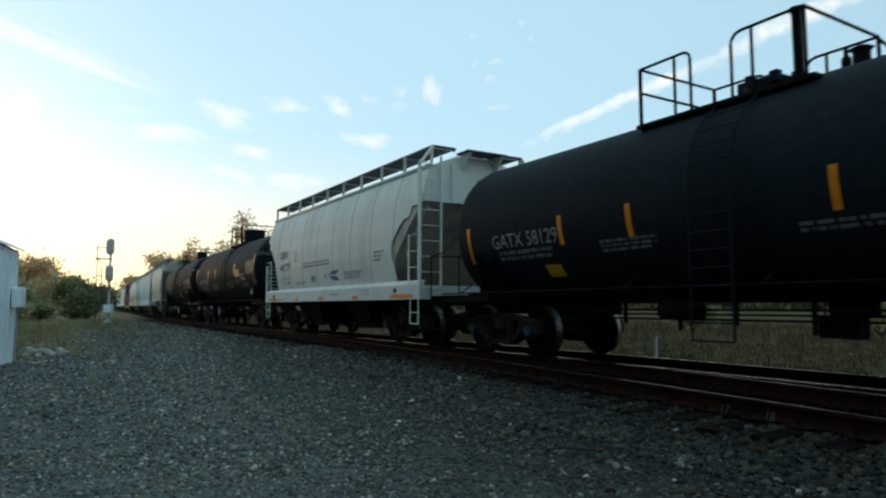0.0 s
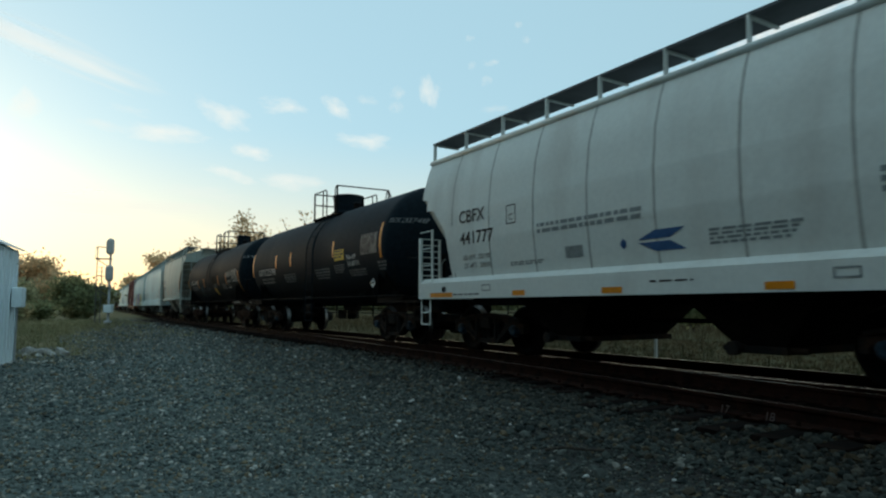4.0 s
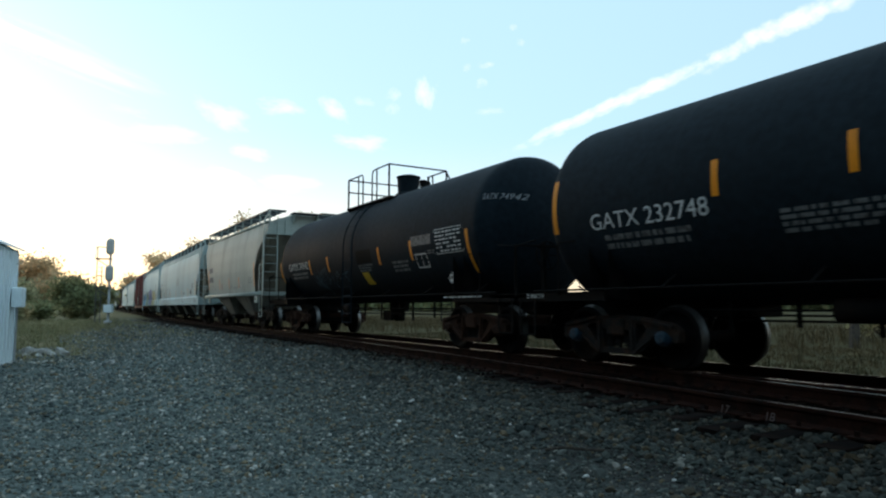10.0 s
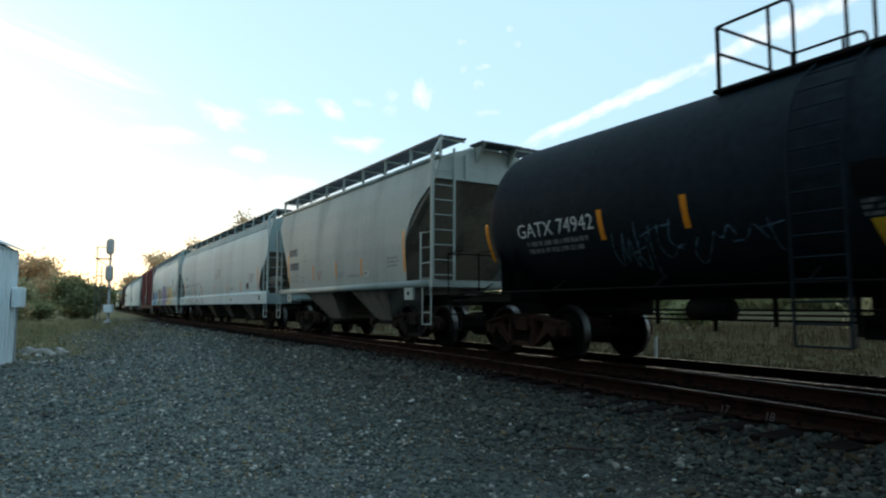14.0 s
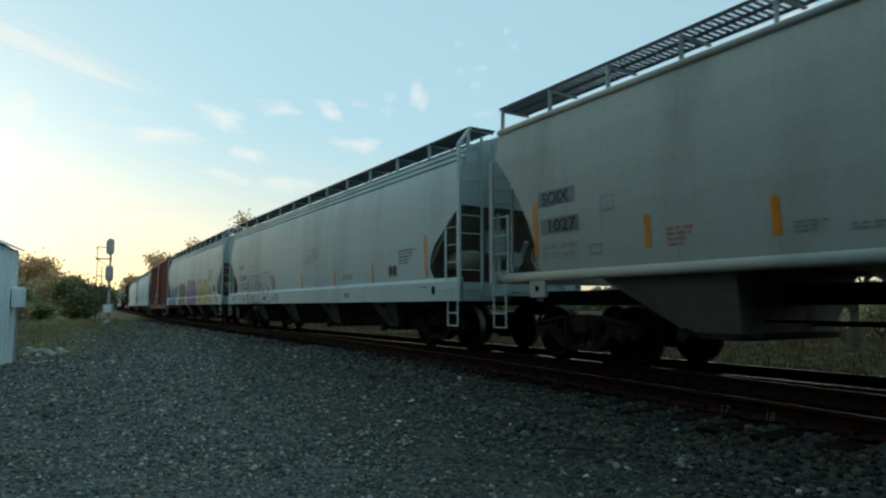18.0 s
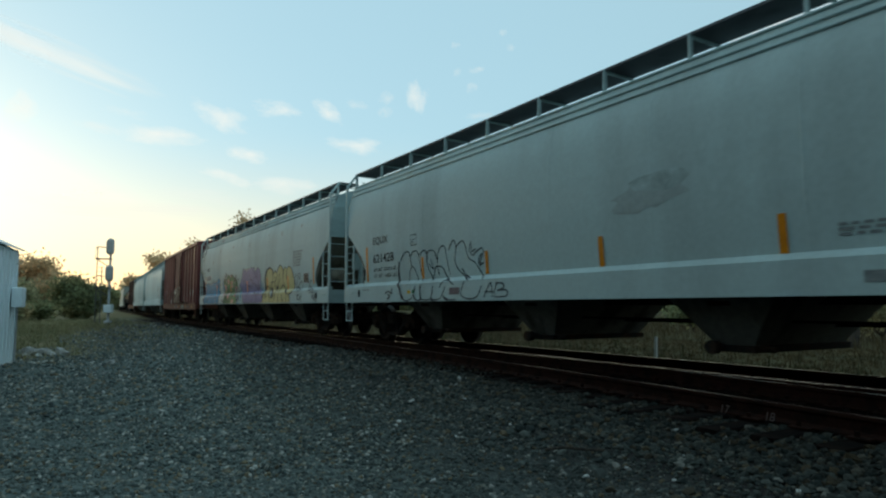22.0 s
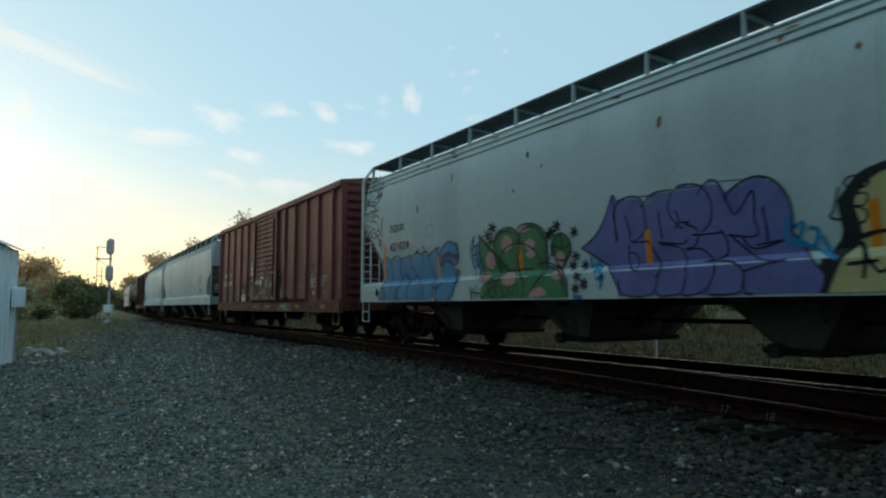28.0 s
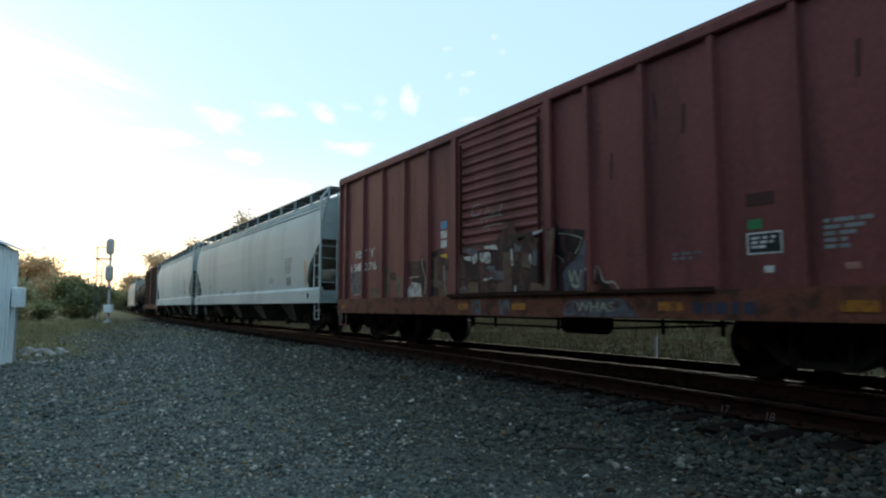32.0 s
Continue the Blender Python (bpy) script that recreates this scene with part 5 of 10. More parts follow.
letters("lettering", "1027", BLACK_INK, root, -14.84 - mid, -14.2 - mid, 2.12, 0.2, side, lift=0.016, bold=0.015)
letters("lettering", "LD LMT  231900", GREY_INK, root, -15.04 - mid, -14.23 - mid, 1.85, 0.08, side)
letters("lettering", "LT  WT  54100", GREY_INK, root, -15.02 - mid, -14.24 - mid, 1.71, 0.08, side)
frame_mark("plate_mark", GREY_INK, root, -13.66 - mid, -13.41 - mid, 2.33, 2.55, side, 0.015)
letters("plate_mark", "C", GREY_INK, root, -13.57 - mid, -13.49 - mid, 2.37, 0.09, side)
frame_mark("small_plate", GREY_INK, root, -13.95 - mid, -13.7 - mid, 1.7, 1.85, side, 0.02)
for u, a, b in ((-15.2, 1.73, 2.66), (-12.82, 1.72, 2.17), (-10.97, 1.71, 2.17), (-9.22, 1.71, 2.17), (-6.82, 1.71, 2.66)):
    patch("reflector_strip", ORANGE, root, u - mid - 0.05, u - mid + 0.05, a, b, side, label="orange reflector tape")
RED_INK = material("red_stencil", (0.4, 0.22, 0.17), 0.6, spread=0.15, grain=40, stain=8, bump=0)
small_print("small_print", RED_INK, root, -12.5 - mid, -12.05 - mid, 1.68, 1.96, side, 4, 41)
small_print("small_print", GREY_INK, root, -10.77 - mid, -10.4 - mid, 1.7, 1.85, side, 3, 42)
small_print("small_print", GREY_INK, root, -10.17 - mid, -9.34 - mid, 1.68, 1.77, side, 2, 43)
patch("inspection_plate", WHITE_INK, root, -9.03 - mid, -8.78 - mid, 1.7, 1.82, side)
small_print("plate_print", BLACK_INK, root, -9.0 - mid, -8.81 - mid, 1.73, 1.8, side, 2, 44, lift=0.01)
small_print("small_print", GREY_INK, root, -7.7 - mid, -7.1 - mid, 1.82, 2.1, side, 3, 45)


# ---- long grey hoppers ----
LONG = [(1.44, 1.545), (1.8, 1.575), (2.3, 1.60), (2.9, 1.60), (3.4, 1.575), (3.75, 1.52), (3.9, 1.47), (4.05, 1.42), (4.2, 1.37)]
LONG_BAYS = [(c - 0.85, c + 0.85) for c in (-5.6, -1.87, 1.87, 5.6)]
# bays of the long hoppers, a darker grey than their sides
BAY_DARK = material("dark_bay_paint", (0.11, 0.12, 0.11), 0.85, spread=0.2, grain=14, stain=2.0, bump=0.06, second=(0.05, 0.05, 0.045), amount=0.5, streak=3, spec=0.2)
SPRAY_INK = material("violet_black_spray_paint", (0.02, 0.02, 0.04), 0.55, spread=0.2, grain=50, stain=8, bump=0)
SPRAY_BLACK = material("black_spray_paint", (0.018, 0.02, 0.025), 0.55, spread=0.2, grain=50, stain=8, bump=0)
SPRAY_BLUE = material("blue_spray_paint", (0.01, 0.25, 0.47), 0.5, spread=0.12, grain=30, stain=2, bump=0, second=(0.008, 0.19, 0.36), amount=0.4)
SPRAY_GREEN = material("green_spray_paint", (0.03, 0.2, 0.08), 0.5, spread=0.12, grain=30, stain=2, bump=0, second=(0.018, 0.13, 0.05), amount=0.4)
SPRAY_PINK = material("pink_spray_paint", (0.5, 0.3, 0.29), 0.5, spread=0.1, grain=30, stain=5, bump=0)
SPRAY_VIOLET = material("violet_spray_paint", (0.14, 0.16, 0.38), 0.5, spread=0.1, grain=30, stain=2, bump=0, second=(0.11, 0.12, 0.3), amount=0.4)
SPRAY_YELLOW = material("pale_yellow_spray_paint", (0.5, 0.47, 0.22), 0.5, spread=0.1, grain=30, stain=3, bump=0, second=(0.44, 0.41, 0.2), amount=0.4)
RUST_SPOT = material("rust_stain", (0.26, 0.11, 0.04), 0.8, spread=0.3, grain=30, stain=9, bump=0)
SMUDGE_DARK = material("dark_soot_smudge", (0.33, 0.4, 0.39), 0.6, spread=0.2, grain=9, stain=3, bump=0, second=(0.42, 0.52, 0.51), amount=0.5)
SMUDGE = material("dark_smudge", (0.37, 0.43, 0.42), 0.6, spread=0.1, grain=12, stain=2, bump=0)


def spray(name, root, mat, side, lines, w, lift, label=""):
    """Sprayed lines as one part; each a list of points to be smoothed."""
    bm = fresh()
    for pts in lines:
        ribbon(bm, spline(pts, 7), w, side, lift)
    return part(name, bm, mat, root, label)


def field(name, root, mat, side, shapes, lift, label=""):
    bm = fresh()
    for s in shapes:
        filled(bm, s, side, lift)
    return part(name, bm, mat, root, label)


def hopper_extras(root, side, mid, left, right, tape):
    for u, a, b in tape:
        patch("reflector_strip", ORANGE, root, u - mid - 0.05, u - mid + 0.05, a, b, side, lift=0.012, label="orange reflector tape")
    for u in (left + 0.95, right - 0.95):
        bm = fresh()
        lathe(bm, [(-1.645, 0.055), (-1.62, 0.055)], 16, "y", (u - mid, 0, 1.25))
        bmesh.ops.scale(bm, vec=(1, 1, 1.7), space=Matrix.Translation((0, 0, -1.25)), verts=bm.verts)
        part("jack_hole", bm, FRAME_BLACK, root)
    for u, a in ((left + 0.42, 1), (right - 0.42, -1)):
        bm = fresh()
        tube(bm, [(u - mid - 0.24, -1.62, 1.27), (u - mid - 0.22, -1.7, 1.26), (u - mid + 0.22, -1.7, 1.26), (u - mid + 0.24, -1.62, 1.27)], 0.011, 6)
        part("sill_grab_rail", bm, GREY_NEW, root, "thin grab rail across the sill end")
        small_print("sill_print", GREY_INK, root, u - mid + a * 0.95 - 0.2, u - mid + a * 0.95 + 0.2, 1.3, 1.34, side, 1, int(u * 7) % 90 + 3)


# the plain one
l, r = -36.6, -17.58
mid = (l + r) / 2
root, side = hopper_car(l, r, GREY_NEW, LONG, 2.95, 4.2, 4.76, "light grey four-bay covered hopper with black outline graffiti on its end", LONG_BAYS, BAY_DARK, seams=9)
hopper_extras(root, side, mid, l, r, [(-35.25, 1.54, 2.42), (-32.38, 1.52, 1.99), (-29.95, 1.52, 1.95), (-27.0, 1.5, 1.95), (-24.2, 1.5, 1.95), (-21.65, 1.5, 1.98), (-18.93, 1.54, 2.46)])
letters("lettering", "EQUX", BLACK_INK, root, -34.88 - mid, -34.06 - mid, 2.42, 0.22, side, bold=0.008, label="black stencilled reporting mark")
letters("lettering", "621428", BLACK_INK, root, -34.88 - mid, -33.76 - mid, 1.99, 0.22, side, bold=0.008)
letters("lettering", "LD LMT  220200 LBS", BLACK_INK, root, -34.85 - mid, -33.62 - mid, 1.78, 0.09, side, bold=0.004)
letters("lettering", "LT  WT   65800 LBS", BLACK_INK, root, -34.85 - mid, -33.62 - mid, 1.62, 0.09, side, bold=0.004)
frame_mark("plate_mark", BLACK_INK, root, -32.9 - mid, -32.63 - mid, 2.28, 2.53, side, 0.015)
letters("plate_mark", "C", BLACK_INK, root, -32.82 - mid, -32.72 - mid, 2.32, 0.1, side)
small_print("small_print", GREY_INK, root, -23.6 - mid, -22.9 - mid, 1.62, 1.78, side, 3, 51)
patch("test_panel", BLACK_INK, root, -20.76 - mid, -20.32 - mid, 1.62, 1.88, side)
frame_mark("test_panel_rule", WHITE_INK, root, -20.74 - mid, -20.34 - mid, 1.64, 1.86, side, 0.012, True, lift=0.01)
small_print("small_print", GREY_INK, root, -20.2 - mid, -19.4 - mid, 1.86, 2.22, side, 5, 52)
patch("sill_sticker", GREY_INK, root, -23.35 - mid, -23.0 - mid, 1.15, 1.27, side)
patch("sill_sticker", YELLOW, root, -33.0 - mid, -32.85 - mid, 1.2, 1.27, side)
patch("sill_label", material("faded_mauve_label", (0.2, 0.15, 0.16), 0.6, spread=0.2, grain=30, stain=8, bump=0), root, -31.2 - mid, -30.82 - mid, 1.15, 1.29, side)
bm = fresh()
lathe(bm, [(-1.645, 0.04), (-1.62, 0.04)], 12, "y", (-32.72 - mid, 0, 1.24))
part("sill_disc", bm, SPRAY_GREEN, root)
for i, (x, z, a, h) in enumerate(((-26.05, 2.5, 0.62, 0.2), (-25.8, 2.62, 0.5, 0.16), (-26.3, 2.36, 0.45, 0.13))):
    field("grease_smudge", root, (SMUDGE, SMUDGE_DARK, SMUDGE)[i], side, [bubble(x - mid, z, a, h, 0.3, 13, i + 3)], 0.004 + 0.001 * i, "dark rubbed smudge")
B = -mid
SPRAY_FADED = material("faded_blue_black_spray", (0.032, 0.042, 0.058), 0.6, spread=0.3, grain=25, stain=6, bump=0, second=(0.1, 0.12, 0.125), amount=0.5)
spray("graffiti_shadow", root, SPRAY_FADED, side, [[(-6.38, 1.95), (-6.43, 1.74), (-6.4, 1.48), (-6.29, 1.33), (-6.22, 1.18), (-6.12, 1.09)]], 0.1, 0.012, "heavy faded black bar of a graffiti letter")
spray("graffiti_shadow", root, SPRAY_FADED, side, [[(-5.61, 1.18), (-5.57, 1.11), (-5.51, 1.06)]], 0.06, 0.0115)
spray("graffiti_shadow", root, SPRAY_FADED, side, [[(-5.32, 1.35), (-5.31, 1.18), (-5.27, 1.06)]], 0.06, 0.0115)
spray("graffiti_shadow", root, SPRAY_FADED, side, [[(-4.87, 1.09), (-4.81, 1.06), (-4.74, 1.05)]], 0.06, 0.0115)
spray("graffiti_shadow", root, SPRAY_FADED, side, [[(-4.34, 1.11), (-4.26, 1.07), (-4.15, 1.05)]], 0.06, 0.0115)
spray("graffiti_outline", root, SPRAY_FADED, side, [[(-6.31, 1.32), (-6.21, 1.16), (-6.04, 1.05), (-5.84, 1.05), (-5.68, 1.11), (-5.58, 1.23), (-5.54, 1.35)], [(-6.32, 1.97), (-6.16, 2.11), (-5.98, 2.16), (-5.88, 2.11), (-5.84, 1.97), (-5.8, 1.81)], [(-5.92, 1.47), (-5.91, 1.66), (-5.81, 1.78), (-5.71, 1.79), (-5.59, 1.66), (-5.5, 1.47)], [(-5.82, 2.04), (-5.75, 2.12), (-5.58, 2.15), (-5.47, 2.08), (-5.42, 1.92), (-5.38, 1.7), (-5.29, 1.47)], [(-5.54, 1.35), (-5.61, 1.14), (-5.52, 1.06), (-5.35, 1.05), (-5.29, 1.09), (-5.31, 1.28), (-5.26, 1.38)], [(-5.41, 2.01), (-5.31, 2.11), (-5.2, 2.13), (-5.12, 2.08), (-5.07, 1.94)]], 0.032, 0.009, "grey outline graffiti letters")
spray("graffiti_outline", root, SPRAY_FADED, side, [[(-5.11, 1.86), (-5.07, 2.07), (-4.92, 2.11), (-4.76, 2.07), (-4.68, 1.9)], [(-5.1, 2.03), (-5.06, 1.77), (-4.83, 1.46)], [(-4.94, 1.93), (-4.84, 1.71), (-5.02, 1.83)], [(-4.83, 1.46), (-4.79, 1.67), (-4.68, 1.76), (-4.61, 1.56)], [(-4.67, 1.82), (-4.6, 2.06), (-4.45, 2.17), (-4.33, 2.11), (-4.27, 1.87), (-4.18, 1.55)], [(-4.68, 1.76), (-4.47, 1.72), (-4.29, 1.51), (-4.16, 1.47)], [(-5.32, 1.08), (-5.09, 1.05), (-4.86, 1.09), (-4.76, 1.34)], [(-4.86, 1.05), (-4.64, 1.05), (-4.43, 1.1), (-4.27, 1.32)], [(-4.51, 1.3), (-4.33, 1.44), (-4.14, 1.44), (-3.94, 1.34)], [(-4.35, 1.12), (-4.18, 1.05), (-3.86, 1.05)]], 0.032, 0.009)
spray("graffiti_outline", root, SPRAY_FADED, side, [[(-4.21, 2.05), (-4.01, 2.25), (-3.91, 2.1), (-3.97, 1.85), (-3.86, 1.66), (-3.61, 1.5), (-3.43, 1.42)], [(-3.93, 2.1), (-3.68, 2.21), (-3.57, 2.1), (-3.47, 1.86), (-3.26, 1.76), (-3.06, 1.56), (-2.93, 1.42)], [(-3.35, 2.18), (-3.43, 2.02), (-3.33, 1.9), (-3.19, 1.96), (-3.01, 2.02), (-2.94, 1.92)], [(-3.36, 2.1), (-3.34, 1.97), (-3.21, 2.02)], [(-3.13, 1.72), (-3.09, 1.86), (-2.97, 1.9), (-3.11, 1.7), (-2.96, 1.74)], [(-3.73, 1.66), (-3.57, 1.52), (-3.39, 1.46)], [(-3.56, 1.4), (-3.67, 1.15), (-3.41, 1.06), (-3.11, 1.1), (-2.96, 1.3)], [(-2.88, 1.08), (-2.77, 1.24), (-2.65, 1.34), (-2.61, 1.08)], [(-2.86, 1.18), (-2.56, 1.18)]], 0.032, 0.009)
spray("graffiti_outline", root, SPRAY_FADED, side, [[(-2.47, 1.34), (-2.53, 1.2), (-2.55, 1.07)], [(-2.51, 1.34), (-2.29, 1.32), (-2.27, 1.24), (-2.46, 1.2), (-2.19, 1.2), (-2.18, 1.1), (-2.51, 1.08)]], 0.032, 0.009)
spray("graffiti_outline", root, SPRAY_FADED, side, [[(-7.03, 1.22), (-6.86, 1.27), (-6.67, 1.22), (-6.69, 1.34)], [(-6.91, 1.08), (-6.77, 1.16), (-6.89, 1.2)]], 0.05, 0.011)

# the painted one
l, r = -56.4, -37.87
mid = (l + r) / 2
B = -mid
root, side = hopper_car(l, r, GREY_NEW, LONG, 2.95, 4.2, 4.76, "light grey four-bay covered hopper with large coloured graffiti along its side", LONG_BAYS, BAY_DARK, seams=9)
hopper_extras(root, side, mid, l, r, [(-55.1, 1.54, 2.42), (-52.57, 1.5, 1.98), (-49.8, 1.5, 1.98), (-46.98, 1.5, 1.95), (-44.12, 1.5, 1.98), (-41.7, 1.5, 1.95), (-39.2, 1.61, 2.43)])
letters("lettering", "EQUX", BLACK_INK, root, -54.78 + B, -54.07 + B, 2.64, 0.2, side, bold=0.02, label="black stencilled reporting mark")
patch("number_panel", WHITE_INK, root, -54.8 + B, -53.72 + B, 2.2, 2.45, side)
letters("lettering", "621029", BLACK_INK, root, -54.78 + B, -53.85 + B, 2.22, 0.2, side, lift=0.016, bold=0.02)
frame_mark("plate_mark", GREY_INK, root, -53.06 + B, -52.8 + B, 2.42, 2.66, side, 0.015)
# blue letters
field("graffiti_blue", root, SPRAY_BLUE, side, [[(-8.19, 1.05), (-8.21, 1.22), (-8.06, 1.37), (-8.08, 1.75), (-8.12, 1.92), (-8.03, 2.06), (-7.81, 2.09), (-7.66, 2), (-7.5, 2.07), (-7.25, 2.07), (-7.02, 1.99), (-6.71, 2.06), (-6.61, 2.06), (-6.57, 1.92), (-6.44, 2.02), (-6.33, 2.1), (-6.18, 2.06), (-6.08, 2.11), (-5.97, 2.1), (-5.88, 2), (-5.52, 2.16), (-5.45, 2.14), (-5.44, 2.01), (-5.35, 1.85), (-5.13, 1.85), (-4.96, 1.8), (-4.81, 1.62), (-4.68, 1.39), (-4.76, 1.37), (-4.79, 1.21), (-4.91, 1.05), (-5.02, 1.05), (-5.4, 1.05), (-5.55, 1.08), (-5.51, 1.25), (-5.59, 1.32), (-5.59, 1.18), (-5.69, 1.05)]], 0.008, "bright blue graffiti letters")
field("graffiti_blue", root, SPRAY_BLUE, side, [spline([(-5.36, 1.8), (-5.41, 1.93), (-5.3, 2.1), (-5.11, 2.21), (-4.93, 2.23), (-4.76, 2.15), (-4.69, 2.04), (-4.66, 1.9), (-4.71, 1.8), (-4.82, 1.75), (-4.96, 1.83), (-5.13, 1.86), (-5.26, 1.8)], 4, True)], 0.009)
spray("graffiti_outline", root, SPRAY_BLACK, side, [[(-8.08, 2.07), (-7.81, 2.09), (-7.64, 1.98), (-7.6, 1.72), (-7.54, 1.48), (-7.6, 1.32)], [(-7.62, 2), (-7.45, 2.08), (-7.23, 2.09), (-7.15, 1.99), (-7.17, 1.69), (-7.08, 1.45)], [(-7.16, 2), (-6.62, 2.08)], [(-6.67, 1.72), (-6.67, 1.94), (-6.5, 2.06), (-6.31, 2.1), (-6.16, 2.03), (-6.08, 1.87), (-6.03, 1.7)], [(-6.16, 2.03), (-6.06, 2.1), (-5.93, 2.11), (-5.86, 2), (-5.76, 1.77), (-5.55, 1.46), (-5.61, 1.32)], [(-5.88, 2.01), (-5.44, 2.15), (-5.48, 2.08), (-5.41, 1.94)], [(-6.6, 1.82), (-6.45, 1.64), (-6.5, 1.53), (-6.63, 1.41)], [(-6.89, 1.92), (-6.87, 1.74), (-6.76, 1.54), (-6.63, 1.44), (-6.7, 1.34), (-6.8, 1.16), (-6.67, 1.05)]], 0.032, 0.012)
spray("graffiti_outline", root, SPRAY_BLACK, side, [[(-7.09, 1.54), (-6.97, 1.63), (-6.82, 1.57), (-6.69, 1.43)], [(-7.12, 1.51), (-7.09, 1.36), (-7.29, 1.22), (-7.21, 1.05)], [(-7.26, 1.38), (-7.25, 1.19), (-7.35, 1.05)], [(-6.45, 1.63), (-6.28, 1.53), (-6.14, 1.4), (-6.19, 1.2), (-6.35, 1.05)], [(-5.99, 1.4), (-6.03, 1.19), (-5.95, 1.05)], [(-5.59, 1.29), (-5.35, 1.34), (-5.2, 1.4)], [(-5.39, 1.33), (-5.53, 1.18), (-5.49, 1.05), (-5.38, 1.05)], [(-5.42, 1.83), (-5.27, 1.74), (-5.2, 1.83), (-4.96, 1.8), (-4.81, 1.62), (-4.68, 1.39), (-4.74, 1.35), (-4.81, 1.17), (-4.99, 1.05)], [(-4.77, 1.68), (-4.69, 1.55), (-4.61, 1.37)], [(-4.72, 1.65), (-4.64, 1.57)], [(-4.75, 2.21), (-4.7, 2.16), (-4.67, 2.07)]], 0.032, 0.012)
spray("graffiti_outline", root, SPRAY_BLACK, side, [[(-8.19, 1.05), (-8.21, 1.22), (-8.06, 1.36), (-7.9, 1.29), (-7.86, 1.05)], [(-8.03, 1.34), (-8.09, 1.75), (-8.13, 1.92), (-8.03, 2.06)], [(-5.59, 1.33), (-5.58, 1.18), (-5.68, 1.05)], [(-5.36, 1.8), (-5.41, 1.93), (-5.3, 2.1), (-5.11, 2.21), (-4.93, 2.23), (-4.76, 2.15), (-4.69, 2.04), (-4.66, 1.9), (-4.71, 1.8), (-4.82, 1.75), (-4.96, 1.83), (-5.13, 1.86), (-5.26, 1.8), (-5.36, 1.8)], [(-8.09, 1.22), (-8, 1.26), (-8.03, 1.16), (-8.11, 1.09), (-7.96, 1.11)], [(-7.9, 1.25), (-7.9, 1.09)], [(-6.41, 2.11), (-6.27, 2.17)], [(-6.11, 2.21), (-5.98, 2.16)]], 0.032, 0.012)
# words in the bubble above the blue letters
letters("graffiti_word", "M", SPRAY_BLACK, root, -5.29, -5.21, 1.84, 0.13, side, lift=0.014, bold=0.012)
letters("graffiti_word", "O", SPRAY_BLACK, root, -5.21, -5.13, 1.88, 0.13, side, lift=0.014, bold=0.012)
letters("graffiti_word", "R", SPRAY_BLACK, root, -5.12, -5.05, 1.91, 0.12, side, lift=0.014, bold=0.012)
letters("graffiti_word", "E", SPRAY_BLACK, root, -5.05, -4.97, 1.92, 0.12, side, lift=0.014, bold=0.012)
letters("graffiti_word", "F", SPRAY_BLACK, root, -4.97, -4.90, 1.89, 0.12, side, lift=0.014, bold=0.012)
letters("graffiti_word", "U", SPRAY_BLACK, root, -4.90, -4.83, 1.88, 0.12, side, lift=0.014, bold=0.012)
letters("graffiti_word", "N", SPRAY_BLACK, root, -4.83, -4.75, 1.86, 0.12, side, lift=0.014, bold=0.012)
letters("graffiti_word", "!", SPRAY_BLACK, root, -4.75, -4.69, 1.84, 0.12, side, lift=0.014, bold=0.012)
# green letters with pink dots
field("graffiti_green", root, SPRAY_GREEN, side, [[(-3.91, 2.27), (-3.64, 2.06), (-3.32, 1.83), (-3.07, 1.6), (-3.12, 1.44), (-3.62, 1.41), (-3.74, 1.38), (-3.88, 1.8)]], 0.008, "green graffiti letters with pink dots")
field("graffiti_green", root, SPRAY_GREEN, side, [[(-3.45, 1.96), (-3.41, 2.19), (-3.23, 2.29), (-2.92, 2.31), (-2.72, 2.19), (-2.68, 1.95), (-2.75, 1.53), (-3.32, 1.57)]], 0.008, "green graffiti letters with pink dots")
field("graffiti_green", root, SPRAY_GREEN, side, [[(-2.77, 1.93), (-2.73, 2.17), (-2.61, 2.3), (-2.32, 2.33), (-2.09, 2.22), (-1.96, 1.99), (-1.97, 1.76), (-2.03, 1.5), (-2.12, 1.37), (-2.76, 1.48)]], 0.008, "green graffiti letters with pink dots")
field("graffiti_green", root, SPRAY_GREEN, side, [[(-3.84, 1.05), (-3.81, 1.26), (-3.59, 1.44), (-3.21, 1.51), (-2.78, 1.51), (-2.1, 1.4), (-1.97, 1.51), (-1.73, 1.52), (-1.56, 1.43), (-1.47, 1.32), (-1.44, 1.17), (-1.43, 1.05)]], 0.008, "green graffiti letters with pink dots")
field("graffiti_green", root, SPRAY_GREEN, side, [[(-1.39, 1.83), (-1.42, 1.96), (-1.53, 2.05), (-1.67, 2.07), (-1.8, 2.01), (-1.85, 1.88), (-1.82, 1.74), (-1.71, 1.65), (-1.56, 1.64), (-1.44, 1.71)]], 0.008, "green graffiti letters with pink dots")
field("graffiti_dot", root, SPRAY_PINK, side, [bubble(-3.05, 2.04, 0.15, 0.15, 0.06, 10, 1203, 1.05)], 0.011, "pale pink dot")
field("graffiti_dot", root, SPRAY_PINK, side, [bubble(-2.41, 1.97, 0.14, 0.10, 0.06, 10, 1280, 1.05)], 0.011, "pale pink dot")
field("graffiti_dot", root, SPRAY_PINK, side, [bubble(-2.39, 1.80, 0.13, 0.08, 0.06, 10, 1284, 1.05)], 0.011, "pale pink dot")
field("graffiti_dot", root, SPRAY_PINK, side, [bubble(-3.56, 1.76, 0.16, 0.17, 0.06, 10, 1150, 1.05)], 0.011, "pale pink dot")
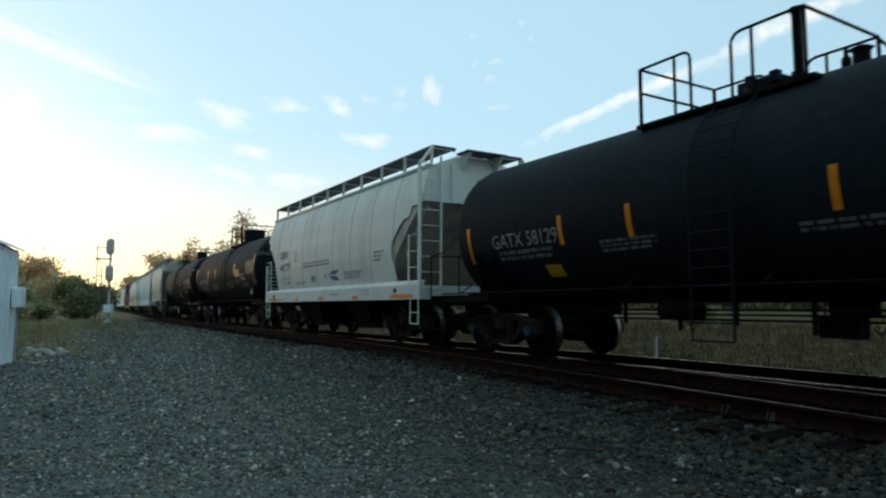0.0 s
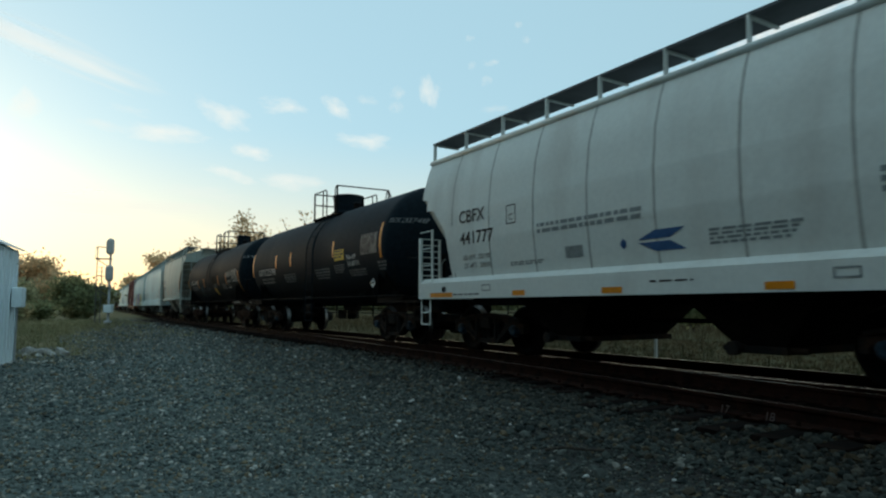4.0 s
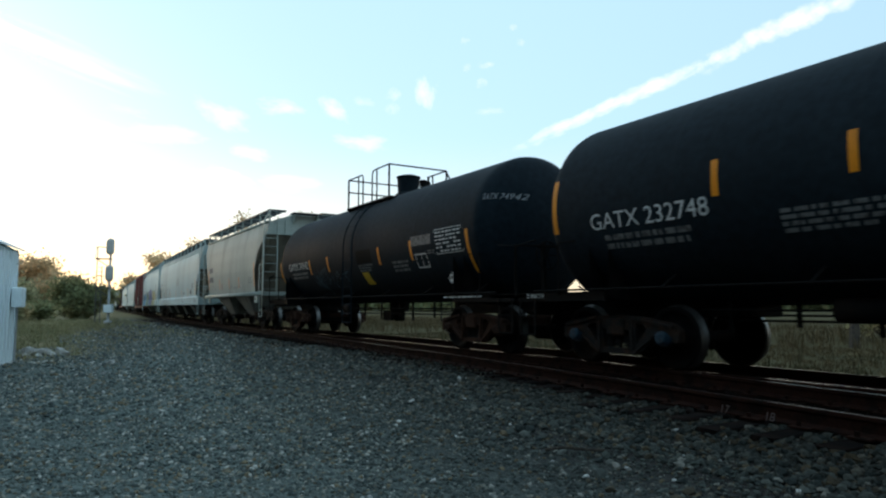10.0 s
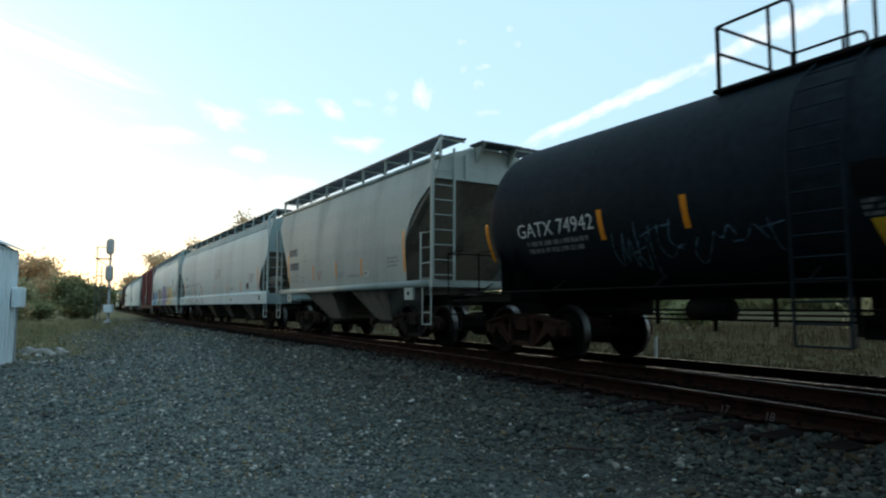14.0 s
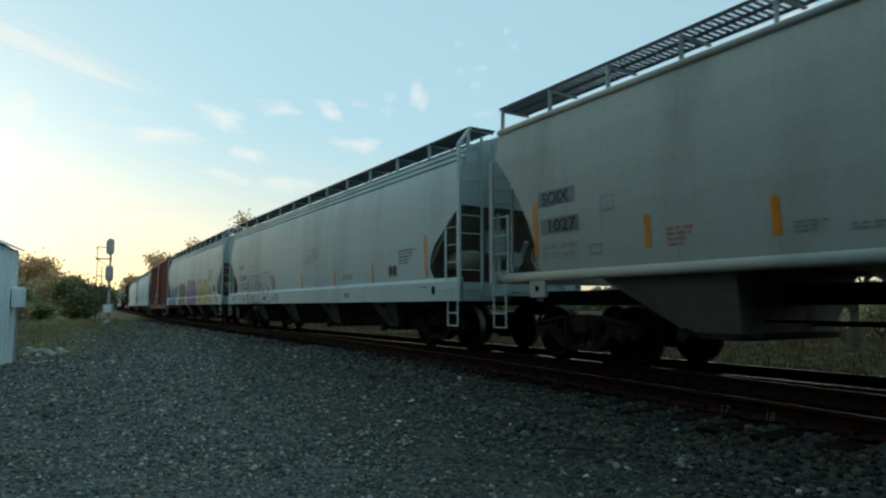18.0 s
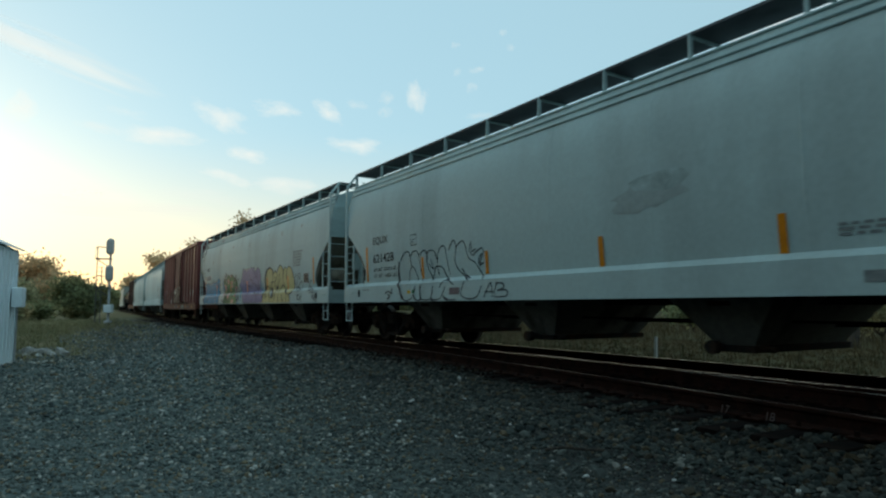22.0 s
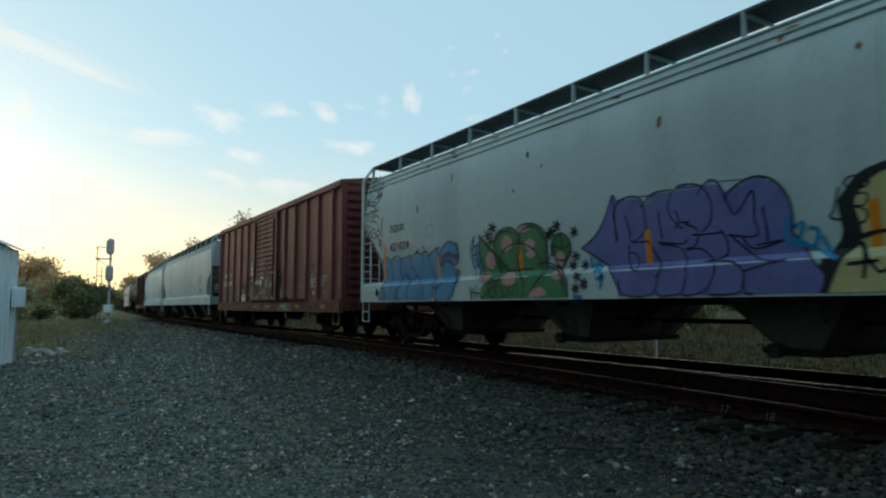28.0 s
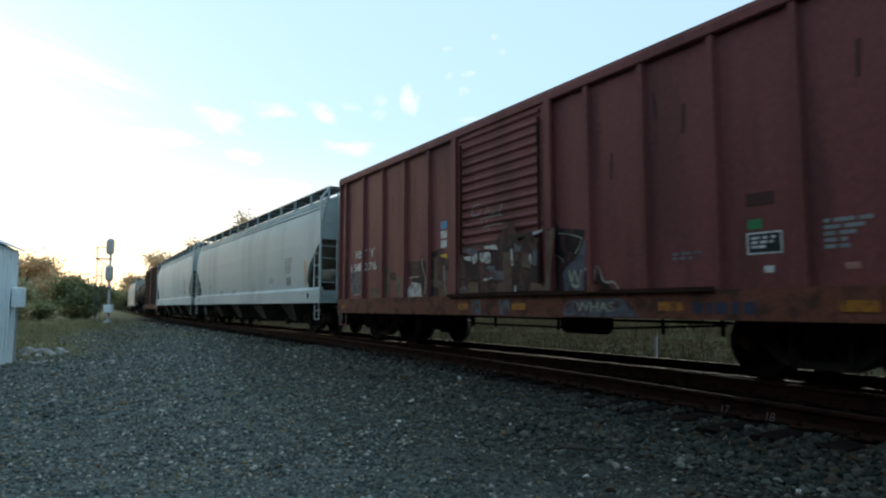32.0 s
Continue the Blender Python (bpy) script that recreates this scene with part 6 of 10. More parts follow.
field("graffiti_dot", root, SPRAY_PINK, side, [bubble(-2.53, 2.24, 0.17, 0.06, 0.06, 10, 1262, 1.05)], 0.011, "pale pink dot")
field("graffiti_dot", root, SPRAY_PINK, side, [bubble(-2.96, 1.39, 0.20, 0.13, 0.06, 10, 1212, 1.05)], 0.011, "pale pink dot")
field("graffiti_dot", root, SPRAY_PINK, side, [bubble(-2.15, 1.06, 0.24, 0.17, 0.06, 10, 1316, 1.05)], 0.011, "pale pink dot")
field("graffiti_dot", root, SPRAY_PINK, side, [bubble(-1.66, 1.68, 0.12, 0.12, 0.06, 10, 1388, 1.05)], 0.011, "pale pink dot")
field("graffiti_dot", root, SPRAY_PINK, side, [bubble(-1.68, 1.41, 0.14, 0.09, 0.06, 10, 1382, 1.05)], 0.011, "pale pink dot")
field("graffiti_dot", root, SPRAY_PINK, side, [bubble(-3.73, 1.46, 0.21, 0.11, 0.06, 10, 1133, 1.05)], 0.011, "pale pink dot")
spray("graffiti_outline", root, SPRAY_BLACK, side, [[(-3.91, 2.27), (-3.64, 2.06), (-3.36, 1.85), (-3.06, 1.59)], [(-3.9, 2.27), (-3.88, 1.8), (-3.72, 1.38)], [(-3.83, 2.16), (-3.59, 1.98), (-3.46, 1.88)], [(-3.32, 1.61), (-3.45, 1.91), (-3.41, 2.16), (-3.23, 2.29), (-2.92, 2.31), (-2.72, 2.19), (-2.67, 1.99), (-2.7, 1.83)], [(-3.39, 2.11), (-3.24, 2.24), (-3.01, 2.25), (-2.84, 2.18)], [(-3.27, 1.47), (-3.28, 1.75), (-3.13, 1.93), (-2.86, 2.01), (-2.57, 1.99), (-2.27, 1.84), (-2.13, 1.59), (-2.06, 1.4)], [(-2.78, 2.16), (-2.67, 2.3), (-2.35, 2.32), (-2.09, 2.21), (-1.97, 1.97), (-1.97, 1.74), (-2.01, 1.45), (-2.14, 1.36), (-2.35, 1.15)], [(-2.59, 2.23), (-2.31, 2.27), (-2.11, 2.14), (-2.05, 2.02)]], 0.034, 0.014)
spray("graffiti_outline", root, SPRAY_BLACK, side, [[(-2.79, 1.83), (-2.76, 1.64), (-2.69, 1.49), (-2.52, 1.33), (-2.55, 1.13), (-2.62, 1.05)], [(-3.1, 1.54), (-2.69, 1.55), (-2.33, 1.54)], [(-3.21, 1.55), (-3.41, 1.46), (-3.58, 1.31), (-3.53, 1.12), (-3.35, 1.05)], [(-3.58, 1.31), (-3.34, 1.38), (-3.13, 1.38)], [(-3.79, 1.05), (-3.43, 1.27), (-3.21, 1.43)], [(-2.25, 1.61), (-2, 1.63), (-1.76, 1.56), (-1.54, 1.44), (-1.45, 1.31), (-1.43, 1.05)], [(-1.97, 1.57), (-1.73, 1.5), (-1.55, 1.38), (-1.52, 1.14)], [(-1.66, 1.43), (-1.56, 1.38), (-1.57, 1.26)], [(-1.39, 1.83), (-1.43, 1.97), (-1.56, 2.07), (-1.72, 2.06), (-1.83, 1.96), (-1.85, 1.8), (-1.75, 1.68), (-1.6, 1.64), (-1.46, 1.7), (-1.39, 1.83)]], 0.034, 0.014)
spray("graffiti_outline", root, SPRAY_BLACK, side, [[(-1.61, 2.07), (-1.59, 1.83)], [(-1.59, 1.83), (-1.83, 1.9)], [(-1.59, 1.83), (-1.38, 1.89)], [(-1.79, 1.8), (-1.75, 1.61), (-1.6, 1.51)], [(-1.39, 1.77), (-1.5, 1.67), (-1.58, 1.54)], [(-2, 1.63), (-1.87, 1.75), (-1.82, 1.88)], [(-3.36, 1.3), (-3.33, 1.08)], [(-3.34, 1.27), (-3.23, 1.28), (-3.25, 1.19)], [(-3.17, 1.3), (-3.11, 1.09), (-3.2, 1.08)], [(-3.07, 1.29), (-2.97, 1.18), (-3.06, 1.06)], [(-2.93, 1.3), (-2.88, 1.08)], [(-2.82, 1.31), (-2.8, 1.11)], [(-2.72, 1.32), (-2.7, 1.12)]], 0.034, 0.014)
spray("graffiti_star", root, SPRAY_BLACK, side, [[(-1.61, 2.23), (-1.8, 2.2)], [(-1.67, 2.3), (-1.74, 2.12)], [(-1.78, 2.29), (-1.64, 2.14)], [(-1.74, 2.14), (-1.94, 2.11)], [(-1.81, 2.22), (-1.88, 2.04)], [(-1.91, 2.2), (-1.77, 2.05)], [(-1.22, 2.09), (-1.39, 2.06)], [(-1.27, 2.16), (-1.34, 1.99)], [(-1.37, 2.15), (-1.24, 2.01)], [(-1.21, 1.72), (-1.39, 1.68)], [(-1.27, 1.78), (-1.33, 1.61)], [(-1.36, 1.77), (-1.24, 1.63)], [(-1.29, 1.57), (-1.46, 1.53)], [(-1.34, 1.63), (-1.38, 1.46)], [(-1.44, 1.61), (-1.3, 1.48)], [(-1.02, 1.56), (-1.19, 1.52)], [(-1.07, 1.62), (-1.11, 1.45)], [(-1.16, 1.6), (-1.03, 1.47)], [(-1.13, 1.4), (-1.3, 1.35)], [(-1.2, 1.46), (-1.24, 1.29)], [(-1.28, 1.44), (-1.15, 1.31)], [(-0.99, 1.28), (-1.15, 1.23)]], 0.045, 0.012)
spray("graffiti_star", root, SPRAY_BLACK, side, [[(-1.04, 1.34), (-1.09, 1.17)], [(-1.13, 1.32), (-1.01, 1.19)], [(-1.17, 1.2), (-1.34, 1.16)], [(-1.23, 1.26), (-1.28, 1.09)], [(-1.32, 1.24), (-1.19, 1.12)], [(-1.82, 2.09), (-2.02, 2.06)], [(-1.88, 2.16), (-1.95, 1.98)], [(-1.99, 2.15), (-1.85, 2)], [(-3.34, 2.37), (-3.62, 2.34)], [(-3.44, 2.46), (-3.52, 2.25)], [(-3.58, 2.45), (-3.38, 2.27)], [(-3.48, 2.25), (-3.77, 2.22)], [(-3.58, 2.34), (-3.67, 2.13)], [(-3.73, 2.33), (-3.52, 2.15)], [(-3.4, 2.12), (-3.68, 2.08)], [(-3.49, 2.21), (-3.58, 1.99)], [(-3.64, 2.19), (-3.43, 2.01)]], 0.045, 0.012)
spray("graffiti_tag", root, SPRAY_BLUE, side, [[(-4.1, 2.19), (-4.15, 1.91), (-4.11, 1.66), (-3.99, 1.73), (-4, 2.06)], [(-3.92, 2.09), (-3.92, 1.73), (-3.87, 1.55)], [(-4.07, 1.82), (-3.9, 1.61), (-3.97, 1.49)], [(-0.98, 1.73), (-0.83, 1.62), (-0.74, 1.48)], [(-0.96, 1.65), (-0.96, 1.51), (-0.84, 1.54), (-0.84, 1.4)], [(-0.77, 1.46), (-0.7, 1.36), (-0.73, 1.16)], [(-0.82, 1.32), (-0.65, 1.35)], [(-1.3, 1.05), (-1.19, 1.05), (-1.11, 1.05)]], 0.07, 0.009)
spray("graffiti_tag", root, SPRAY_BLACK, side, [[(-4.06, 2.27), (-4.22, 2.04), (-4.17, 1.75), (-4.04, 1.45)], [(-3.94, 2.13), (-4.06, 1.9), (-3.96, 1.69), (-3.82, 1.42)], [(-4.22, 2), (-3.96, 2.09)], [(-4.18, 1.87), (-3.9, 1.93)], [(-4.17, 1.29), (-4.13, 1.05), (-4.06, 1.25), (-4, 1.05)], [(-3.97, 1.31), (-3.92, 1.09), (-3.85, 1.26)], [(-4.19, 1.19), (-3.83, 1.15)]], 0.03, 0.012)
# violet letters
field("graffiti_violet", root, SPRAY_VIOLET, side, [[(-1.16, 1.8), (-0.86, 1.96), (-0.64, 2.21), (-0.51, 2.47), (-0.45, 2.54), (-0.38, 2.42), (-0.15, 2.47), (0.04, 2.4), (0.12, 2.3), (0.3, 2.43), (0.54, 2.45), (0.72, 2.49), (0.94, 2.46), (1.06, 2.4), (1.13, 2.48), (1.26, 2.46), (1.37, 2.3), (1.51, 2.36), (1.76, 2.42), (1.99, 2.34), (2.13, 2.15), (2.18, 1.94), (2.18, 1.72), (2.3, 1.54), (2.53, 1.25), (2.47, 1.05), (-0.35, 1.05), (-0.43, 1.23), (-0.58, 1.47), (-0.88, 1.63)]], 0.008, "violet graffiti letters")
spray("graffiti_outline", root, SPRAY_INK, side, [[(-1.16, 1.8), (-0.86, 1.96), (-0.64, 2.21), (-0.47, 2.53), (-0.46, 2.23), (-0.4, 1.84)], [(-1.16, 1.8), (-0.89, 1.67), (-0.58, 1.47), (-0.4, 1.23), (-0.35, 1.05)], [(-0.43, 1.84), (-0.44, 2.23), (-0.36, 2.41), (-0.11, 2.46), (0.07, 2.37), (0.11, 2.16), (0.1, 1.94), (-0.11, 1.81)], [(-0.24, 2.2), (-0.17, 1.97), (-0.15, 1.82), (0.17, 1.8)], [(-0.2, 1.78), (-0.2, 1.52), (-0.03, 1.4), (-0.06, 1.62), (-0.18, 1.67)], [(0.04, 2.28), (0.27, 2.44), (0.57, 2.45)], [(0.35, 2.2), (0.36, 2.02), (0.39, 1.82)], [(0.72, 1.91), (0.54, 2.1), (0.52, 2.28), (0.64, 2.45), (0.91, 2.47), (1.08, 2.37), (1.17, 2.18), (1.14, 1.96), (1.01, 1.84)]], 0.028, 0.012)
spray("graffiti_outline", root, SPRAY_INK, side, [[(0.63, 2.16), (0.67, 2.03), (0.61, 1.92)], [(0.65, 2), (0.84, 1.99)], [(0.76, 1.97), (0.94, 1.88), (0.91, 1.69), (0.73, 1.65)], [(0.32, 1.77), (0.7, 1.72), (0.77, 1.77)], [(0.15, 1.8), (0.3, 1.56), (0.39, 1.41), (0.3, 1.29)], [(0.35, 1.74), (0.66, 1.67), (0.78, 1.46), (0.79, 1.34)], [(0.76, 1.63), (0.99, 1.63), (1.18, 1.46)], [(0.86, 1.82), (1.04, 1.81), (1.31, 1.81)], [(0.97, 2.31), (1.08, 2.44), (1.22, 2.47), (1.32, 2.35), (1.38, 2.21)], [(1.28, 1.85), (1.36, 1.68), (1.32, 1.52), (1.06, 1.48)], [(1.35, 2.25), (1.43, 2.08), (1.48, 2.01), (1.57, 2.08), (1.73, 2.26), (1.73, 1.95), (1.74, 1.73), (1.37, 1.77)]], 0.028, 0.012)
spray("graffiti_outline", root, SPRAY_INK, side, [[(1.36, 2.22), (1.51, 2.35), (1.76, 2.42), (1.99, 2.34), (2.13, 2.15), (2.18, 1.94), (2.17, 1.72)], [(1.84, 2.05), (1.87, 1.81), (1.87, 1.66)], [(1.4, 1.77), (1.58, 1.6), (1.77, 1.46), (1.97, 1.42), (2.12, 1.43)], [(1.56, 1.72), (1.7, 1.58), (2.06, 1.65), (1.73, 1.62)], [(-0.36, 1.3), (-0.32, 1.11), (-0.14, 1.05), (0.12, 1.05), (0.29, 1.14), (0.36, 1.36)], [(0.29, 1.14), (0.35, 1.05), (0.53, 1.05), (0.72, 1.09), (0.79, 1.32)], [(0.72, 1.05), (0.86, 1.05), (1.08, 1.12), (1.2, 1.32), (1.21, 1.43)], [(1.11, 1.05), (1.34, 1.05), (1.53, 1.08), (1.59, 1.23), (1.57, 1.35), (1.4, 1.45), (1.03, 1.47)]], 0.028, 0.012)
spray("graffiti_outline", root, SPRAY_INK, side, [[(1.59, 1.23), (1.61, 1.07), (1.71, 1.05)], [(1.6, 1.32), (1.84, 1.38), (2.01, 1.41)], [(2.53, 1.25), (2.51, 1.11), (2.47, 1.05)], [(2.18, 1.72), (2.3, 1.54), (2.53, 1.25)]], 0.028, 0.012)
spray("graffiti_tag", root, SPRAY_BLUE, side, [[(2.06, 1.9), (2.14, 1.87), (2.08, 1.69), (2.19, 1.64)], [(2.19, 1.79), (2.3, 1.82), (2.24, 1.64), (2.33, 1.59)], [(2.35, 1.76), (2.45, 1.72), (2.4, 1.55)], [(2.09, 1.61), (2.36, 1.56), (2.66, 1.4)], [(2.48, 1.66), (2.57, 1.47)]], 0.05, 0.015)
spray("graffiti_tag", root, SPRAY_BLACK, side, [[(2.69, 2.15), (2.63, 1.93), (2.59, 1.84), (2.81, 1.78)], [(2.99, 2.16), (2.96, 2.2), (2.9, 2.23), (2.81, 2.24), (2.76, 2.21), (2.75, 2.17), (2.8, 2.12), (2.89, 2.11), (2.96, 2.12), (2.99, 2.16)], [(2.78, 1.76), (2.81, 2.02), (2.96, 2.04), (2.92, 1.93), (2.81, 1.94), (2.94, 1.87), (2.91, 1.76), (2.78, 1.76)], [(2.71, 1.73), (2.76, 1.7)]], 0.028, 0.012)
# yellow letters with a heavy black edge
field("graffiti_shadow", root, SPRAY_BLACK, side, [[(2.36, 1.05), (2.49, 1.39), (2.7, 1.64), (2.66, 2.01), (2.89, 2.28), (3.29, 2.38), (3.71, 2.26), (3.91, 2.05), (3.65, 1.65), (3.53, 1.05)]], 0.007)
field("graffiti_yellow", root, SPRAY_YELLOW, side, [[(2.52, 1.05), (2.67, 1.38), (2.85, 1.63), (2.82, 2), (3.04, 2.23), (3.38, 2.33), (3.68, 2.23), (3.83, 2.13), (4.06, 2.19), (4.27, 2.1), (4.36, 2.25), (4.66, 2.35), (4.89, 2.26), (4.98, 2.19), (5.12, 2.26), (5.29, 2.2), (5.5, 2.27), (5.74, 2.24), (5.93, 2.07), (6.08, 1.82), (6.1, 1.54), (6.08, 1.41), (5.71, 1.35), (5.79, 1.19), (5.81, 1.05)]], 0.01, "pale yellow graffiti letters with black edges")
spray("graffiti_outline", root, SPRAY_BLACK, side, [[(2.52, 1.05), (2.67, 1.38), (2.85, 1.63), (2.82, 2), (3.04, 2.23), (3.38, 2.33), (3.68, 2.23), (3.75, 1.94), (3.56, 1.65), (3.4, 1.47)], [(3.69, 2.06), (4.01, 2.19), (4.22, 2.08), (4.35, 1.82), (4.25, 1.57), (4.17, 1.44)], [(3.35, 1.52), (3.48, 1.75), (3.76, 1.81), (3.98, 1.66), (4.16, 1.4), (4, 1.17), (3.96, 1.05)], [(4.22, 2.08), (4.39, 2.28), (4.68, 2.35), (4.93, 2.2), (4.99, 2.02)], [(4.88, 1.7), (4.91, 2.03), (5.12, 2.26), (5.29, 2.17), (5.3, 1.89)], [(4.07, 1.52), (4.3, 1.61), (4.53, 1.45), (4.71, 1.6), (4.95, 1.64), (5.22, 1.47), (5.49, 1.34)]], 0.055, 0.014)
spray("graffiti_outline", root, SPRAY_BLACK, side, [[(5.28, 1.84), (5.34, 2.15), (5.62, 2.27), (5.9, 2.11), (6.07, 1.84), (6.1, 1.54), (6, 1.39), (5.57, 1.33), (5.28, 1.57)], [(4.97, 1.75), (5.09, 1.56), (5.42, 1.38)], [(5.6, 1.33), (5.77, 1.19), (5.81, 1.05)], [(5.39, 1.36), (5.44, 1.2), (5.38, 1.05)], [(4.47, 1.05), (4.47, 1.22), (4.51, 1.35)], [(4.88, 1.34), (4.97, 1.15), (5.07, 1.05)], [(2.85, 1.61), (3.13, 1.65), (3.32, 1.47), (3.48, 1.05)]], 0.055, 0.014)
spray("graffiti_outline", root, SPRAY_BLACK, side, [[(2.68, 1.44), (2.73, 1.69), (2.92, 1.44), (2.9, 1.19)], [(2.87, 1.56), (3.05, 1.25), (3.2, 1.37)], [(2.75, 1.34), (3.05, 1.36)], [(4.54, 2.09), (4.48, 1.89), (4.53, 1.75), (4.58, 1.92), (4.54, 2.09)], [(4.06, 2), (4.04, 1.72)], [(3.95, 1.96), (4.15, 1.79)], [(4.17, 1.97), (3.93, 1.78)]], 0.04, 0.016)
# hollow ring in the yellow letters
field("graffiti_hole", root, SPRAY_BLACK, side, [spline([(3.94, 1.38), (3.76, 1.51), (3.65, 1.59), (3.51, 1.57), (3.47, 1.46), (3.54, 1.32), (3.63, 1.22), (3.77, 1.19), (3.89, 1.25)], 4, True)], 0.016)
field("graffiti_hole", root, GREY_NEW, side, [spline([(3.76, 1.39), (3.68, 1.46), (3.55, 1.5), (3.51, 1.49), (3.57, 1.43), (3.58, 1.35), (3.62, 1.3), (3.68, 1.28), (3.74, 1.32)], 4, True)], 0.018)
# tags beside the test panel
spray("graffiti_tag", root, SPRAY_BLACK, side, [[(6.43, 1.79), (6.41, 1.9), (6.34, 1.97), (6.26, 1.95), (6.19, 1.87), (6.18, 1.75), (6.23, 1.66), (6.31, 1.64), (6.39, 1.69), (6.43, 1.79)], [(6.7, 1.89), (6.69, 1.95), (6.63, 1.98), (6.57, 1.98), (6.53, 1.93), (6.52, 1.88), (6.56, 1.83), (6.62, 1.81), (6.68, 1.84), (6.7, 1.89)], [(6.9, 1.57), (6.88, 1.67), (6.8, 1.72), (6.7, 1.71), (6.62, 1.64), (6.61, 1.54), (6.72, 1.46), (6.85, 1.44), (6.88, 1.48), (6.9, 1.57)], [(6.21, 1.63), (6.33, 1.48), (6.39, 1.57), (6.43, 1.37)], [(6.48, 1.64), (6.59, 1.37)], [(6.4, 1.54), (6.62, 1.49), (6.65, 1.35)], [(6.48, 1.29), (6.71, 1.29), (6.52, 1.17), (6.78, 1.14)]], 0.032, 0.012)
spray("graffiti_tag", root, SPRAY_BLACK, side, [[(6.78, 1.31), (6.85, 1.14), (6.97, 1.32)], [(6.97, 1.26), (6.92, 1.07)], [(7.46, 1.7), (7.55, 1.47), (7.55, 1.36)], [(7.58, 1.56), (7.71, 1.35), (7.7, 1.53), (7.83, 1.37)], [(7.61, 1.6), (7.59, 1.69), (7.78, 1.72)], [(7.85, 1.45), (8.01, 1.46), (7.93, 1.36), (8.11, 1.34)], [(7.93, 1.29), (7.97, 1.17), (8.05, 1.27)], [(8.1, 1.27), (8.12, 1.1), (8.23, 1.27), (8.31, 1.28), (8.24, 1.14), (8.3, 1.05), (8.35, 1.18)]], 0.032, 0.012)
# tags on the cut-back end of the side sheet
spray("graffiti_tag", root, SPRAY_BLACK, side, [[(-9.24, 4.15), (-9.15, 3.93), (-9.08, 3.83), (-9.07, 4.01), (-9.08, 4.19)], [(-9.01, 4.18), (-8.96, 3.98), (-8.97, 3.86)], [(-9.07, 4.13), (-8.98, 4.21), (-8.83, 4.14), (-8.86, 4.05), (-8.96, 4), (-8.82, 3.88), (-8.73, 3.88)], [(-8.71, 4.11), (-8.71, 3.84)], [(-8.56, 4.08), (-8.57, 3.78)], [(-8.76, 3.96), (-8.53, 3.93)], [(-8.34, 3.98), (-8.44, 3.87), (-8.5, 3.75), (-8.55, 3.68)], [(-8.45, 3.98), (-8.35, 3.91), (-8.36, 3.83)], [(-8.55, 3.68), (-8.43, 3.71), (-8.29, 3.75), (-8.32, 3.68), (-8.43, 3.69)], [(-8.29, 3.66), (-8.27, 3.64)]], 0.05, 0.012)
spray("graffiti_tag", root, SPRAY_BLACK, side, [[(-9.22, 3.82), (-9.18, 3.57), (-9.16, 3.41), (-9.09, 3.68), (-9.01, 3.5), (-9, 3.66), (-8.93, 3.72)], [(-8.75, 3.73), (-8.91, 3.72), (-8.96, 3.6), (-8.78, 3.59)], [(-8.96, 3.6), (-8.98, 3.49), (-8.78, 3.51)], [(-8.54, 3.67), (-8.69, 3.64), (-8.75, 3.56), (-8.57, 3.56)], [(-8.74, 3.56), (-8.77, 3.46), (-8.6, 3.46)], [(-8.55, 3.65), (-8.37, 3.61), (-8.48, 3.5), (-8.63, 3.42), (-8.39, 3.3), (-8.37, 3.42)], [(-9.22, 3.41), (-9.25, 3.22), (-9.29, 3.13)], [(-9.23, 3.25), (-9.13, 3.32), (-9.03, 3.26), (-9.06, 3.1), (-9.22, 2.95)], [(-9.01, 3.28), (-8.87, 3.31)], [(-8.93, 3.29), (-8.98, 3.11)], [(-8.87, 3.33), (-8.72, 3.34)], [(-8.78, 3.33), (-8.88, 3.08)]], 0.034, 0.012)
spray("graffiti_tag", root, SPRAY_BLACK, side, [[(-8.72, 3.32), (-8.56, 3.32)], [(-8.65, 3.32), (-8.73, 3.11), (-8.81, 3)], [(-8.47, 3.31), (-8.57, 3.25), (-8.66, 3.08), (-8.69, 3.04)], [(-8.6, 3.17), (-8.43, 3.18), (-8.26, 3.07)], [(-8.69, 3.05), (-8.49, 3.03), (-8.36, 2.91), (-8.29, 2.8)], [(-9.06, 2.97), (-9.05, 2.84), (-9.11, 2.72)], [(-9.14, 2.88), (-9.04, 2.98), (-8.93, 2.99), (-9, 2.89), (-9.11, 2.82), (-8.95, 2.82), (-8.91, 2.74), (-9.06, 2.71)], [(-8.72, 2.93), (-8.84, 2.92), (-8.84, 2.79), (-8.76, 2.81)], [(-8.84, 2.79), (-8.87, 2.66), (-8.7, 2.68)], [(-8.52, 2.84), (-8.64, 2.87), (-8.72, 2.76), (-8.65, 2.65), (-8.5, 2.62)], [(-8.61, 2.73), (-8.46, 2.73)], [(-8.42, 2.79), (-8.44, 2.57)]], 0.034, 0.012)
spray("graffiti_tag", root, SPRAY_BLACK, side, [[(-8.48, 2.76), (-8.36, 2.81), (-8.25, 2.75), (-8.29, 2.68), (-8.45, 2.68), (-8.29, 2.58), (-8.12, 2.3)], [(-8.08, 3.1), (-8.15, 2.95), (-8.11, 2.82), (-8.18, 2.75), (-8.13, 2.62)], [(-8.83, 2.62), (-8.66, 2.55), (-8.47, 2.37), (-8.42, 2.34)], [(-8.75, 2.48), (-8.56, 2.48)], [(-8.21, 2.56), (-8.13, 2.51), (-8.14, 2.42), (-8.27, 2.43), (-8.3, 2.51), (-8.21, 2.56)]], 0.034, 0.012)
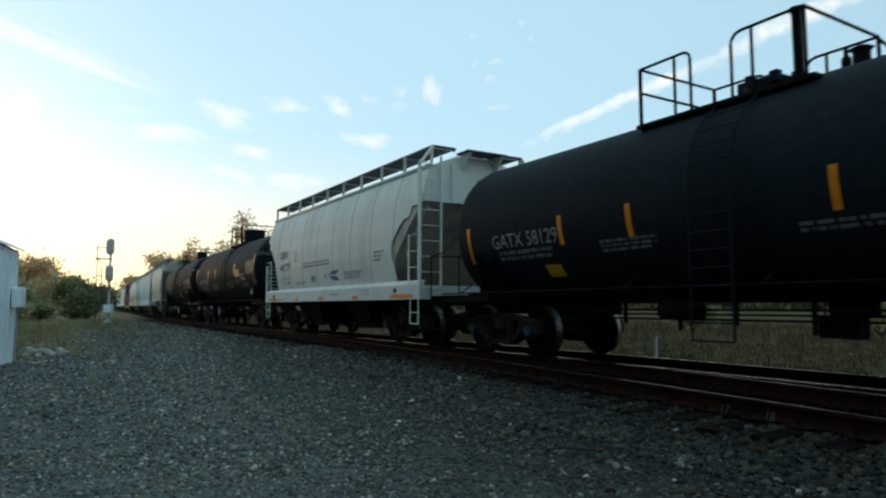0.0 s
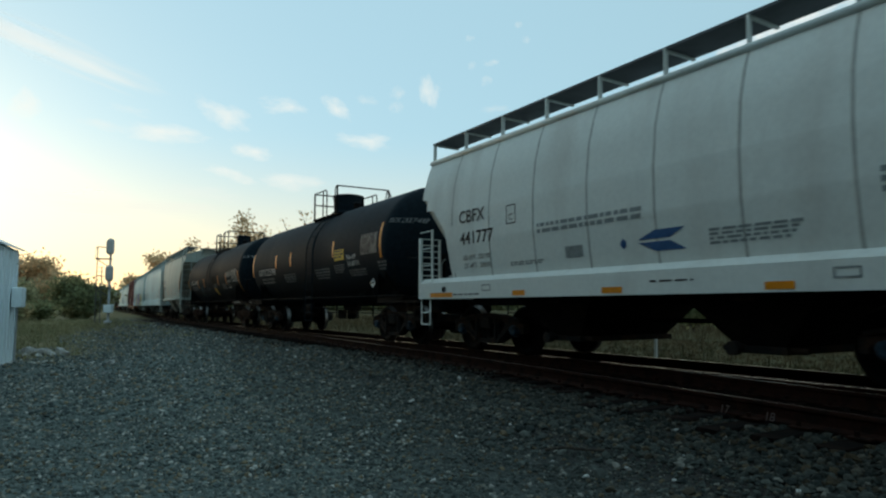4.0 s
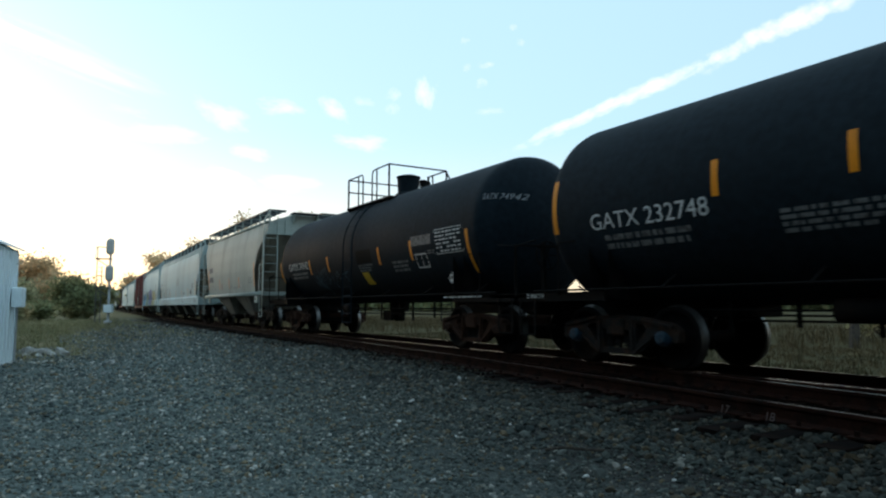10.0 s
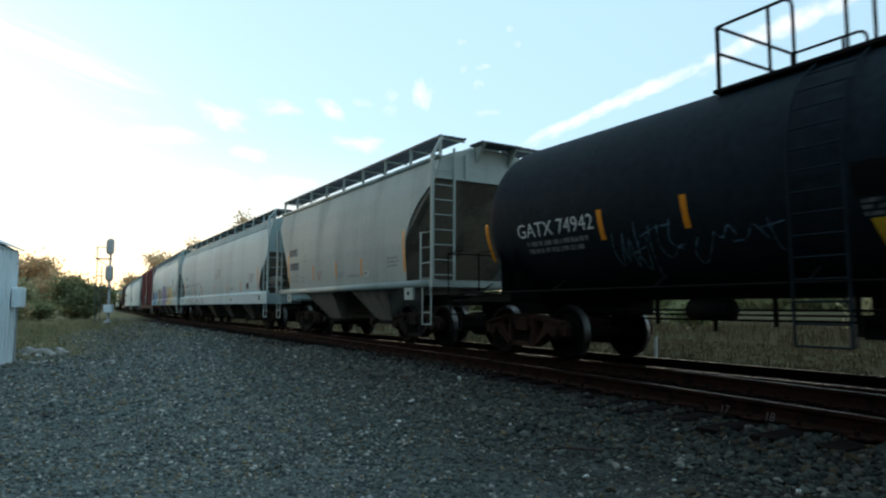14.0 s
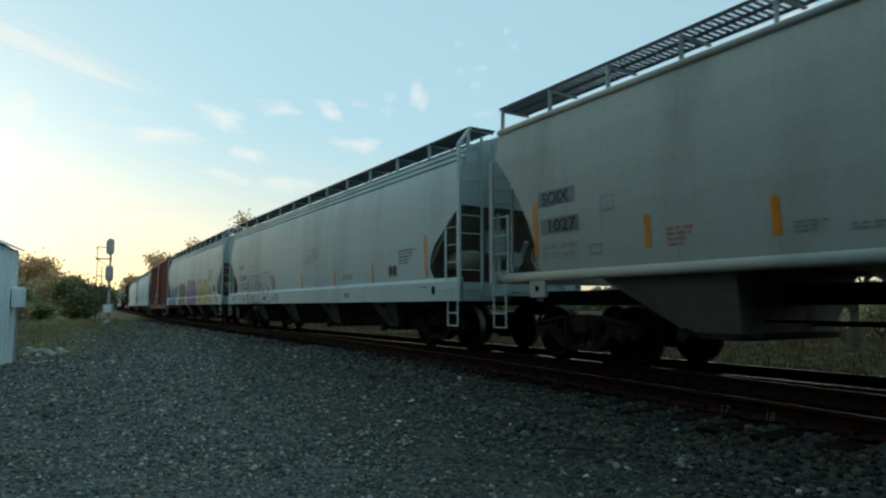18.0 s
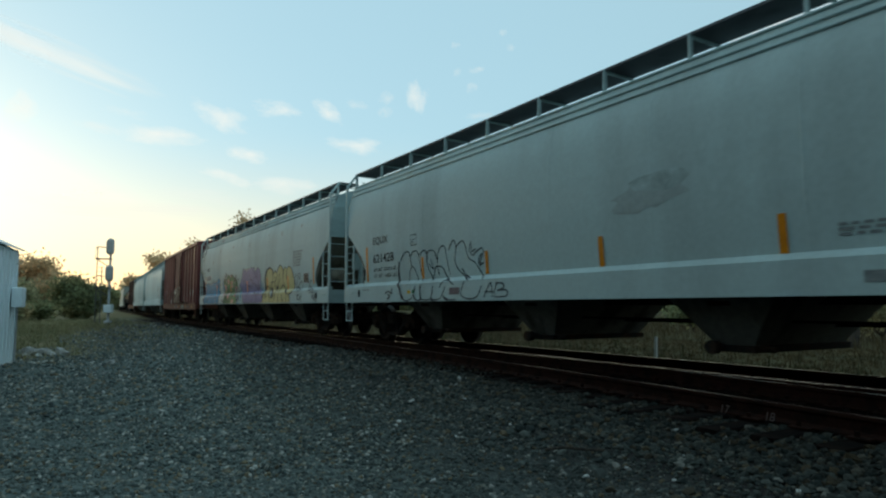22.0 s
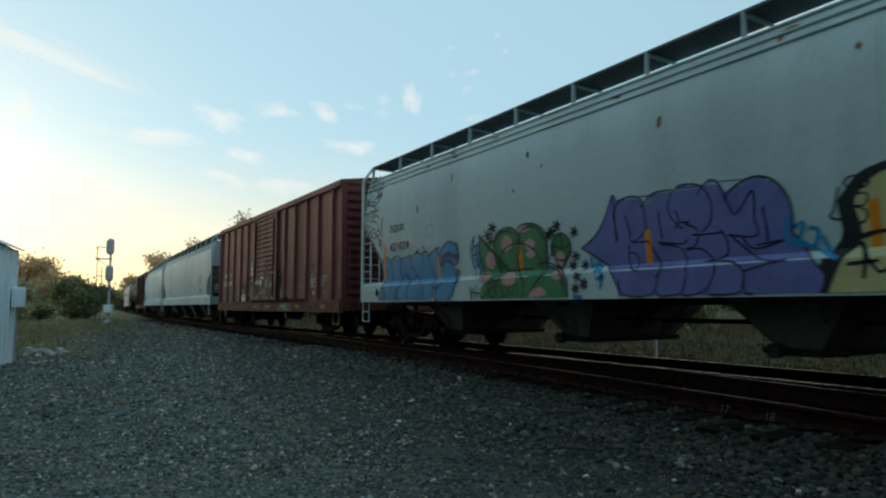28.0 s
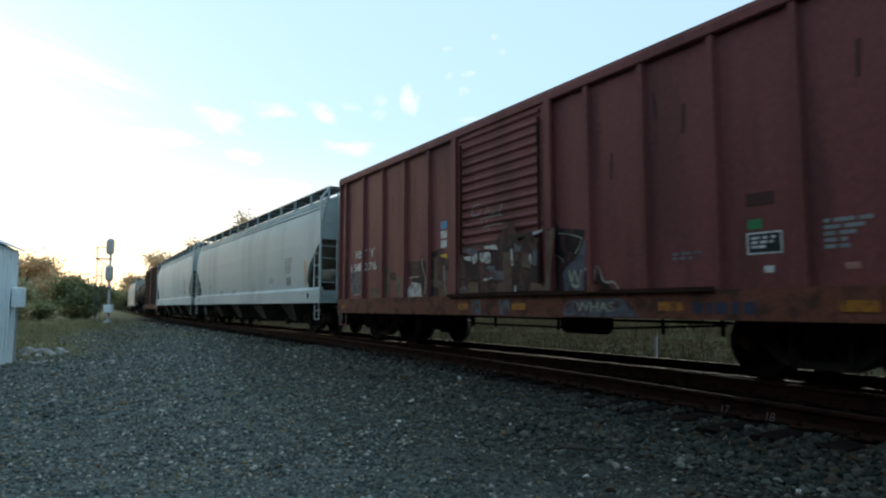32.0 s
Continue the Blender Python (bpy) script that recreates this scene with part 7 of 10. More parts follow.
patch("test_panel", SPRAY_BLACK, root, -40.12 + B, -39.66 + B, 1.66, 1.98, side, label="black stencilled test panel")
frame_mark("test_panel_rule", WHITE_INK, root, -40.12 + B, -39.66 + B, 1.66, 1.98, side, 0.022, True, lift=0.012)
small_print("small_print", GREY_INK, root, -41.15 + B, -40.2 + B, 2.2, 2.75, side, 6, 56)
rnd = random.Random(5)
spots = []
for i in range(16):
    x = l + 0.6 + rnd.random() * (r - l - 1.2)
    spots.append(bubble(x + B, 4.0 + rnd.random() * 0.12, 0.05 + 0.12 * rnd.random(), 0.02 + 0.03 * rnd.random(), 0.3, 8, i))
for i in range(9):
    x = l + 1.5 + rnd.random() * (r - l - 3)
    z = 2.8 + rnd.random() * 0.8
    spots.append(bubble(x + B, z, 0.03 + 0.03 * rnd.random(), 0.04 + 0.08 * rnd.random(), 0.3, 8, i + 40))
field("rust_spots", root, RUST_SPOT, side, spots, 0.006, "rust spots on the paint")

# two more behind the boxcar
for l, r, name in ((-93.6, -74.55, "light grey covered hopper with a stencilled panel, clean paint"), (-113.9, -94.85, "light grey covered hopper far along the train")):
    mid = (l + r) / 2
    root, side = hopper_car(l, r, GREY_NEW, LONG, 2.95, 4.2, 4.76, name, LONG_BAYS, BAY_DARK, seams=9)
    small_print("small_print", GREY_INK, root, r - 3.4 - mid, r - 2.6 - mid, 2.0, 2.55, side, 6, 61)
    patch("test_panel", GREY_INK, root, r - 3.3 - mid, r - 2.8 - mid, 1.62, 1.9, side)
    hopper_extras(root, side, mid, l, r, [(r - 1.35, 1.54, 2.4)])
    field("grease_smudge", root, SMUDGE, side, [bubble(x, 1.75 + 0.3 * math.sin(x * 2), 0.35, 0.12, 0.3, 9, i) for i, x in enumerate((-6, -3.5, -1.2, 2.0, 4.5))], 0.005)


# ---- boxcars ----
def boxcar(left, right, paint, label, detail=True):
    root = hold("boxcar", label, "boxcar", "train cars")
    CARS.append((root, left, right))
    L = (right - left) / 2
    W, z0, z1 = 1.46, 1.06, 4.48
    bm = fresh()
    box(bm, -L + 0.05, L - 0.05, -W, W, z0, z1)
    part("body", bm, paint, root, "oxide red steel side sheets")
    # roof with ribs
    bm = fresh()
    n = 8
    rows = []
    for x in (-L, L):
        rows.append([bm.verts.new((x, -1.52 + 3.04 * i / n, 4.56 + 0.22 * (1 - abs(1 - 2 * i / n)))) for i in range(n + 1)])
    low = [[bm.verts.new((x, -1.52 + 3.04 * i / n, 4.46)) for i in (0, n)] for x in (-L, L)]
    for i in range(n):
        bm.faces.new((rows[0][i], rows[1][i], rows[1][i + 1], rows[0][i + 1]))
    bm.faces.new((low[0][0], low[1][0], rows[1][0], rows[0][0]))
    bm.faces.new((low[1][1], low[0][1], rows[0][n], rows[1][n]))
    bm.faces.new(rows[0][::-1] + low[0])
    bm.faces.new(rows[1] + low[1][::-1])
    bm.faces.new((low[0][0], low[0][1], low[1][1], low[1][0]))
    bmesh.ops.recalc_face_normals(bm, faces=bm.faces[:])
    part("roof", bm, paint, root)
    for i in range(13):
        x = -L + 0.4 + (2 * L - 0.8) * i / 12
        bm = fresh()
        beam(bm, (x, -1.4, 4.575), (x, 0, 4.79), 0.05, 0.04)
        beam(bm, (x, 0, 4.79), (x, 1.4, 4.575), 0.05, 0.04)
        part("roof_rib", bm, paint, root)
    # side posts
    door0, door1 = -67.1 + 65.7, -64.18 + 65.7
    spots = [u + 65.7 for u in (-72.85, -71.68, -70.51, -69.35, -68.23, -63.28, -62.18, -61.04, -59.96, -58.8)]
    for sgn in (-1, 1):
        for x in spots:
            bm = fresh()
            w = 0.075
            pts = [(x - w, W), (x - w * 0.55, W + 0.07), (x + w * 0.55, W + 0.07), (x + w, W)]
            a = [bm.verts.new((px, sgn * y, 1.1)) for px, y in pts]
            b = [bm.verts.new((px, sgn * y, 4.42)) for px, y in pts]
            for k in range(3):
                bm.faces.new((a[k], a[k + 1], b[k + 1], b[k]))
            bm.faces.new(a[::-1])
            bm.faces.new(b)
            bmesh.ops.recalc_face_normals(bm, faces=bm.faces[:])
            part("side_post", bm, paint, root)
        bm = fresh()
        box(bm, -L, L, min(sgn * W, sgn * (W + 0.09)), max(sgn * W, sgn * (W + 0.09)), 4.36, 4.52, 0.02)
        part("top_chord", bm, paint, root)
        bm = fresh()
        pts = [(-L, 1.12), (-L, 0.74), (L, 0.74), (L, 1.12)]
        slab(bm, pts, sgn * (W + 0.02), sgn * (W + 0.075))
        bmesh.ops.recalc_face_normals(bm, faces=bm.faces[:])
        part("side_sill", bm, BOX_RUST, root, "rusty side sill")
        # plug door with corrugations, posts and tracks
        y = sgn * (W + 0.05)
        bm = fresh()
        box(bm, door0 + 0.1, door1 - 0.1, min(sgn * W, y), max(sgn * W, y), 1.16, 4.36)
        door = part("sliding_door", bm, paint, root, "corrugated sliding door with sprayed lower half")
        for i in range(18):
            z = 1.26 + 3.0 * i / 17
            bm = fresh()
            a = [bm.verts.new((px, sgn * (W + 0.05 + dy), z + dz)) for px in (door0 + 0.22, door1 - 0.22) for dy, dz in ((0, -0.055), (0.035, -0.012), (0.035, 0.012), (0, 0.055))]
            for k in range(3):
                bm.faces.new((a[k], a[k + 4], a[k + 5], a[k + 1]))
            bm.faces.new(a[:4])
            bm.faces.new(a[:3:-1])
            bmesh.ops.recalc_face_normals(bm, faces=bm.faces[:])
            part("corrugation", bm, paint, door)
        for px in (door0, door1):
            bm = fresh()
            box(bm, px - 0.09, px + 0.09, min(sgn * W, sgn * (W + 0.1)), max(sgn * W, sgn * (W + 0.1)), 1.1, 4.4, 0.015)
            part("door_post", bm, paint, root)
        bm = fresh()
        box(bm, door0 - 0.2, door1 + 3.1, min(sgn * (W + 0.02), sgn * (W + 0.14)), max(sgn * (W + 0.02), sgn * (W + 0.14)), 1.1, 1.155)
        part("door_track", bm, RUST_TRUCK, root)
        for px in (door0 + 0.3, door1 - 0.2):
            bm = fresh()
            tube(bm, [(px, sgn * (W + 0.11), 1.2), (px, sgn * (W + 0.11), 4.15)], 0.026, 6)
            part("door_lock_bar", bm, RUST_TRUCK, root)
        bm = fresh()
        box(bm, door1 + 0.95, door1 + 1.2, min(sgn * (W + 0.05), sgn * (W + 0.16)), max(sgn * (W + 0.05), sgn * (W + 0.16)), 1.13, 1.23)
        part("door_latch", bm, BOX_RUST, root)
        # side grabs and steps at both ends
        for s in (-1, 1):
            for z in (1.45, 1.85, 2.25, 2.62):
                bm = fresh()
                yy = sgn * (W + 0.1)
                tube(bm, [(s * (L - 0.12), sgn * W, z), (s * (L - 0.12), yy, z), (s * (L - 0.55), yy, z), (s * (L - 0.55), sgn * W, z)], 0.011, 5)
                part("grab_iron", bm, paint, root)
            bm = fresh()
            for dx in (0.1, 0.55):
                beam(bm, (s * (L - dx), sgn * (W + 0.04), 0.78), (s * (L - dx), sgn * (W + 0.04), 0.4), 0.05, 0.02)
            flat_rungs(bm, s * (L - 0.1), s * (L - 0.55), sgn * (W + 0.04), 0.4, 0.41, 2, 0.02)
            part("step", bm, BOX_RUST, root)
    # corrugated ends
    for s in (-1, 1):
        bm = fresh()
        prof = []
        for i in range(13):
            z = 1.22 + i * 0.245
            prof += [(z, 0.0), (z + 0.05, 0.075), (z + 0.125, 0.085), (z + 0.175, 0.0)]
        prof = [(1.0, 0.0)] + prof + [(4.56, 0.0)]
        a = [bm.verts.new((s * (L - 0.045 + 1.0 * d), -1.36, z)) for z, d in prof]
        b = [bm.verts.new((s * (L - 0.045 + 1.0 * d), 1.36, z)) for z, d in prof]
        for k in range(len(prof) - 1):
            bm.faces.new((a[k], b[k], b[k + 1], a[k + 1]) if s > 0 else (a[k + 1], b[k + 1], b[k], a[k]))
        part("corrugated_end", bm, paint, root)
        for sgn in (-1, 1):
            bm = fresh()
            box(bm, min(s * (L - 0.06), s * (L + 0.05)), max(s * (L - 0.06), s * (L + 0.05)), sgn * 1.43 - 0.08, sgn * 1.43 + 0.08, 0.78, 4.54, 0.02)
            part("corner_post", bm, paint, root)
        bm = fresh()
        box(bm, min(s * (L - 0.1), s * (L + 0.06)), max(s * (L - 0.1), s * (L + 0.06)), -1.45, 1.45, 0.78, 1.1, 0.02)
        part("end_sill", bm, BOX_RUST, root)
        bm = fresh()
        for y in (-1.3, -0.86):
            beam(bm, (s * (L + 0.13), y, 1.05), (s * (L + 0.13), y, 2.75), 0.04, 0.02)
        rungs(bm, s * (L + 0.14), -1.3, -0.86, 1.3, 2.65, 4)
        part("end_ladder", bm, paint, root)
        truck(root, s * (L - 1.95), TRUCK_STEEL, TRUCK_STEEL)
        coupler(root, s * (L + 0.1), s)
    bm = fresh()
    tube(bm, [(L + 0.16, 0.5 + 0.27 * math.cos(k * math.tau / 20), 2.9 + 0.27 * math.sin(k * math.tau / 20)) for k in range(20)], 0.016, 6, True)
    for k in range(5):
        a = k * math.tau / 5
        beam(bm, (L + 0.14, 0.5, 2.9), (L + 0.16, 0.5 + 0.27 * math.cos(a), 2.9 + 0.27 * math.sin(a)), 0.02)
    beam(bm, (L + 0.03, 0.5, 2.9), (L + 0.15, 0.5, 2.9), 0.08, 0.08)
    part("brake_wheel", bm, FRAME_BLACK, root)
    bm = fresh()
    box(bm, -L, L, -0.3, 0.3, 0.74, 1.05)
    part("centre_sill", bm, FRAME_BLACK, root)
    bm = fresh()
    tube(bm, [(-L + 3.2, -1.0, 0.66), (-1, -1.0, 0.56), (2, -1.0, 0.55), (L - 3.2, -1.0, 0.66)], 0.02, 6)
    tube(bm, [(-L + 3.4, -0.6, 0.70), (L - 3.4, -0.6, 0.68)], 0.025, 6)
    for x in (-3.1, -1.0, 0.9, 3.2, 4.2):
        beam(bm, (x, -0.8, 0.75), (x, -0.8, 0.5), 0.05, 0.03)
    part("brake_rigging", bm, FRAME_BLACK, root)
    bm = fresh()
    lathe(bm, [(-0.5, 0.08), (-0.46, 0.17), (0.46, 0.17), (0.5, 0.08)], 20, "x", (1.6, -0.8, 0.62))
    part("air_reservoir", bm, FRAME_BLACK, root, smooth=True)
    return root


l, r = -73.3, -58.1
B = 65.7
root = boxcar(l, r, BOX_RED, "weathered oxide red boxcar with ribbed sides and faded graffiti")
flat = lambda z: -1.46
sillf = lambda z: -1.537
DOOR = lambda z: -1.546
SPRAY_SILVER = material("silver_spray_paint", (0.5, 0.52, 0.5), 0.5, spread=0.2, grain=30, stain=8, bump=0, second=(0.2, 0.17, 0.16), amount=0.45)
SPRAY_SOOT = material("sooty_black_spray_paint", (0.01, 0.009, 0.009), 0.6, spread=0.3, grain=30, stain=7, bump=0, second=(0.08, 0.03, 0.028), amount=0.5)
SPRAY_SLATE = material("grey_blue_spray_paint", (0.095, 0.11, 0.135), 0.6, spread=0.2, grain=30, stain=7, bump=0, second=(0.06, 0.035, 0.035), amount=0.5)
SPRAY_CREAM = material("pale_cream_spray_paint", (0.34, 0.33, 0.26), 0.6, spread=0.2, grain=30, stain=4, bump=0, second=(0.2, 0.18, 0.15), amount=0.4)
DARK_WASH = material("sooty_red_wash", (0.022, 0.012, 0.012), 0.75, spread=0.3, grain=20, stain=5, bump=0, second=(0.1, 0.042, 0.041), amount=0.5, streak=5)
DULL_BLUE = material("dull_dark_blue_spray", (0.035, 0.04, 0.075), 0.6, spread=0.2, grain=30, stain=4, bump=0)
DOOR_SKIN = lambda z: -1.59
SPRAY_OCHRE = material("ochre_spray_paint", (0.105, 0.075, 0.052), 0.55, spread=0.2, grain=30, stain=4, bump=0, second=(0.08, 0.04, 0.03), amount=0.5)
DARK_RED = material("dark_red_panel", (0.06, 0.022, 0.02), 0.6, spread=0.15, grain=30, stain=4, bump=0)
letters("lettering", "IBT Y", WHITE_INK, root, -72.2 + B, -71.0 + B, 2.2, 0.2, flat)
letters("lettering", "153 276", WHITE_INK, root, -72.5 + B, -70.9 + B, 1.85, 0.2, flat)
patch("repaint_panel", DARK_RED, root, -72.55 + B, -71.8 + B, 1.35, 1.75, flat)
frame_mark("test_panel", WHITE_INK, root, -60.66 + B, -60.22 + B, 1.52, 1.78, flat, 0.02)
patch("test_panel_back", SPRAY_BLACK, root, -60.64 + B, -60.24 + B, 1.54, 1.76, flat, lift=0.003)
small_print("test_panel_print", WHITE_INK, root, -60.6 + B, -60.3 + B, 1.57, 1.73, flat, 3, 71)
patch("green_sticker", SPRAY_GREEN, root, -60.64 + B, -60.46 + B, 1.82, 1.94, flat)
patch("repaint_panel", DARK_RED, root, -60.65 + B, -60.3 + B, 2.1, 2.25, flat)
patch("white_tag", WHITE_INK, root, -60.45 + B, -60.33 + B, 1.3, 1.38, flat)
small_print("small_print", GREY_INK, root, -59.75 + B, -59.25 + B, 1.5, 1.85, flat, 5, 72)
small_print("small_print", DIM_INK, root, -61.75 + B, -61.3 + B, 1.5, 1.62, flat, 2, 73)
patch("red_sticker", RED_INK, root, -59.55 + B, -59.4 + B, 1.3, 1.37, flat)
for a, b in ((-66.95, -66.6), (-65.2, -64.8), (-61.95, -61.55), (-59.6, -59.2), (-73.0, -72.7)):
    patch("reflector_strip", DIRTY_ORANGE, root, a + B, b + B, 0.85, 0.97, sillf, label="orange reflector tape")
field("graffiti_sill", root, SPRAY_SLATE, sillf, [[(1.85, 0.76), (1.9, 0.95), (2.1, 1.02), (3.05, 1.03), (3.3, 0.93), (3.42, 0.76)]], 0.006, "grey-blue sprayed field on the sill")
letters("graffiti_sill_word", "WHAS", SPRAY_CREAM, root, 2.16, 2.96, 0.83, 0.15, sillf, lift=0.012, bold=0.012)
for a, b in ((0.14, 0.46), (-0.75, -0.45)):
    patch("graffiti_sill", SPRAY_SLATE, root, a, b, 0.76, 1.04, sillf)
for a, w in ((4.3, 0.14), (4.5, 0.08), (4.64, 0.16), (4.86, 0.1), (5.02, 0.14)):
    patch("graffiti_sill_bar", DULL_BLUE, root, a, a + w, 0.82, 0.96, sillf)
field("door_grime", root, DARK_WASH, DOOR_SKIN, [[(-1.2, 1.17), (-1.22, 1.72), (-1.05, 1.95), (-0.75, 1.86), (-0.4, 2.02), (0.0, 1.92), (0.3, 2.3), (0.62, 2.34), (0.8, 2.0), (1.1, 2.2), (1.28, 2.02), (1.3, 1.17)]], 0.001, "sooty wash over the lower half of the door")
field("panel_grime", root, DARK_WASH, flat, [[(-3.35, 1.13), (-3.3, 1.75), (-3.0, 1.95), (-2.7, 1.9), (-2.45, 2.1), (-1.95, 2.15), (-1.85, 1.5), (-1.8, 1.13)]], 0.004)
field("panel_grime", root, DARK_WASH, flat, [[(1.62, 1.13), (1.6, 2.3), (1.8, 2.1), (2.0, 1.6), (2.6, 1.4), (2.9, 1.13)]], 0.004)
# blocky faded letters across the door
field("graffiti_dark", root, SPRAY_SOOT, DOOR_SKIN, [[(0.49, 2.44), (0.6, 2.43), (0.68, 2.41), (0.71, 2.19), (0.71, 1.96), (0.59, 1.97), (0.49, 1.99), (0.48, 2.21)]], 0.003, "sooty black graffiti block")
field("graffiti_dark", root, SPRAY_SOOT, DOOR_SKIN, [[(-0.27, 1.75), (-0.15, 1.75), (-0.05, 1.76), (-0.07, 1.65), (-0.06, 1.54), (-0.15, 1.54), (-0.28, 1.55), (-0.25, 1.66)]], 0.003, "sooty black graffiti block")
field("graffiti_dark", root, SPRAY_SOOT, DOOR_SKIN, [[(0.58, 1.98), (0.73, 1.97), (0.9, 1.94), (0.88, 1.78), (0.87, 1.61), (0.73, 1.62), (0.59, 1.63), (0.57, 1.81)]], 0.003, "sooty black graffiti block")
field("graffiti_dark", root, SPRAY_SOOT, DOOR_SKIN, [[(0.63, 1.65), (0.75, 1.65), (0.91, 1.65), (0.88, 1.6), (0.9, 1.56), (0.76, 1.57), (0.62, 1.56), (0.61, 1.61)]], 0.003, "sooty black graffiti block")
field("graffiti_dark", root, SPRAY_SOOT, DOOR_SKIN, [[(-0.31, 1.35), (0.07, 1.34), (0.42, 1.31), (0.41, 1.21), (0.42, 1.17), (0.05, 1.17), (-0.32, 1.17), (-0.3, 1.22)]], 0.003, "sooty black graffiti block")
field("graffiti_dark", root, SPRAY_SOOT, DOOR_SKIN, [[(0.64, 1.34), (0.74, 1.33), (0.83, 1.32), (0.86, 1.21), (0.86, 1.17), (0.76, 1.17), (0.64, 1.17), (0.66, 1.21)]], 0.003, "sooty black graffiti block")
field("graffiti_dark", root, SPRAY_SOOT, DOOR_SKIN, [[(0.89, 1.51), (1.06, 1.5), (1.21, 1.51), (1.21, 1.41), (1.2, 1.32), (1.07, 1.32), (0.87, 1.34), (0.88, 1.42)]], 0.003, "sooty black graffiti block")
field("graffiti_dark", root, SPRAY_SOOT, DOOR_SKIN, [[(1.56, 2.19), (1.59, 2.19), (1.66, 2.18), (1.63, 2.02), (1.63, 1.87), (1.58, 1.86), (1.53, 1.87), (1.54, 2.03)]], 0.003, "sooty black graffiti block")
field("graffiti_dark", root, SPRAY_SOOT, DOOR_SKIN, [[(1, 2.01), (1.09, 2.01), (1.2, 2.01), (1.21, 1.91), (1.19, 1.82), (1.1, 1.83), (1.01, 1.83), (1.02, 1.92)]], 0.003, "sooty black graffiti block")
field("graffiti_dark", root, SPRAY_SOOT, DOOR_SKIN, [[(0.31, 2.04), (0.34, 2.04), (0.4, 2.04), (0.4, 1.84), (0.42, 1.65), (0.33, 1.64), (0.29, 1.64), (0.29, 1.84)]], 0.003, "sooty black graffiti block")
field("graffiti_dark", root, SPRAY_SOOT, DOOR_SKIN, [[(-1.02, 2.08), (-0.48, 2.1), (0.16, 2.11), (0.5, 2.14), (1.06, 2.18), (1.43, 2.17), (1.43, 2.14), (1.06, 2.13), (0.5, 2.08), (0.16, 2.05), (-0.48, 2.04), (-1.02, 2.02)]], 0.0035)
field("graffiti_dark", root, SPRAY_SOOT, DOOR_SKIN, [[(-1.09, 1.48), (-0.21, 1.51), (0.49, 1.54), (1.2, 1.54), (1.2, 1.49), (0.49, 1.47), (-0.21, 1.43), (-1.09, 1.41)]], 0.0035)
field("graffiti_ochre", root, SPRAY_OCHRE, DOOR_SKIN, [[(0.34, 1.89), (0.47, 1.88), (0.59, 1.88), (0.58, 1.48), (0.6, 1.17), (0.47, 1.17), (0.32, 1.17), (0.33, 1.49)]], 0.004, "brownish graffiti block")
field("graffiti_ochre", root, SPRAY_OCHRE, DOOR_SKIN, [[(0.9, 1.85), (1.01, 1.84), (1.12, 1.83), (1.14, 1.69), (1.11, 1.55), (1.02, 1.56), (0.86, 1.56), (0.87, 1.71)]], 0.004, "brownish graffiti block")
field("graffiti_ochre", root, SPRAY_OCHRE, DOOR_SKIN, [[(-0.8, 1.37), (-0.66, 1.38), (-0.47, 1.37), (-0.46, 1.25), (-0.45, 1.17), (-0.67, 1.17), (-0.85, 1.17), (-0.84, 1.26)]], 0.004, "brownish graffiti block")
field("graffiti_ochre", root, SPRAY_OCHRE, DOOR_SKIN, [[(0.16, 1.34), (0.25, 1.34), (0.34, 1.35), (0.33, 1.23), (0.31, 1.17), (0.24, 1.17), (0.15, 1.17), (0.13, 1.24)]], 0.004, "brownish graffiti block")
field("graffiti_ochre", root, SPRAY_OCHRE, DOOR_SKIN, [[(1.12, 1.32), (1.3, 1.31), (1.43, 1.31), (1.45, 1.2), (1.44, 1.17), (1.29, 1.17), (1.1, 1.17), (1.11, 1.21)]], 0.004, "brownish graffiti block")
field("graffiti_ochre", root, SPRAY_OCHRE, DOOR_SKIN, [[(1.52, 2.13), (1.74, 2.2), (1.68, 1.76), (1.58, 1.17), (1.45, 1.17), (1.54, 1.58)]], 0.004, "brownish graffiti block")
field("graffiti_slate", root, SPRAY_SLATE, DOOR_SKIN, [[(-0.84, 2.05), (-0.67, 2.03), (-0.44, 2.02), (-0.48, 1.95), (-0.46, 1.88), (-0.66, 1.9), (-0.84, 1.9), (-0.88, 1.98)]], 0.005, "grey-blue graffiti block")
field("graffiti_slate", root, SPRAY_SLATE, DOOR_SKIN, [[(-0.08, 1.59), (0.12, 1.57), (0.35, 1.56), (0.34, 1.47), (0.37, 1.39), (0.12, 1.39), (-0.11, 1.4), (-0.08, 1.49)]], 0.005, "grey-blue graffiti block")
field("graffiti_slate", root, SPRAY_SLATE, DOOR_SKIN, [[(0.67, 2.02), (0.75, 2), (0.85, 1.99), (0.85, 1.92), (0.84, 1.86), (0.77, 1.86), (0.67, 1.86), (0.67, 1.94)]], 0.005, "grey-blue graffiti block")
field("graffiti_slate", root, SPRAY_SLATE, DOOR_SKIN, [[(-0.16, 1.67), (-0.05, 1.66), (0.08, 1.65), (0.07, 1.61), (0.1, 1.55), (-0.04, 1.56), (-0.19, 1.56), (-0.18, 1.62)]], 0.005, "grey-blue graffiti block")
field("graffiti_slate", root, SPRAY_SLATE, DOOR_SKIN, [[(1.17, 1.94), (1.21, 1.93), (1.29, 1.93), (1.29, 1.75), (1.27, 1.58), (1.21, 1.58), (1.14, 1.59), (1.17, 1.76)]], 0.005, "grey-blue graffiti block")
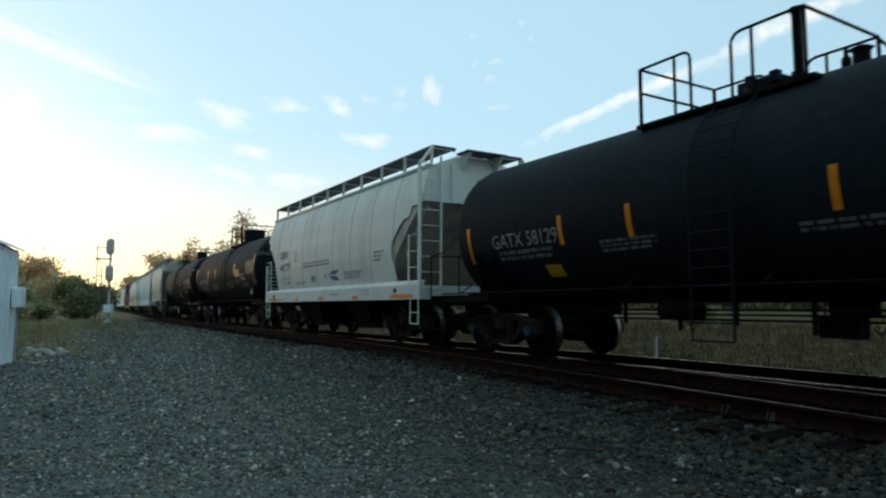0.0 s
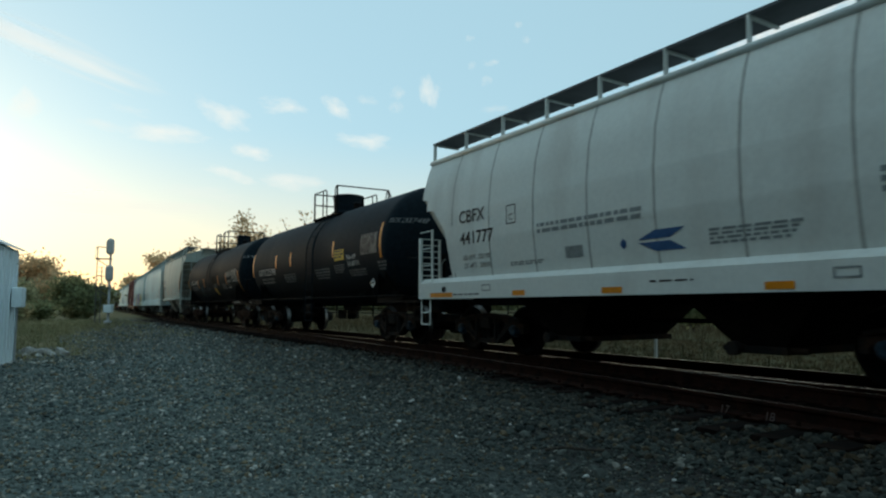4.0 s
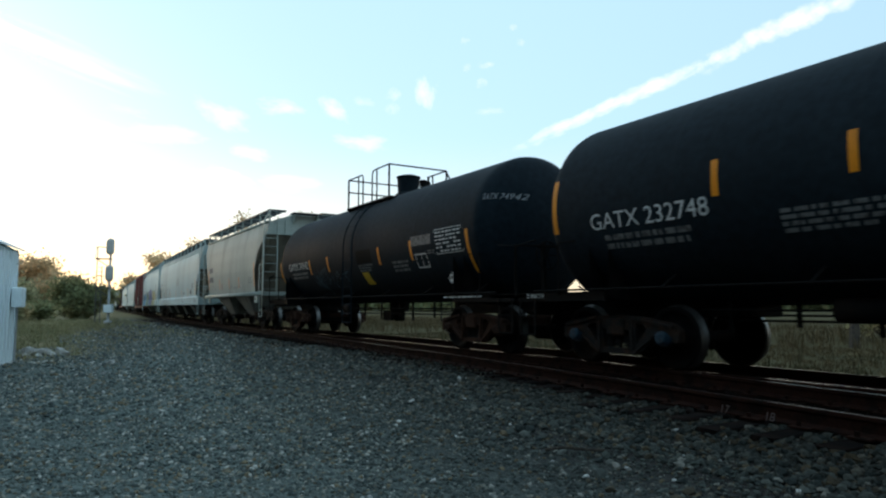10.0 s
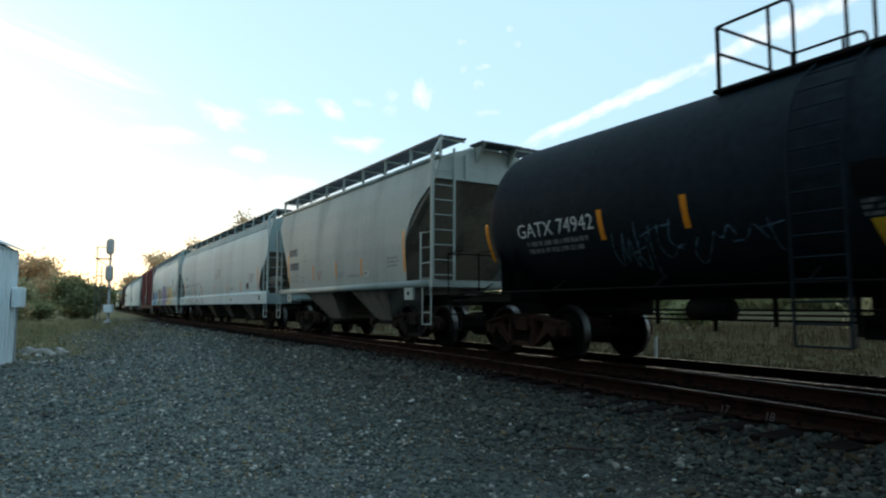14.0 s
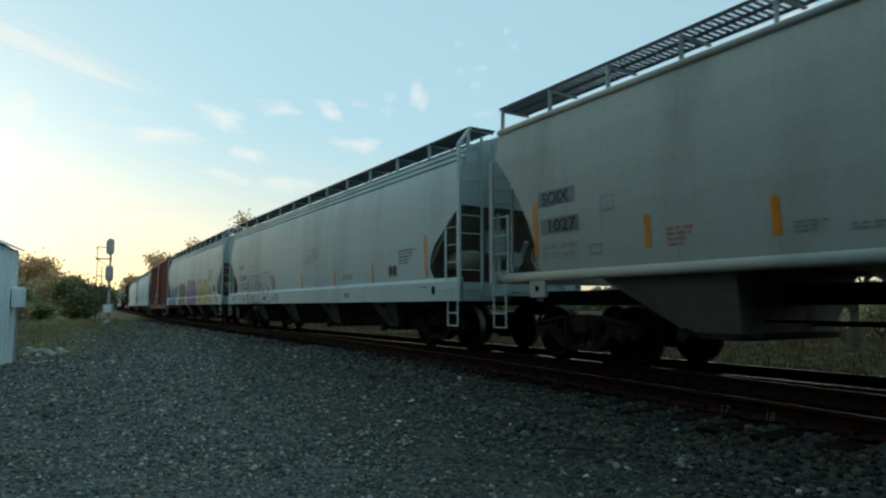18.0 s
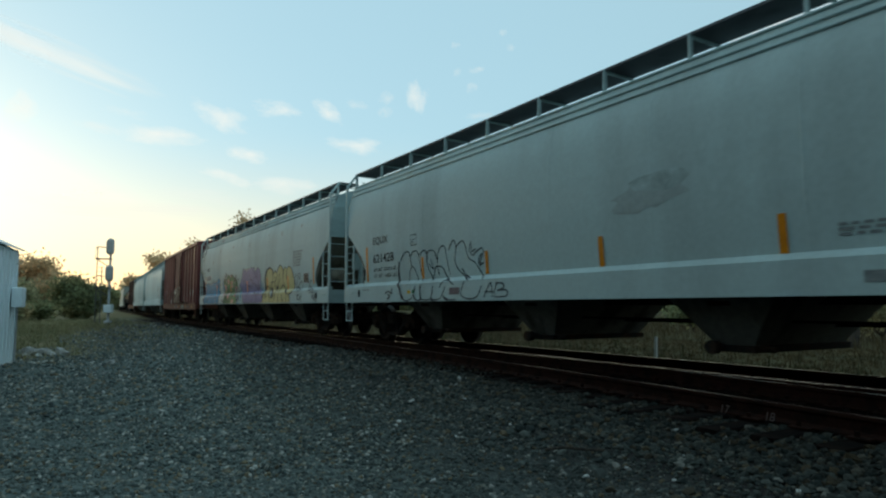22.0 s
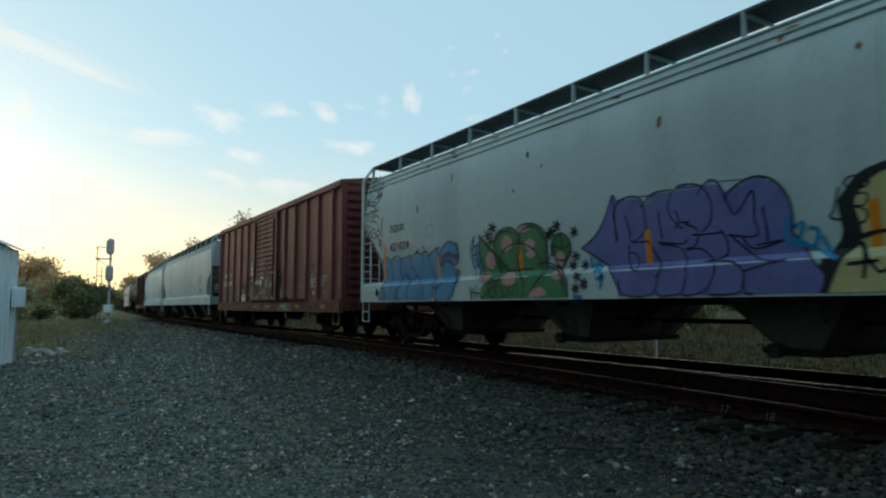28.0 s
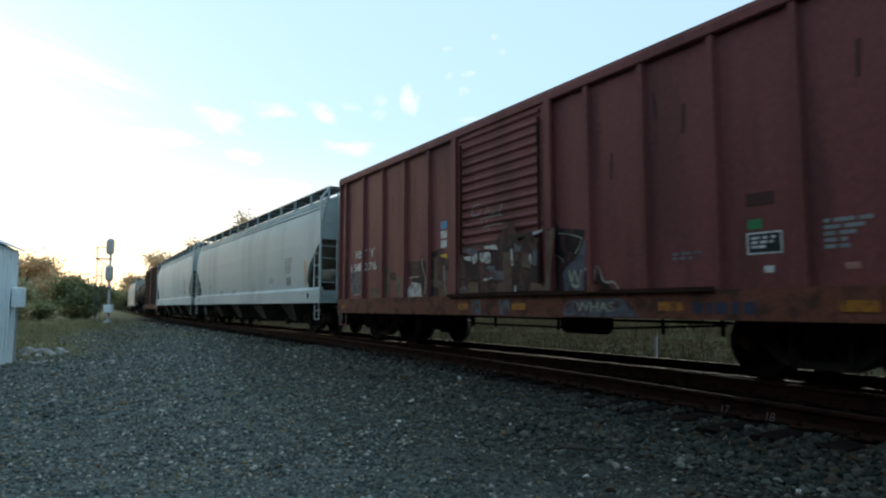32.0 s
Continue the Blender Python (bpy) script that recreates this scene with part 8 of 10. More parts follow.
field("graffiti_slate", root, SPRAY_SLATE, DOOR_SKIN, [[(-1.1, 1.29), (-0.98, 1.3), (-0.89, 1.31), (-0.84, 1.21), (-0.85, 1.17), (-0.96, 1.17), (-1.1, 1.17), (-1.09, 1.22)]], 0.005, "grey-blue graffiti block")
field("graffiti_silver", root, SPRAY_SILVER, DOOR_SKIN, [[(-0.94, 1.89), (-0.81, 1.88), (-0.72, 1.89), (-0.69, 1.83), (-0.69, 1.78), (-0.8, 1.79), (-0.92, 1.8), (-0.94, 1.85)]], 0.006, "faded silver graffiti block")
field("graffiti_silver", root, SPRAY_SILVER, DOOR_SKIN, [[(-0.7, 1.9), (-0.52, 1.92), (-0.45, 1.78), (-0.62, 1.72)]], 0.006, "faded silver graffiti block")
field("graffiti_silver", root, SPRAY_SILVER, DOOR_SKIN, [[(-0.28, 1.92), (-0.18, 1.93), (-0.07, 1.91), (-0.04, 1.81), (-0.04, 1.71), (-0.18, 1.71), (-0.31, 1.73), (-0.32, 1.83)]], 0.006, "faded silver graffiti block")
field("graffiti_silver", root, SPRAY_SILVER, DOOR_SKIN, [[(-0.26, 2.04), (0.12, 2.04), (0.19, 1.94), (-0.24, 1.95)]], 0.006, "faded silver graffiti block")
field("graffiti_silver", root, SPRAY_SILVER, DOOR_SKIN, [[(-0.4, 1.92), (-0.33, 1.92), (-0.28, 1.9), (-0.27, 1.83), (-0.3, 1.76), (-0.31, 1.73), (-0.37, 1.75), (-0.4, 1.84)]], 0.006, "faded silver graffiti block")
field("graffiti_silver", root, SPRAY_SILVER, DOOR_SKIN, [[(1.18, 2.16), (1.43, 2.2), (1.46, 2.14), (1.2, 2.11)]], 0.0065)
field("graffiti_silver", root, SPRAY_SILVER, DOOR_SKIN, [[(-0.28, 1.43), (0.01, 1.44), (0.01, 1.39), (-0.28, 1.38)]], 0.0065)
field("graffiti_silver", root, SPRAY_SILVER, DOOR_SKIN, [[(0.56, 1.94), (0.61, 1.93), (0.64, 1.63), (0.59, 1.63)]], 0.0065)
field("graffiti_silver", root, SPRAY_SILVER, DOOR_SKIN, [[(1.08, 1.8), (1.13, 1.81), (1.14, 1.62), (1.1, 1.63)]], 0.0065)
field("graffiti_silver", root, SPRAY_SILVER, DOOR_SKIN, [[(0.67, 1.28), (0.7, 1.28), (0.71, 1.17), (0.66, 1.17)]], 0.0065)
spray("graffiti_door_tag", root, GREY_INK, DOOR_SKIN, [[(-0.38, 2.86), (-0.61, 2.84), (-0.65, 2.67), (-0.44, 2.67), (-0.38, 2.75)], [(-0.35, 2.59), (-0.33, 2.47)], [(-0.16, 2.76), (-0.2, 2.64)], [(-0.12, 2.78), (-0.05, 2.64), (0.13, 2.66)], [(0.17, 2.74), (0.34, 2.76), (0.23, 2.65), (0.3, 2.54)], [(-0.35, 2.57), (-0.09, 2.58), (0.23, 2.58)], [(-0.16, 2.59), (-0.16, 2.5)], [(-0.29, 2.35), (-0.24, 2.41), (0.02, 2.42), (0.33, 2.41)], [(-0.09, 2.33), (-0.13, 2.41)]], 0.022, 0.004, "grey chalk tag on the door")
# panels beside the door
field("graffiti_dark", root, SPRAY_SOOT, flat, [[(-3.53, 1.97), (-3.27, 1.94), (-2.97, 1.92), (-3.02, 1.74), (-3.01, 1.56), (-3.22, 1.57), (-3.48, 1.56), (-3.5, 1.77)]], 0.007)
field("graffiti_dark", root, SPRAY_SOOT, flat, [[(-2.92, 2.04), (-2.88, 2.04), (-2.84, 2.04), (-2.83, 1.73), (-2.84, 1.46), (-2.85, 1.45), (-2.92, 1.44), (-2.93, 1.74)]], 0.007)
field("graffiti_dark", root, SPRAY_SOOT, flat, [[(-2.63, 2.07), (-2.49, 2.07), (-2.39, 2.06), (-2.38, 1.81), (-2.39, 1.55), (-2.54, 1.55), (-2.64, 1.58), (-2.66, 1.83)]], 0.007)
field("graffiti_dark", root, SPRAY_SOOT, flat, [[(-2.09, 1.97), (-1.92, 1.95), (-1.7, 1.94), (-1.73, 1.79), (-1.72, 1.66), (-1.89, 1.67), (-2.08, 1.67), (-2.13, 1.82)]], 0.007)
field("graffiti_dark", root, SPRAY_SOOT, flat, [[(-4.44, 1.73), (-4.32, 1.74), (-4.13, 1.72), (-4.15, 1.64), (-4.11, 1.52), (-4.28, 1.53), (-4.43, 1.56), (-4.44, 1.65)]], 0.007)
field("graffiti_dark", root, SPRAY_SOOT, flat, [[(-2.77, 1.44), (-2.74, 1.44), (-2.61, 1.44), (-2.63, 1.27), (-2.61, 1.13), (-2.74, 1.13), (-2.8, 1.13), (-2.78, 1.27)]], 0.007)
field("graffiti_dark", root, SPRAY_SOOT, flat, [[(-2.4, 1.3), (-2.27, 1.31), (-2.14, 1.29), (-2.13, 1.19), (-2.13, 1.13), (-2.26, 1.13), (-2.39, 1.13), (-2.4, 1.2)]], 0.007)
field("graffiti_pale", root, SPRAY_SILVER, flat, [[(-3.53, 1.31), (-3.31, 1.46), (-2.94, 1.45), (-2.86, 1.13), (-3.53, 1.13)]], 0.006)
field("graffiti_pale", root, SPRAY_SILVER, flat, [[(-6.44, 2.02), (-6.14, 2.09), (-6.14, 1.88), (-6.66, 1.69)]], 0.006)
field("graffiti_pale", root, SPRAY_SILVER, flat, [[(-6.65, 1.38), (-6.13, 1.48), (-6.09, 1.25), (-6.56, 1.2)]], 0.006)
field("graffiti_ochre", root, SPRAY_OCHRE, flat, [[(-2.37, 1.98), (-2.25, 1.97), (-2.15, 1.98), (-2.17, 1.7), (-2.18, 1.42), (-2.23, 1.42), (-2.37, 1.42), (-2.33, 1.7)]], 0.006)
field("graffiti_ochre", root, SPRAY_OCHRE, flat, [[(-2.61, 1.52), (-2.26, 1.48), (-1.96, 1.49), (-1.96, 1.39), (-1.99, 1.3), (-2.3, 1.31), (-2.59, 1.31), (-2.59, 1.41)]], 0.006)
field("graffiti_ochre", root, SPRAY_OCHRE, flat, [[(-2.17, 1.43), (-1.99, 1.43), (-1.84, 1.4), (-1.82, 1.25), (-1.81, 1.13), (-1.98, 1.13), (-2.14, 1.13), (-2.17, 1.26)]], 0.006)
field("graffiti_ochre", root, SPRAY_OCHRE, flat, [[(-4.94, 1.92), (-4.65, 1.93), (-4.45, 1.91), (-4.45, 1.54), (-4.43, 1.17), (-4.66, 1.18), (-4.89, 1.19), (-4.92, 1.55)]], 0.006)
field("graffiti_ochre", root, SPRAY_OCHRE, flat, [[(-4.18, 1.61), (-3.95, 1.61), (-3.73, 1.59), (-3.72, 1.36), (-3.72, 1.13), (-3.89, 1.13), (-4.13, 1.13), (-4.19, 1.37)]], 0.006)
field("graffiti_ochre", root, SPRAY_OCHRE, flat, [[(-5.64, 1.39), (-5.25, 1.39), (-4.98, 1.36), (-4.99, 1.25), (-4.92, 1.14), (-5.28, 1.13), (-5.59, 1.15), (-5.6, 1.26)]], 0.006)
field("graffiti_slate", root, SPRAY_SLATE, flat, [[(-6.85, 1.91), (-6.44, 1.89), (-6.02, 1.89), (-6.03, 1.55), (-5.99, 1.22), (-6.33, 1.22), (-6.81, 1.21), (-6.84, 1.57)]], 0.0065)
field("graffiti_slate", root, SPRAY_SLATE, flat, [[(-1.98, 1.76), (-1.88, 1.77), (-1.81, 1.78), (-1.81, 1.59), (-1.82, 1.41), (-1.88, 1.43), (-1.99, 1.43), (-1.97, 1.6)]], 0.0065)
field("graffiti_slate", root, SPRAY_SLATE, flat, [[(2.23, 1.95), (2.34, 1.98), (2.29, 1.62), (2.26, 1.13), (1.82, 1.13), (1.77, 1.46), (1.99, 1.63)]], 0.0065)
field("graffiti_dark", root, SPRAY_SOOT, flat, [[(1.62, 2.2), (2.31, 2.11), (2.28, 1.94), (2.15, 1.73), (1.99, 1.6), (1.64, 1.71), (1.61, 1.81), (1.7, 1.89), (1.72, 2.08)]], 0.008, "black wedge of graffiti")
field("graffiti_ochre", root, DARK_WASH, flat, [[(1.73, 2.07), (2.22, 1.99), (2.1, 1.74), (1.7, 1.86)]], 0.009, "bare red inside the black wedge")
spray("graffiti_outline", root, SPRAY_CREAM, flat, [[(1.7, 2.1), (1.97, 2.06), (2.24, 1.98)], [(2.24, 1.98), (2.18, 1.86), (2.08, 1.74)], [(1.61, 1.75), (1.75, 1.69), (1.8, 1.63)]], 0.022, 0.011)
spray("graffiti_outline", root, SPRAY_CREAM, flat, [[(2.54, 1.53), (2.61, 1.46), (2.65, 1.34), (2.72, 1.27), (2.88, 1.27), (2.95, 1.2), (2.99, 1.13)], [(-2.87, 1.99), (-2.82, 1.76), (-2.69, 1.5), (-2.74, 1.19)], [(-1.92, 1.77), (-1.88, 1.41), (-1.79, 1.15)], [(-3.48, 1.57), (-2.99, 1.58)]], 0.035, 0.011, "pale cream graffiti line")
spray("graffiti_pale", root, SPRAY_CREAM, flat, [[(1.93, 1.49), (1.98, 1.31), (2.06, 1.47), (2.14, 1.3), (2.22, 1.48)], [(1.98, 1.27), (2.08, 1.22), (2.18, 1.25)], [(2.29, 1.48), (2.39, 1.51), (2.49, 1.45), (2.46, 1.29)], [(2.34, 1.42), (2.36, 1.28)]], 0.07, 0.0105, "pale cream graffiti letters")
for z, m in ((2.55, SPRAY_BLUE), (2.35, WHITE_INK), (2.15, WHITE_INK), (1.85, YELLOW)):
    patch("paper_sticker", m, root, -67.75 + B, -67.5 + B, z, z + 0.16, flat)
spray("graffiti_stain", root, DARK_RED, flat, [[(-62.0 + B, 3.9), (-61.95 + B, 3.5)], [(-61.5 + B, 3.6), (-61.52 + B, 3.2)], [(-59.3 + B, 3.7), (-59.32 + B, 3.3)], [(-70.0 + B, 3.6), (-70.02 + B, 3.2)], [(-68.9 + B, 3.9), (-68.9 + B, 3.5)], [(-62.8 + B, 3.2), (-62.82 + B, 2.8)]], 0.06, 0.006)

# far end of the train: brown boxcar, dark tank and pale hoppers round the bend
BROWN = material("dark_brown_boxcar_paint", (0.07, 0.035, 0.028), 0.7, spread=0.2, grain=14, stain=1.5, bump=0.08, second=(0.045, 0.026, 0.022), streak=5)
boxcar(-130.3, -115.1, BROWN, "dark brown boxcar far along the train")
tank_car(-146.2, -131.6, 1.48, 2.5, "grey-green tank car far along the train", (-1.3, -0.7, 0.3, 1.3), (0.0, 0.5, 0.5))
far_root, side = hopper_car(-166.4, -147.4, CREAM, LONG, 2.95, 4.2, 4.76, "pale covered hopper at the bend of the track", LONG_BAYS, FRAME_BLACK)
tank_car(-182.0, -167.5, 1.48, 2.5, "dark tank car at the bend of the track", (-1.3, -0.7, 0.3, 1.3), (0.0, 0.5, 0.5))


# ---- ties: parts of the track bed near the camera, joined further off ----
def tie_mesh(length, seed):
    rnd = random.Random(seed)
    bm = fresh()
    box(bm, -0.115, 0.115, 0, length, -0.36, -0.19, 0.012)
    for v in bm.verts:
        v.co += Vector((rnd.uniform(-1, 1) * 0.006, rnd.uniform(-1, 1) * 0.03 if v.co.y < 0.1 else 0, rnd.uniform(-1, 1) * 0.006))
    me = bpy.data.meshes.new("tie")
    bm.to_mesh(me)
    bm.free()
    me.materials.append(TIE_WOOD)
    return me


def build_ties():
    bed = hold("track_bed", "creosoted timber ties with steel plates under rusty rails", "railway track", kind="structure")
    rnd = random.Random(3)
    shapes = {}
    plates = fresh()
    rest = fresh()
    x = -84.0
    while x < 22:
        cx, cy, a = track_point(x)
        near = siding_y(x) - 0.62
        start = min(cy - 1.3, near if x > -33 else 99)
        length = round((cy + 1.3 - start) * 2) / 2 + rnd.choice((0, 0, 0.1))
        start = cy + 1.3 - length
        if -19 < x < 3:
            key = (length, rnd.randrange(3))
            if key not in shapes:
                shapes[key] = tie_mesh(length, len(shapes))
            ob = new("tie", shapes[key])
            ob.parent = bed
            ob.matrix_basis = pose(x + rnd.uniform(-0.02, 0.02), start + rnd.uniform(-0.06, 0.06), rnd.uniform(-0.03, -0.012), 0, 0, rnd.uniform(-1.2, 1.2))
        else:
            box(rest, x - 0.115, x + 0.115, start, start + length, -0.36, -0.19)
        if -24 < x < 6:
            offs = [cy - 0.7525, cy + 0.7525, siding_y(x)] + ([siding_y(x) + 1.47] if x > -10 else [])
            for y in offs:
                box(plates, x - 0.1, x + 0.1, y - 0.17, y + 0.17, -0.193, -0.178)
                for sy in (-0.1, 0.1):
                    box(plates, x - 0.05, x - 0.02, y + sy - 0.015, y + sy + 0.015, -0.18, -0.135)
        x += 0.53
    ob = part("far_ties", rest, TIE_WOOD, bed)
    ob["kind"] = "stuff"
    ob = part("tie_plates", plates, RAIL_RUST, bed)
    ob["kind"] = "stuff"


build_ties()


# ---- loose stone ----
def stone_bank(name, label, zones, seed, mat=STONE):
    """Crushed stones scattered over zones (x0, x1, y0, y1, how many, smallest, largest, sink)."""
    rng = np.random.default_rng(seed)
    ph = (1 + 5 ** 0.5) / 2
    ico = np.array([(-1, ph, 0), (1, ph, 0), (-1, -ph, 0), (1, -ph, 0), (0, -1, ph), (0, 1, ph), (0, -1, -ph), (0, 1, -ph), (ph, 0, -1), (ph, 0, 1), (-ph, 0, -1), (-ph, 0, 1)]) / 1.9
    tri = np.array([(0, 11, 5), (0, 5, 1), (0, 1, 7), (0, 7, 10), (0, 10, 11), (1, 5, 9), (5, 11, 4), (11, 10, 2), (10, 7, 6), (7, 1, 8), (3, 9, 4), (3, 4, 2), (3, 2, 6), (3, 6, 8), (3, 8, 9), (4, 9, 5), (2, 4, 11), (6, 2, 10), (8, 6, 7), (9, 8, 1)])
    vs, fs, base = [], [], 0
    for x0, x1, y0, y1, count, lo, hi, sink in zones:
        for _ in range(count):
            x, y = x0 + (x1 - x0) * rng.random(), y0 + (y1 - y0) * rng.random()
            if x > -33 and y > siding_y(x) - 0.6 and abs((x + 84.265) % 0.53 - 0.265) < 0.13:
                continue
            r = lo + (hi - lo) * rng.random() ** 2.2
            v = ico * (1 + 0.28 * (rng.random((12, 1)) - 0.5) * 2) * r * np.array([1, 0.65 + 0.35 * rng.random(), 0.5 + 0.3 * rng.random()])
            a, b = rng.random() * 6.283, (rng.random() - 0.5) * 1.1
            ca, sa, cb, sb = math.cos(a), math.sin(a), math.cos(b), math.sin(b)
            v = v @ np.array([[cb, 0, sb], [0, 1, 0], [-sb, 0, cb]]) @ np.array([[ca, -sa, 0], [sa, ca, 0], [0, 0, 1]])
            vs.append(v + np.array([x, y, lie(x, y) + r * sink]))
            fs.append(tri + base)
            base += 12
    me = bpy.data.meshes.new(name)
    me.from_pydata(np.concatenate(vs).tolist(), [], np.concatenate(fs).tolist())
    me.materials.append(mat)
    return tagged(new(name, me), label, "gravel", kind="stuff")


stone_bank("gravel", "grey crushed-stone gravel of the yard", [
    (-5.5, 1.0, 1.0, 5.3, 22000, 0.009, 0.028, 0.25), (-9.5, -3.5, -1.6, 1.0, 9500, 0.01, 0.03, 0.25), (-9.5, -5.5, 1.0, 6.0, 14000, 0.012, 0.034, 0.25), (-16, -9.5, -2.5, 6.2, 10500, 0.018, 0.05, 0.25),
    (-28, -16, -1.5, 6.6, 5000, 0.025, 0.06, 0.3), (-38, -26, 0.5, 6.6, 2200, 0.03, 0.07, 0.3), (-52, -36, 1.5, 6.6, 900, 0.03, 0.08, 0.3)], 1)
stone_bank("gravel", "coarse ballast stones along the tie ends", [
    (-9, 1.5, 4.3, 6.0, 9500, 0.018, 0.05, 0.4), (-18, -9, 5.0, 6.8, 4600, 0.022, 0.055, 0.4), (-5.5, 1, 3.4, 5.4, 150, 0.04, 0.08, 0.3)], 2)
# rust tone taken near black to hold the shade between the rails
BED_STONE = material("shaded_rusty_ballast", (0.01, 0.0075, 0.0065), 0.92, spread=0.3, grain=40, stain=9, bump=0.3, second=(0.02, 0.014, 0.012), amount=0.5, per_piece=-0.5, spec=0.03)
stone_bank("ballast", "rust-stained ballast between the rails, its colour darkened for shade", [(-14, 3, 5.9, 10.4, 7500, 0.02, 0.05, 0.6), (-32, -14, 6.6, 10.4, 4200, 0.025, 0.06, 0.6)], 3, BED_STONE)
PALE_STONE = material("pale_limestone", (0.42, 0.41, 0.38), 0.9, spread=0.2, grain=30, stain=6, bump=0.4, per_piece=-0.25)
stone_bank("pale_stones", "pale stones scattered in the gravel", [(-6, 0.5, 1.6, 5.3, 90, 0.014, 0.036, 0.5), (-20, -6, 0.5, 6.0, 70, 0.02, 0.05, 0.5)], 4, PALE_STONE)
stone_bank("rubble", "pale rubble by the shed", [(-25.2, -22.6, -0.5, 0.5, 26, 0.10, 0.26, 0.3), (-18.6, -17.8, 1.0, 1.5, 4, 0.06, 0.13, 0.4)], 6, PALE_STONE)


# ---- grass and weeds ----
def blades(name, label, mat, zones, seed):
    rng = np.random.default_rng(seed)
    vs, fs = [], []
    for x0, x1, y0, y1, count, h0, h1, spread in zones:
        for _ in range(count):
            x, y = x0 + (x1 - x0) * rng.random(), y0 + (y1 - y0) * rng.random()
            z = lie(x, y)
            for k in range(6):
                a = rng.random() * 6.283
                h = h0 + (h1 - h0) * rng.random()
                w = 0.007 + 0.008 * rng.random()
                dx, dy = math.cos(a), math.sin(a)
                bx, by = x + dx * spread * rng.random(), y + dy * spread * rng.random()
                lean = h * (0.2 + 0.5 * rng.random())
                n = len(vs)
                vs += [(bx - dy * w, by + dx * w, z), (bx + dy * w, by - dx * w, z), (bx + dx * lean * 0.4 + dy * w * 0.7, by + dy * lean * 0.4 - dx * w * 0.7, z + h * 0.6),
                       (bx + dx * lean * 0.4 - dy * w * 0.7, by + dy * lean * 0.4 + dx * w * 0.7, z + h * 0.6), (bx + dx * lean, by + dy * lean, z + h)]
                fs += [(n, n + 1, n + 2, n + 3), (n + 3, n + 2, n + 4)]
    me = bpy.data.meshes.new(name)
    me.from_pydata(vs, [], fs)
    me.materials.append(mat)
    return tagged(new(name, me), label, "grass", kind="stuff")


GRASS_TAN = material("dry_tan_grass", (0.1, 0.07, 0.032), 0.9, spread=0.25, grain=8, stain=0.4, bump=0, second=(0.068, 0.052, 0.024), amount=0.5, per_piece=-0.3)
YARD_TAN = material("pale_tan_weeds", (0.3, 0.26, 0.14), 0.9, spread=0.25, grain=8, stain=0.4, bump=0, second=(0.2, 0.2, 0.1), amount=0.5, per_piece=-0.3)
YARD_GREEN = material("pale_green_weeds", (0.2, 0.21, 0.11), 0.9, spread=0.25, grain=8, stain=0.4, bump=0, second=(0.26, 0.23, 0.12), amount=0.5, per_piece=-0.3)
GRASS_GREEN = material("dull_green_grass", (0.05, 0.046, 0.019), 0.9, spread=0.25, grain=8, stain=0.4, bump=0, second=(0.085, 0.075, 0.036), amount=0.5, per_piece=-0.4)
blades("field_grass", "tall dry grass behind the track", GRASS_TAN, [(-34, 4, 11.8, 15, 6000, 0.03, 0.09, 0.18), (-34, 4, 14, 26, 7500, 0.05, 0.15, 0.2), (-60, 0, 24, 50, 3000, 0.3, 0.8, 0.3), (-95, -34, 13, 40, 2200, 0.3, 0.8, 0.3)], 11)
blades("verge_grass", "dull green weeds on the verge behind the track", GRASS_GREEN, [(-34, 4, 11.6, 17, 3600, 0.04, 0.14, 0.12), (-30, 2, 13, 20, 120, 0.25, 0.6, 0.1)], 12)
blades("yard_weeds", "low brown weeds at the yard's edge", YARD_TAN, [(-60, -22, -5, 1.2, 1500, 0.05, 0.2, 0.2), (-80, -40, -8, 3.5, 1500, 0.1, 0.4, 0.2), (-58, -27, 1.2, 5.6, 420, 0.04, 0.16, 0.3), (-75, -45, 1.0, 6.0, 500, 0.06, 0.25, 0.3)], 13)
blades("yard_weeds", "low green weeds at the yard's edge", YARD_GREEN, [(-62, -26, -6, 0.6, 800, 0.05, 0.24, 0.2)], 14)


# ---- trees ----
BARK = material("grey_brown_bark", (0.07, 0.055, 0.042), 0.95, spread=0.3, grain=30, stain=6, bump=0.5, second=(0.045, 0.036, 0.03))


def leaf_material(name, a, b):
    m = material(name, a, 0.75, spread=0.25, grain=3, stain=0.5, bump=0, second=b, amount=0.5, per_piece=-0.35, spec=0.2)
    n, l = m.node_tree.nodes, m.node_tree.links
    bsdf = n["Principled BSDF"]
    thin = n.new("ShaderNodeBsdfTranslucent")
    l.new(bsdf.inputs["Base Color"].links[0].from_socket, thin.inputs["Color"])
    mix = n.new("ShaderNodeMixShader")
    mix.inputs[0].default_value = 0.7
    l.new(bsdf.outputs[0], mix.inputs[1])
    l.new(thin.outputs[0], mix.inputs[2])
    l.new(mix.outputs[0], n["Material Output"].inputs[0])
    return m


# autumn, olive and green leaf colours are lifted to include the bright haze
LEAF_AUTUMN = leaf_material("autumn_leaves", (0.72, 0.52, 0.31), (0.56, 0.42, 0.25))
LEAF_OLIVE = leaf_material("olive_leaves", (0.34, 0.32, 0.18), (0.46, 0.36, 0.2))
LEAF_DARK = leaf_material("dark_green_leaves", (0.034, 0.042, 0.016), (0.06, 0.055, 0.02))
LEAF_GREEN = leaf_material("hazy_green_leaves", (0.22, 0.24, 0.125), (0.32, 0.28, 0.14))


